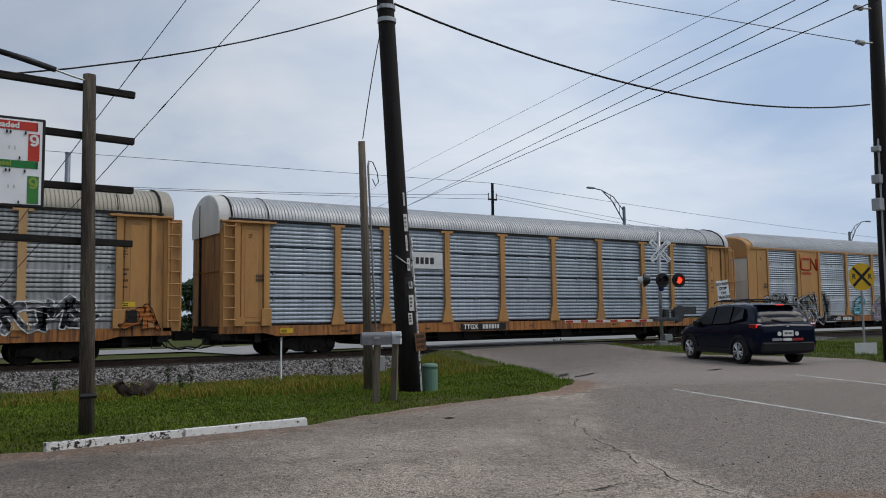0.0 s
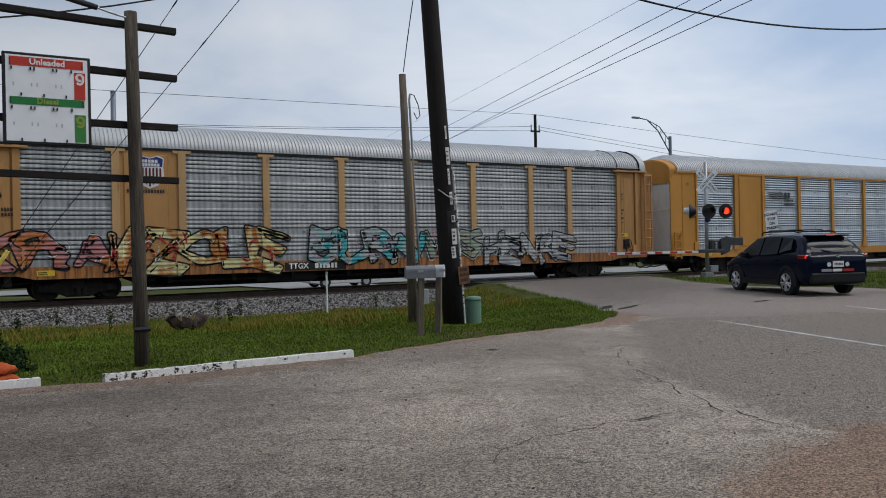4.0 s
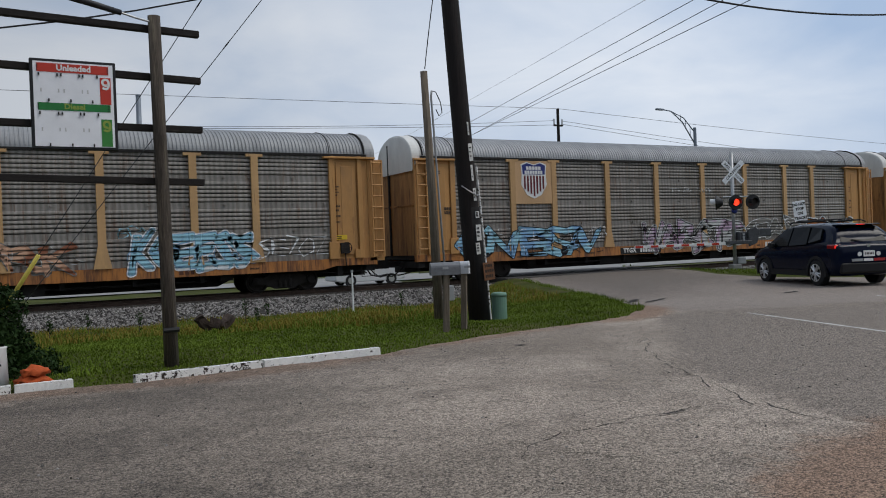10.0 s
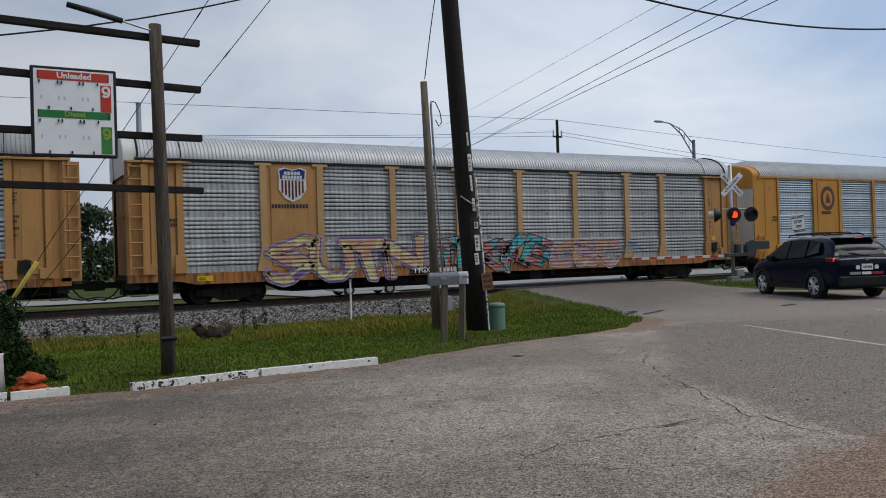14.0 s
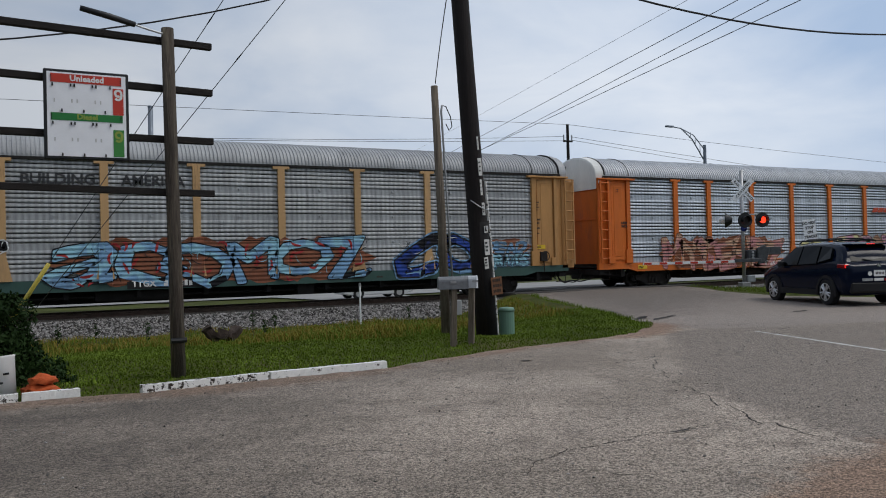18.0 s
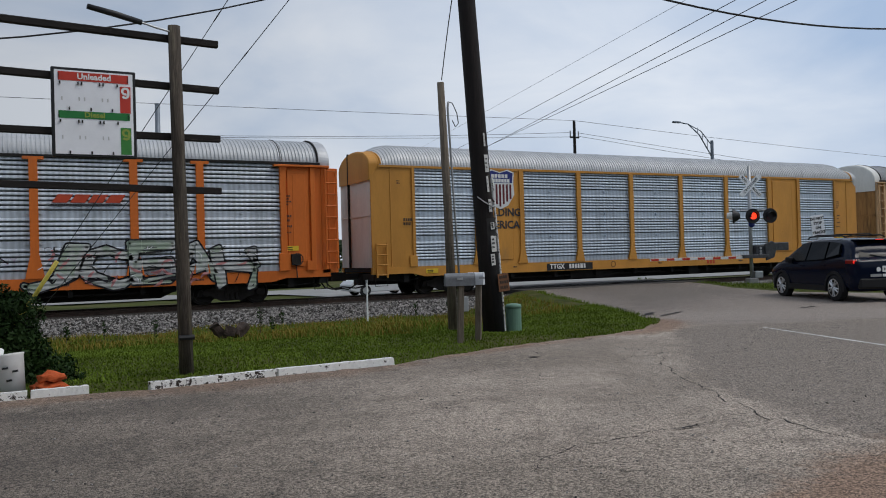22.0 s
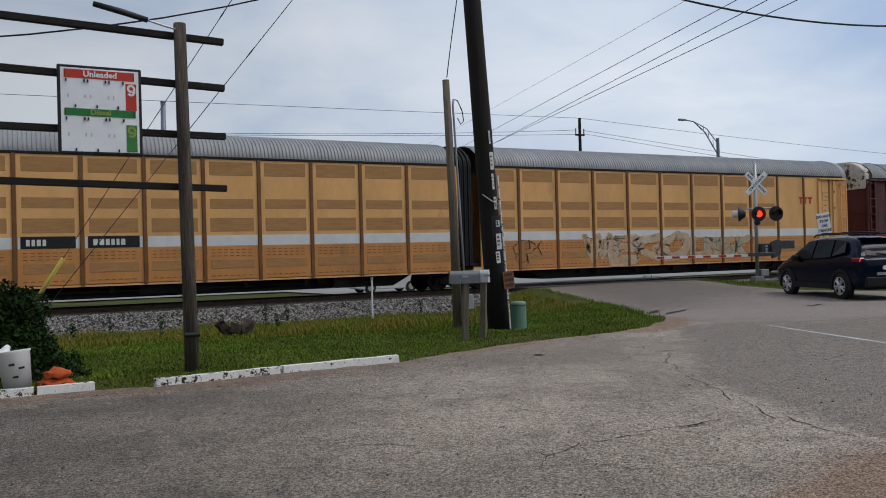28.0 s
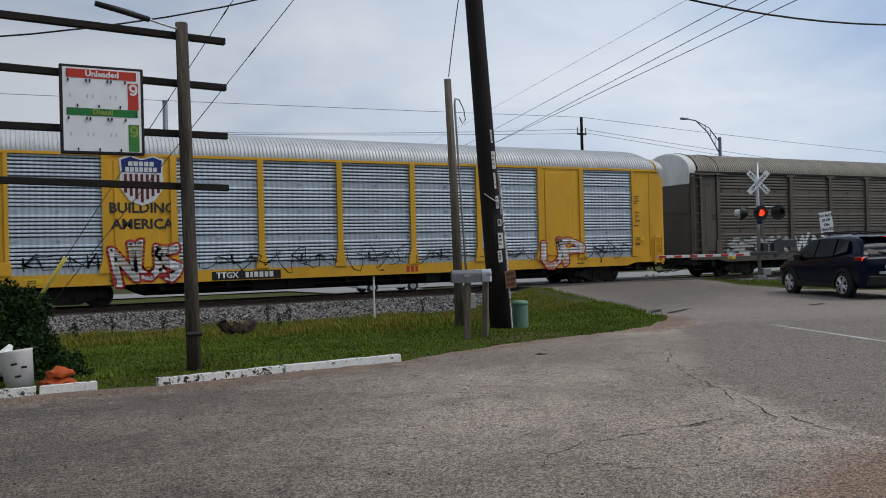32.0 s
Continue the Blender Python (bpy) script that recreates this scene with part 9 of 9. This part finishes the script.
shrub = thing("shrub", pose(-0.34, 12.3, 0), "dense dark green shrub at the edge of the forecourt", "shrub")
g3 = random.Random(5)
lobes = [(-0.6, 0.1, 0.7), (-0.15, 0.0, 0.8), (0.3, 0.1, 0.55), (0.55, -0.1, 0.4), (-0.1, -0.3, 0.35), (0.35, -0.45, 0.2), (-0.9, 0.2, 0.9), (0.1, 0.3, 1.0), (-0.5, 0.5, 1.15), (0.85, -0.2, 0.2), (0.45, 0.2, 0.85), (-0.3, -0.2, 0.75), (-1.3, 0.1, 0.6), (0.5, 0.0, 0.3), (0.95, -0.5, 0.06), (0.7, -0.7, 0.06)]
lr = [(0.5, 0.5, 0.5), (0.45, 0.45, 0.5), (0.4, 0.4, 0.45), (0.3, 0.3, 0.35), (0.5, 0.4, 0.3), (0.35, 0.25, 0.2), (0.5, 0.5, 0.5), (0.4, 0.4, 0.35), (0.5, 0.4, 0.3), (0.3, 0.25, 0.18), (0.35, 0.35, 0.35), (0.5, 0.4, 0.5), (0.6, 0.5, 0.6), (0.4, 0.4, 0.35), (0.28, 0.25, 0.16), (0.3, 0.25, 0.14)]
leafy("leaves", shrub, M_LEAF, lobes, lr, 26000, (0.02, 0.05), 3)
bm = B()
for (x, y, z) in lobes:
    tube(bm, [(x * 0.25, y * 0.25, -0.05), (x * 0.6, y * 0.6, z * 0.5), (x, y, z)], [0.03, 0.02, 0.008], 6)
part("stems", bm, M_BARK, shrub)


def weed(x, y, h, seed):
    w = thing("weed", pose(x, y, float(ground_height(x, y))), "thin upright weed in the grass", "weed", "weeds in the grass")
    rr = random.Random(seed)
    part("stem", tube(B(), [(0, 0, -0.03), (rr.uniform(-0.03, 0.03), 0, h * 0.6), (rr.uniform(-0.06, 0.06), 0, h)], [0.009, 0.006, 0.003], 5), M_BARK, w)
    leafy("leaves", w, M_LEAF, [(0, 0, h * 0.75), (0.02, 0, h * 0.45)], [(0.09, 0.09, h * 0.25), (0.06, 0.06, h * 0.2)], 70, (0.02, 0.05), seed)


for i, (x, y, h) in enumerate(((5.9, 21.5, 0.75), (6.35, 22.0, 0.5), (11.2, 23.0, 0.6), (3.1, 20.5, 0.6), (1.2, 21.0, 0.6), (2.2, 22.8, 0.5), (9.0, 14.4, 0.45), (9.6, 14.9, 0.4), (12.6, 23.4, 0.6), (7.0, 23.2, 0.5))):
    weed(x, y, h, 40 + i)

TREES = [(-9, 96, 7.5), (-2, 102, 7.0), (4, 94, 7.6), (10, 99, 9.4), (15.5, 95, 9.0), (21, 100, 6.6), (26, 96, 6.0), (31, 99, 6.8), (37, 103, 6.4), (43, 97, 6.0), (52, 105, 7.0), (62, 104, 6.5), (74, 108, 7.0), (88, 106, 6.5), (-18, 100, 7.5)]
for i, (x, y, h) in enumerate(TREES):
    t = thing("tree", pose(x, y, -0.3), "dark green broadleaf tree behind the railway street", "tree", "trees behind the railway")
    rr = random.Random(100 + i)
    bm = tube(B(), [(0, 0, 0), (0.1, 0, h * 0.3), (0.0, 0, h * 0.55)], [0.22, 0.17, 0.1], 8)
    cl, rl = [], []
    for k in range(9):
        a = rr.uniform(0, math.tau)
        q = (math.cos(a) * h * rr.uniform(0.1, 0.34), math.sin(a) * h * rr.uniform(0.1, 0.34), h * rr.uniform(0.3, 0.85))
        cl.append(q)
        rl.append((h * rr.uniform(0.16, 0.25), h * rr.uniform(0.16, 0.25), h * rr.uniform(0.12, 0.18)))
        tube(bm, [(0, 0, h * 0.3), (q[0] * 0.5, q[1] * 0.5, (h * 0.3 + q[2]) / 2), q], [0.07, 0.05, 0.02], 5)
    cl.append((0, 0, h * 0.16))
    rl.append((h * 0.4, h * 0.35, h * 0.2))
    part("trunk", bm, M_BARK, t)
    leafy("crown", t, M_TREELEAF, cl, rl, 5200, (0.16, 0.36), 200 + i)


def travelled(t):
    """How far the train has gone at t seconds."""
    return 16.71955 * t - 0.0030414 * t * t + 0.00030436 * t ** 3


# slack running in and out through the couplings: seconds, metres
SLACK = [(0, -0.22), (1, 0.05), (2.5, 0.19), (6, 0.22), (8, 0.26), (9, 0.05), (10, 0.2), (11, 0.04), (12, 0.05), (13, 0.24), (14, 0.0), (17, -0.12), (18, 0.0), (19, 0.0), (20, -0.56), (21, -0.06), (22, 0.04), (23, 0.1), (24, 0.2), (25, 0.15), (28, 0.0), (29.5, -0.12), (30.5, 0.18), (32, -0.03)]


def slack(t):
    return float(np.interp(t, [a for a, _ in SLACK], [b for _, b in SLACK]))


def wheel_rows(wheel_x, x0, base, radius=0.4):
    """Rolling of a wheelset while its car is near the crossing; before and after that it rests at its first and last turn."""
    near = [i / FPS for i in range(0, 32 * FPS + 1) if -4 < x0 + wheel_x - travelled(i / FPS) < 46]
    if not near:
        return None
    at = [(t, pose(*base, 0, -math.degrees(travelled(t) / radius) % 360, 0)) for t in near]
    if near[0] > 0:
        at.insert(0, (0.0, at[0][1]))
    if near[-1] < 32.0:
        at.append((32.0, at[-1][1]))
    return at


def lens_rows(x, first):
    """A lamp that flashes: its lens turns between the lit and the dark face every 0.59 s."""
    rows, lit, t = [], first, 0.0
    flips = [1.055 + 0.595 * k for k in range(-1, 53)]
    turn = 0 if lit else 180
    rows.append((0.0, pose(x, -0.28, 2.68, 0, 0, turn)))
    for f in flips:
        if 0.0 < math.ceil(f) - f < 0.11:      # a turn is over by the full second
            f = math.ceil(f) - 0.1
        if 0.1 < f < 31.9:
            rows.append((f, pose(x, -0.28, 2.68, 0, 0, turn)))
            rows.append((f + 1 / FPS, pose(x, -0.28, 2.68, 0, 0, turn + 60)))
            rows.append((f + 2 / FPS, pose(x, -0.28, 2.68, 0, 0, turn + 120)))
            rows.append((f + 3 / FPS, pose(x, -0.28, 2.68, 0, 0, turn + 180)))
            turn += 180
    rows.append((32.0, pose(x, -0.28, 2.68, 0, 0, turn)))
    return rows


def motions():
    times = [i * 0.5 for i in range(65)]
    starts = {car: x0 for car, x0 in CARS}
    for car, x0 in CARS:
        walk(car, [(t, pose(x0 - travelled(t) + slack(t), TRACK_Y, RAIL_Z)) for t in times])
    for ws, w in WHEELS:
        truck = ws.parent
        rows = wheel_rows(truck.location.x + w, starts[truck.parent], (w, 0, 0.4))
        if rows:
            walk(ws, rows)
    for lens, x in LENSES:
        walk(lens, lens_rows(x, x > 0.1))


motions()
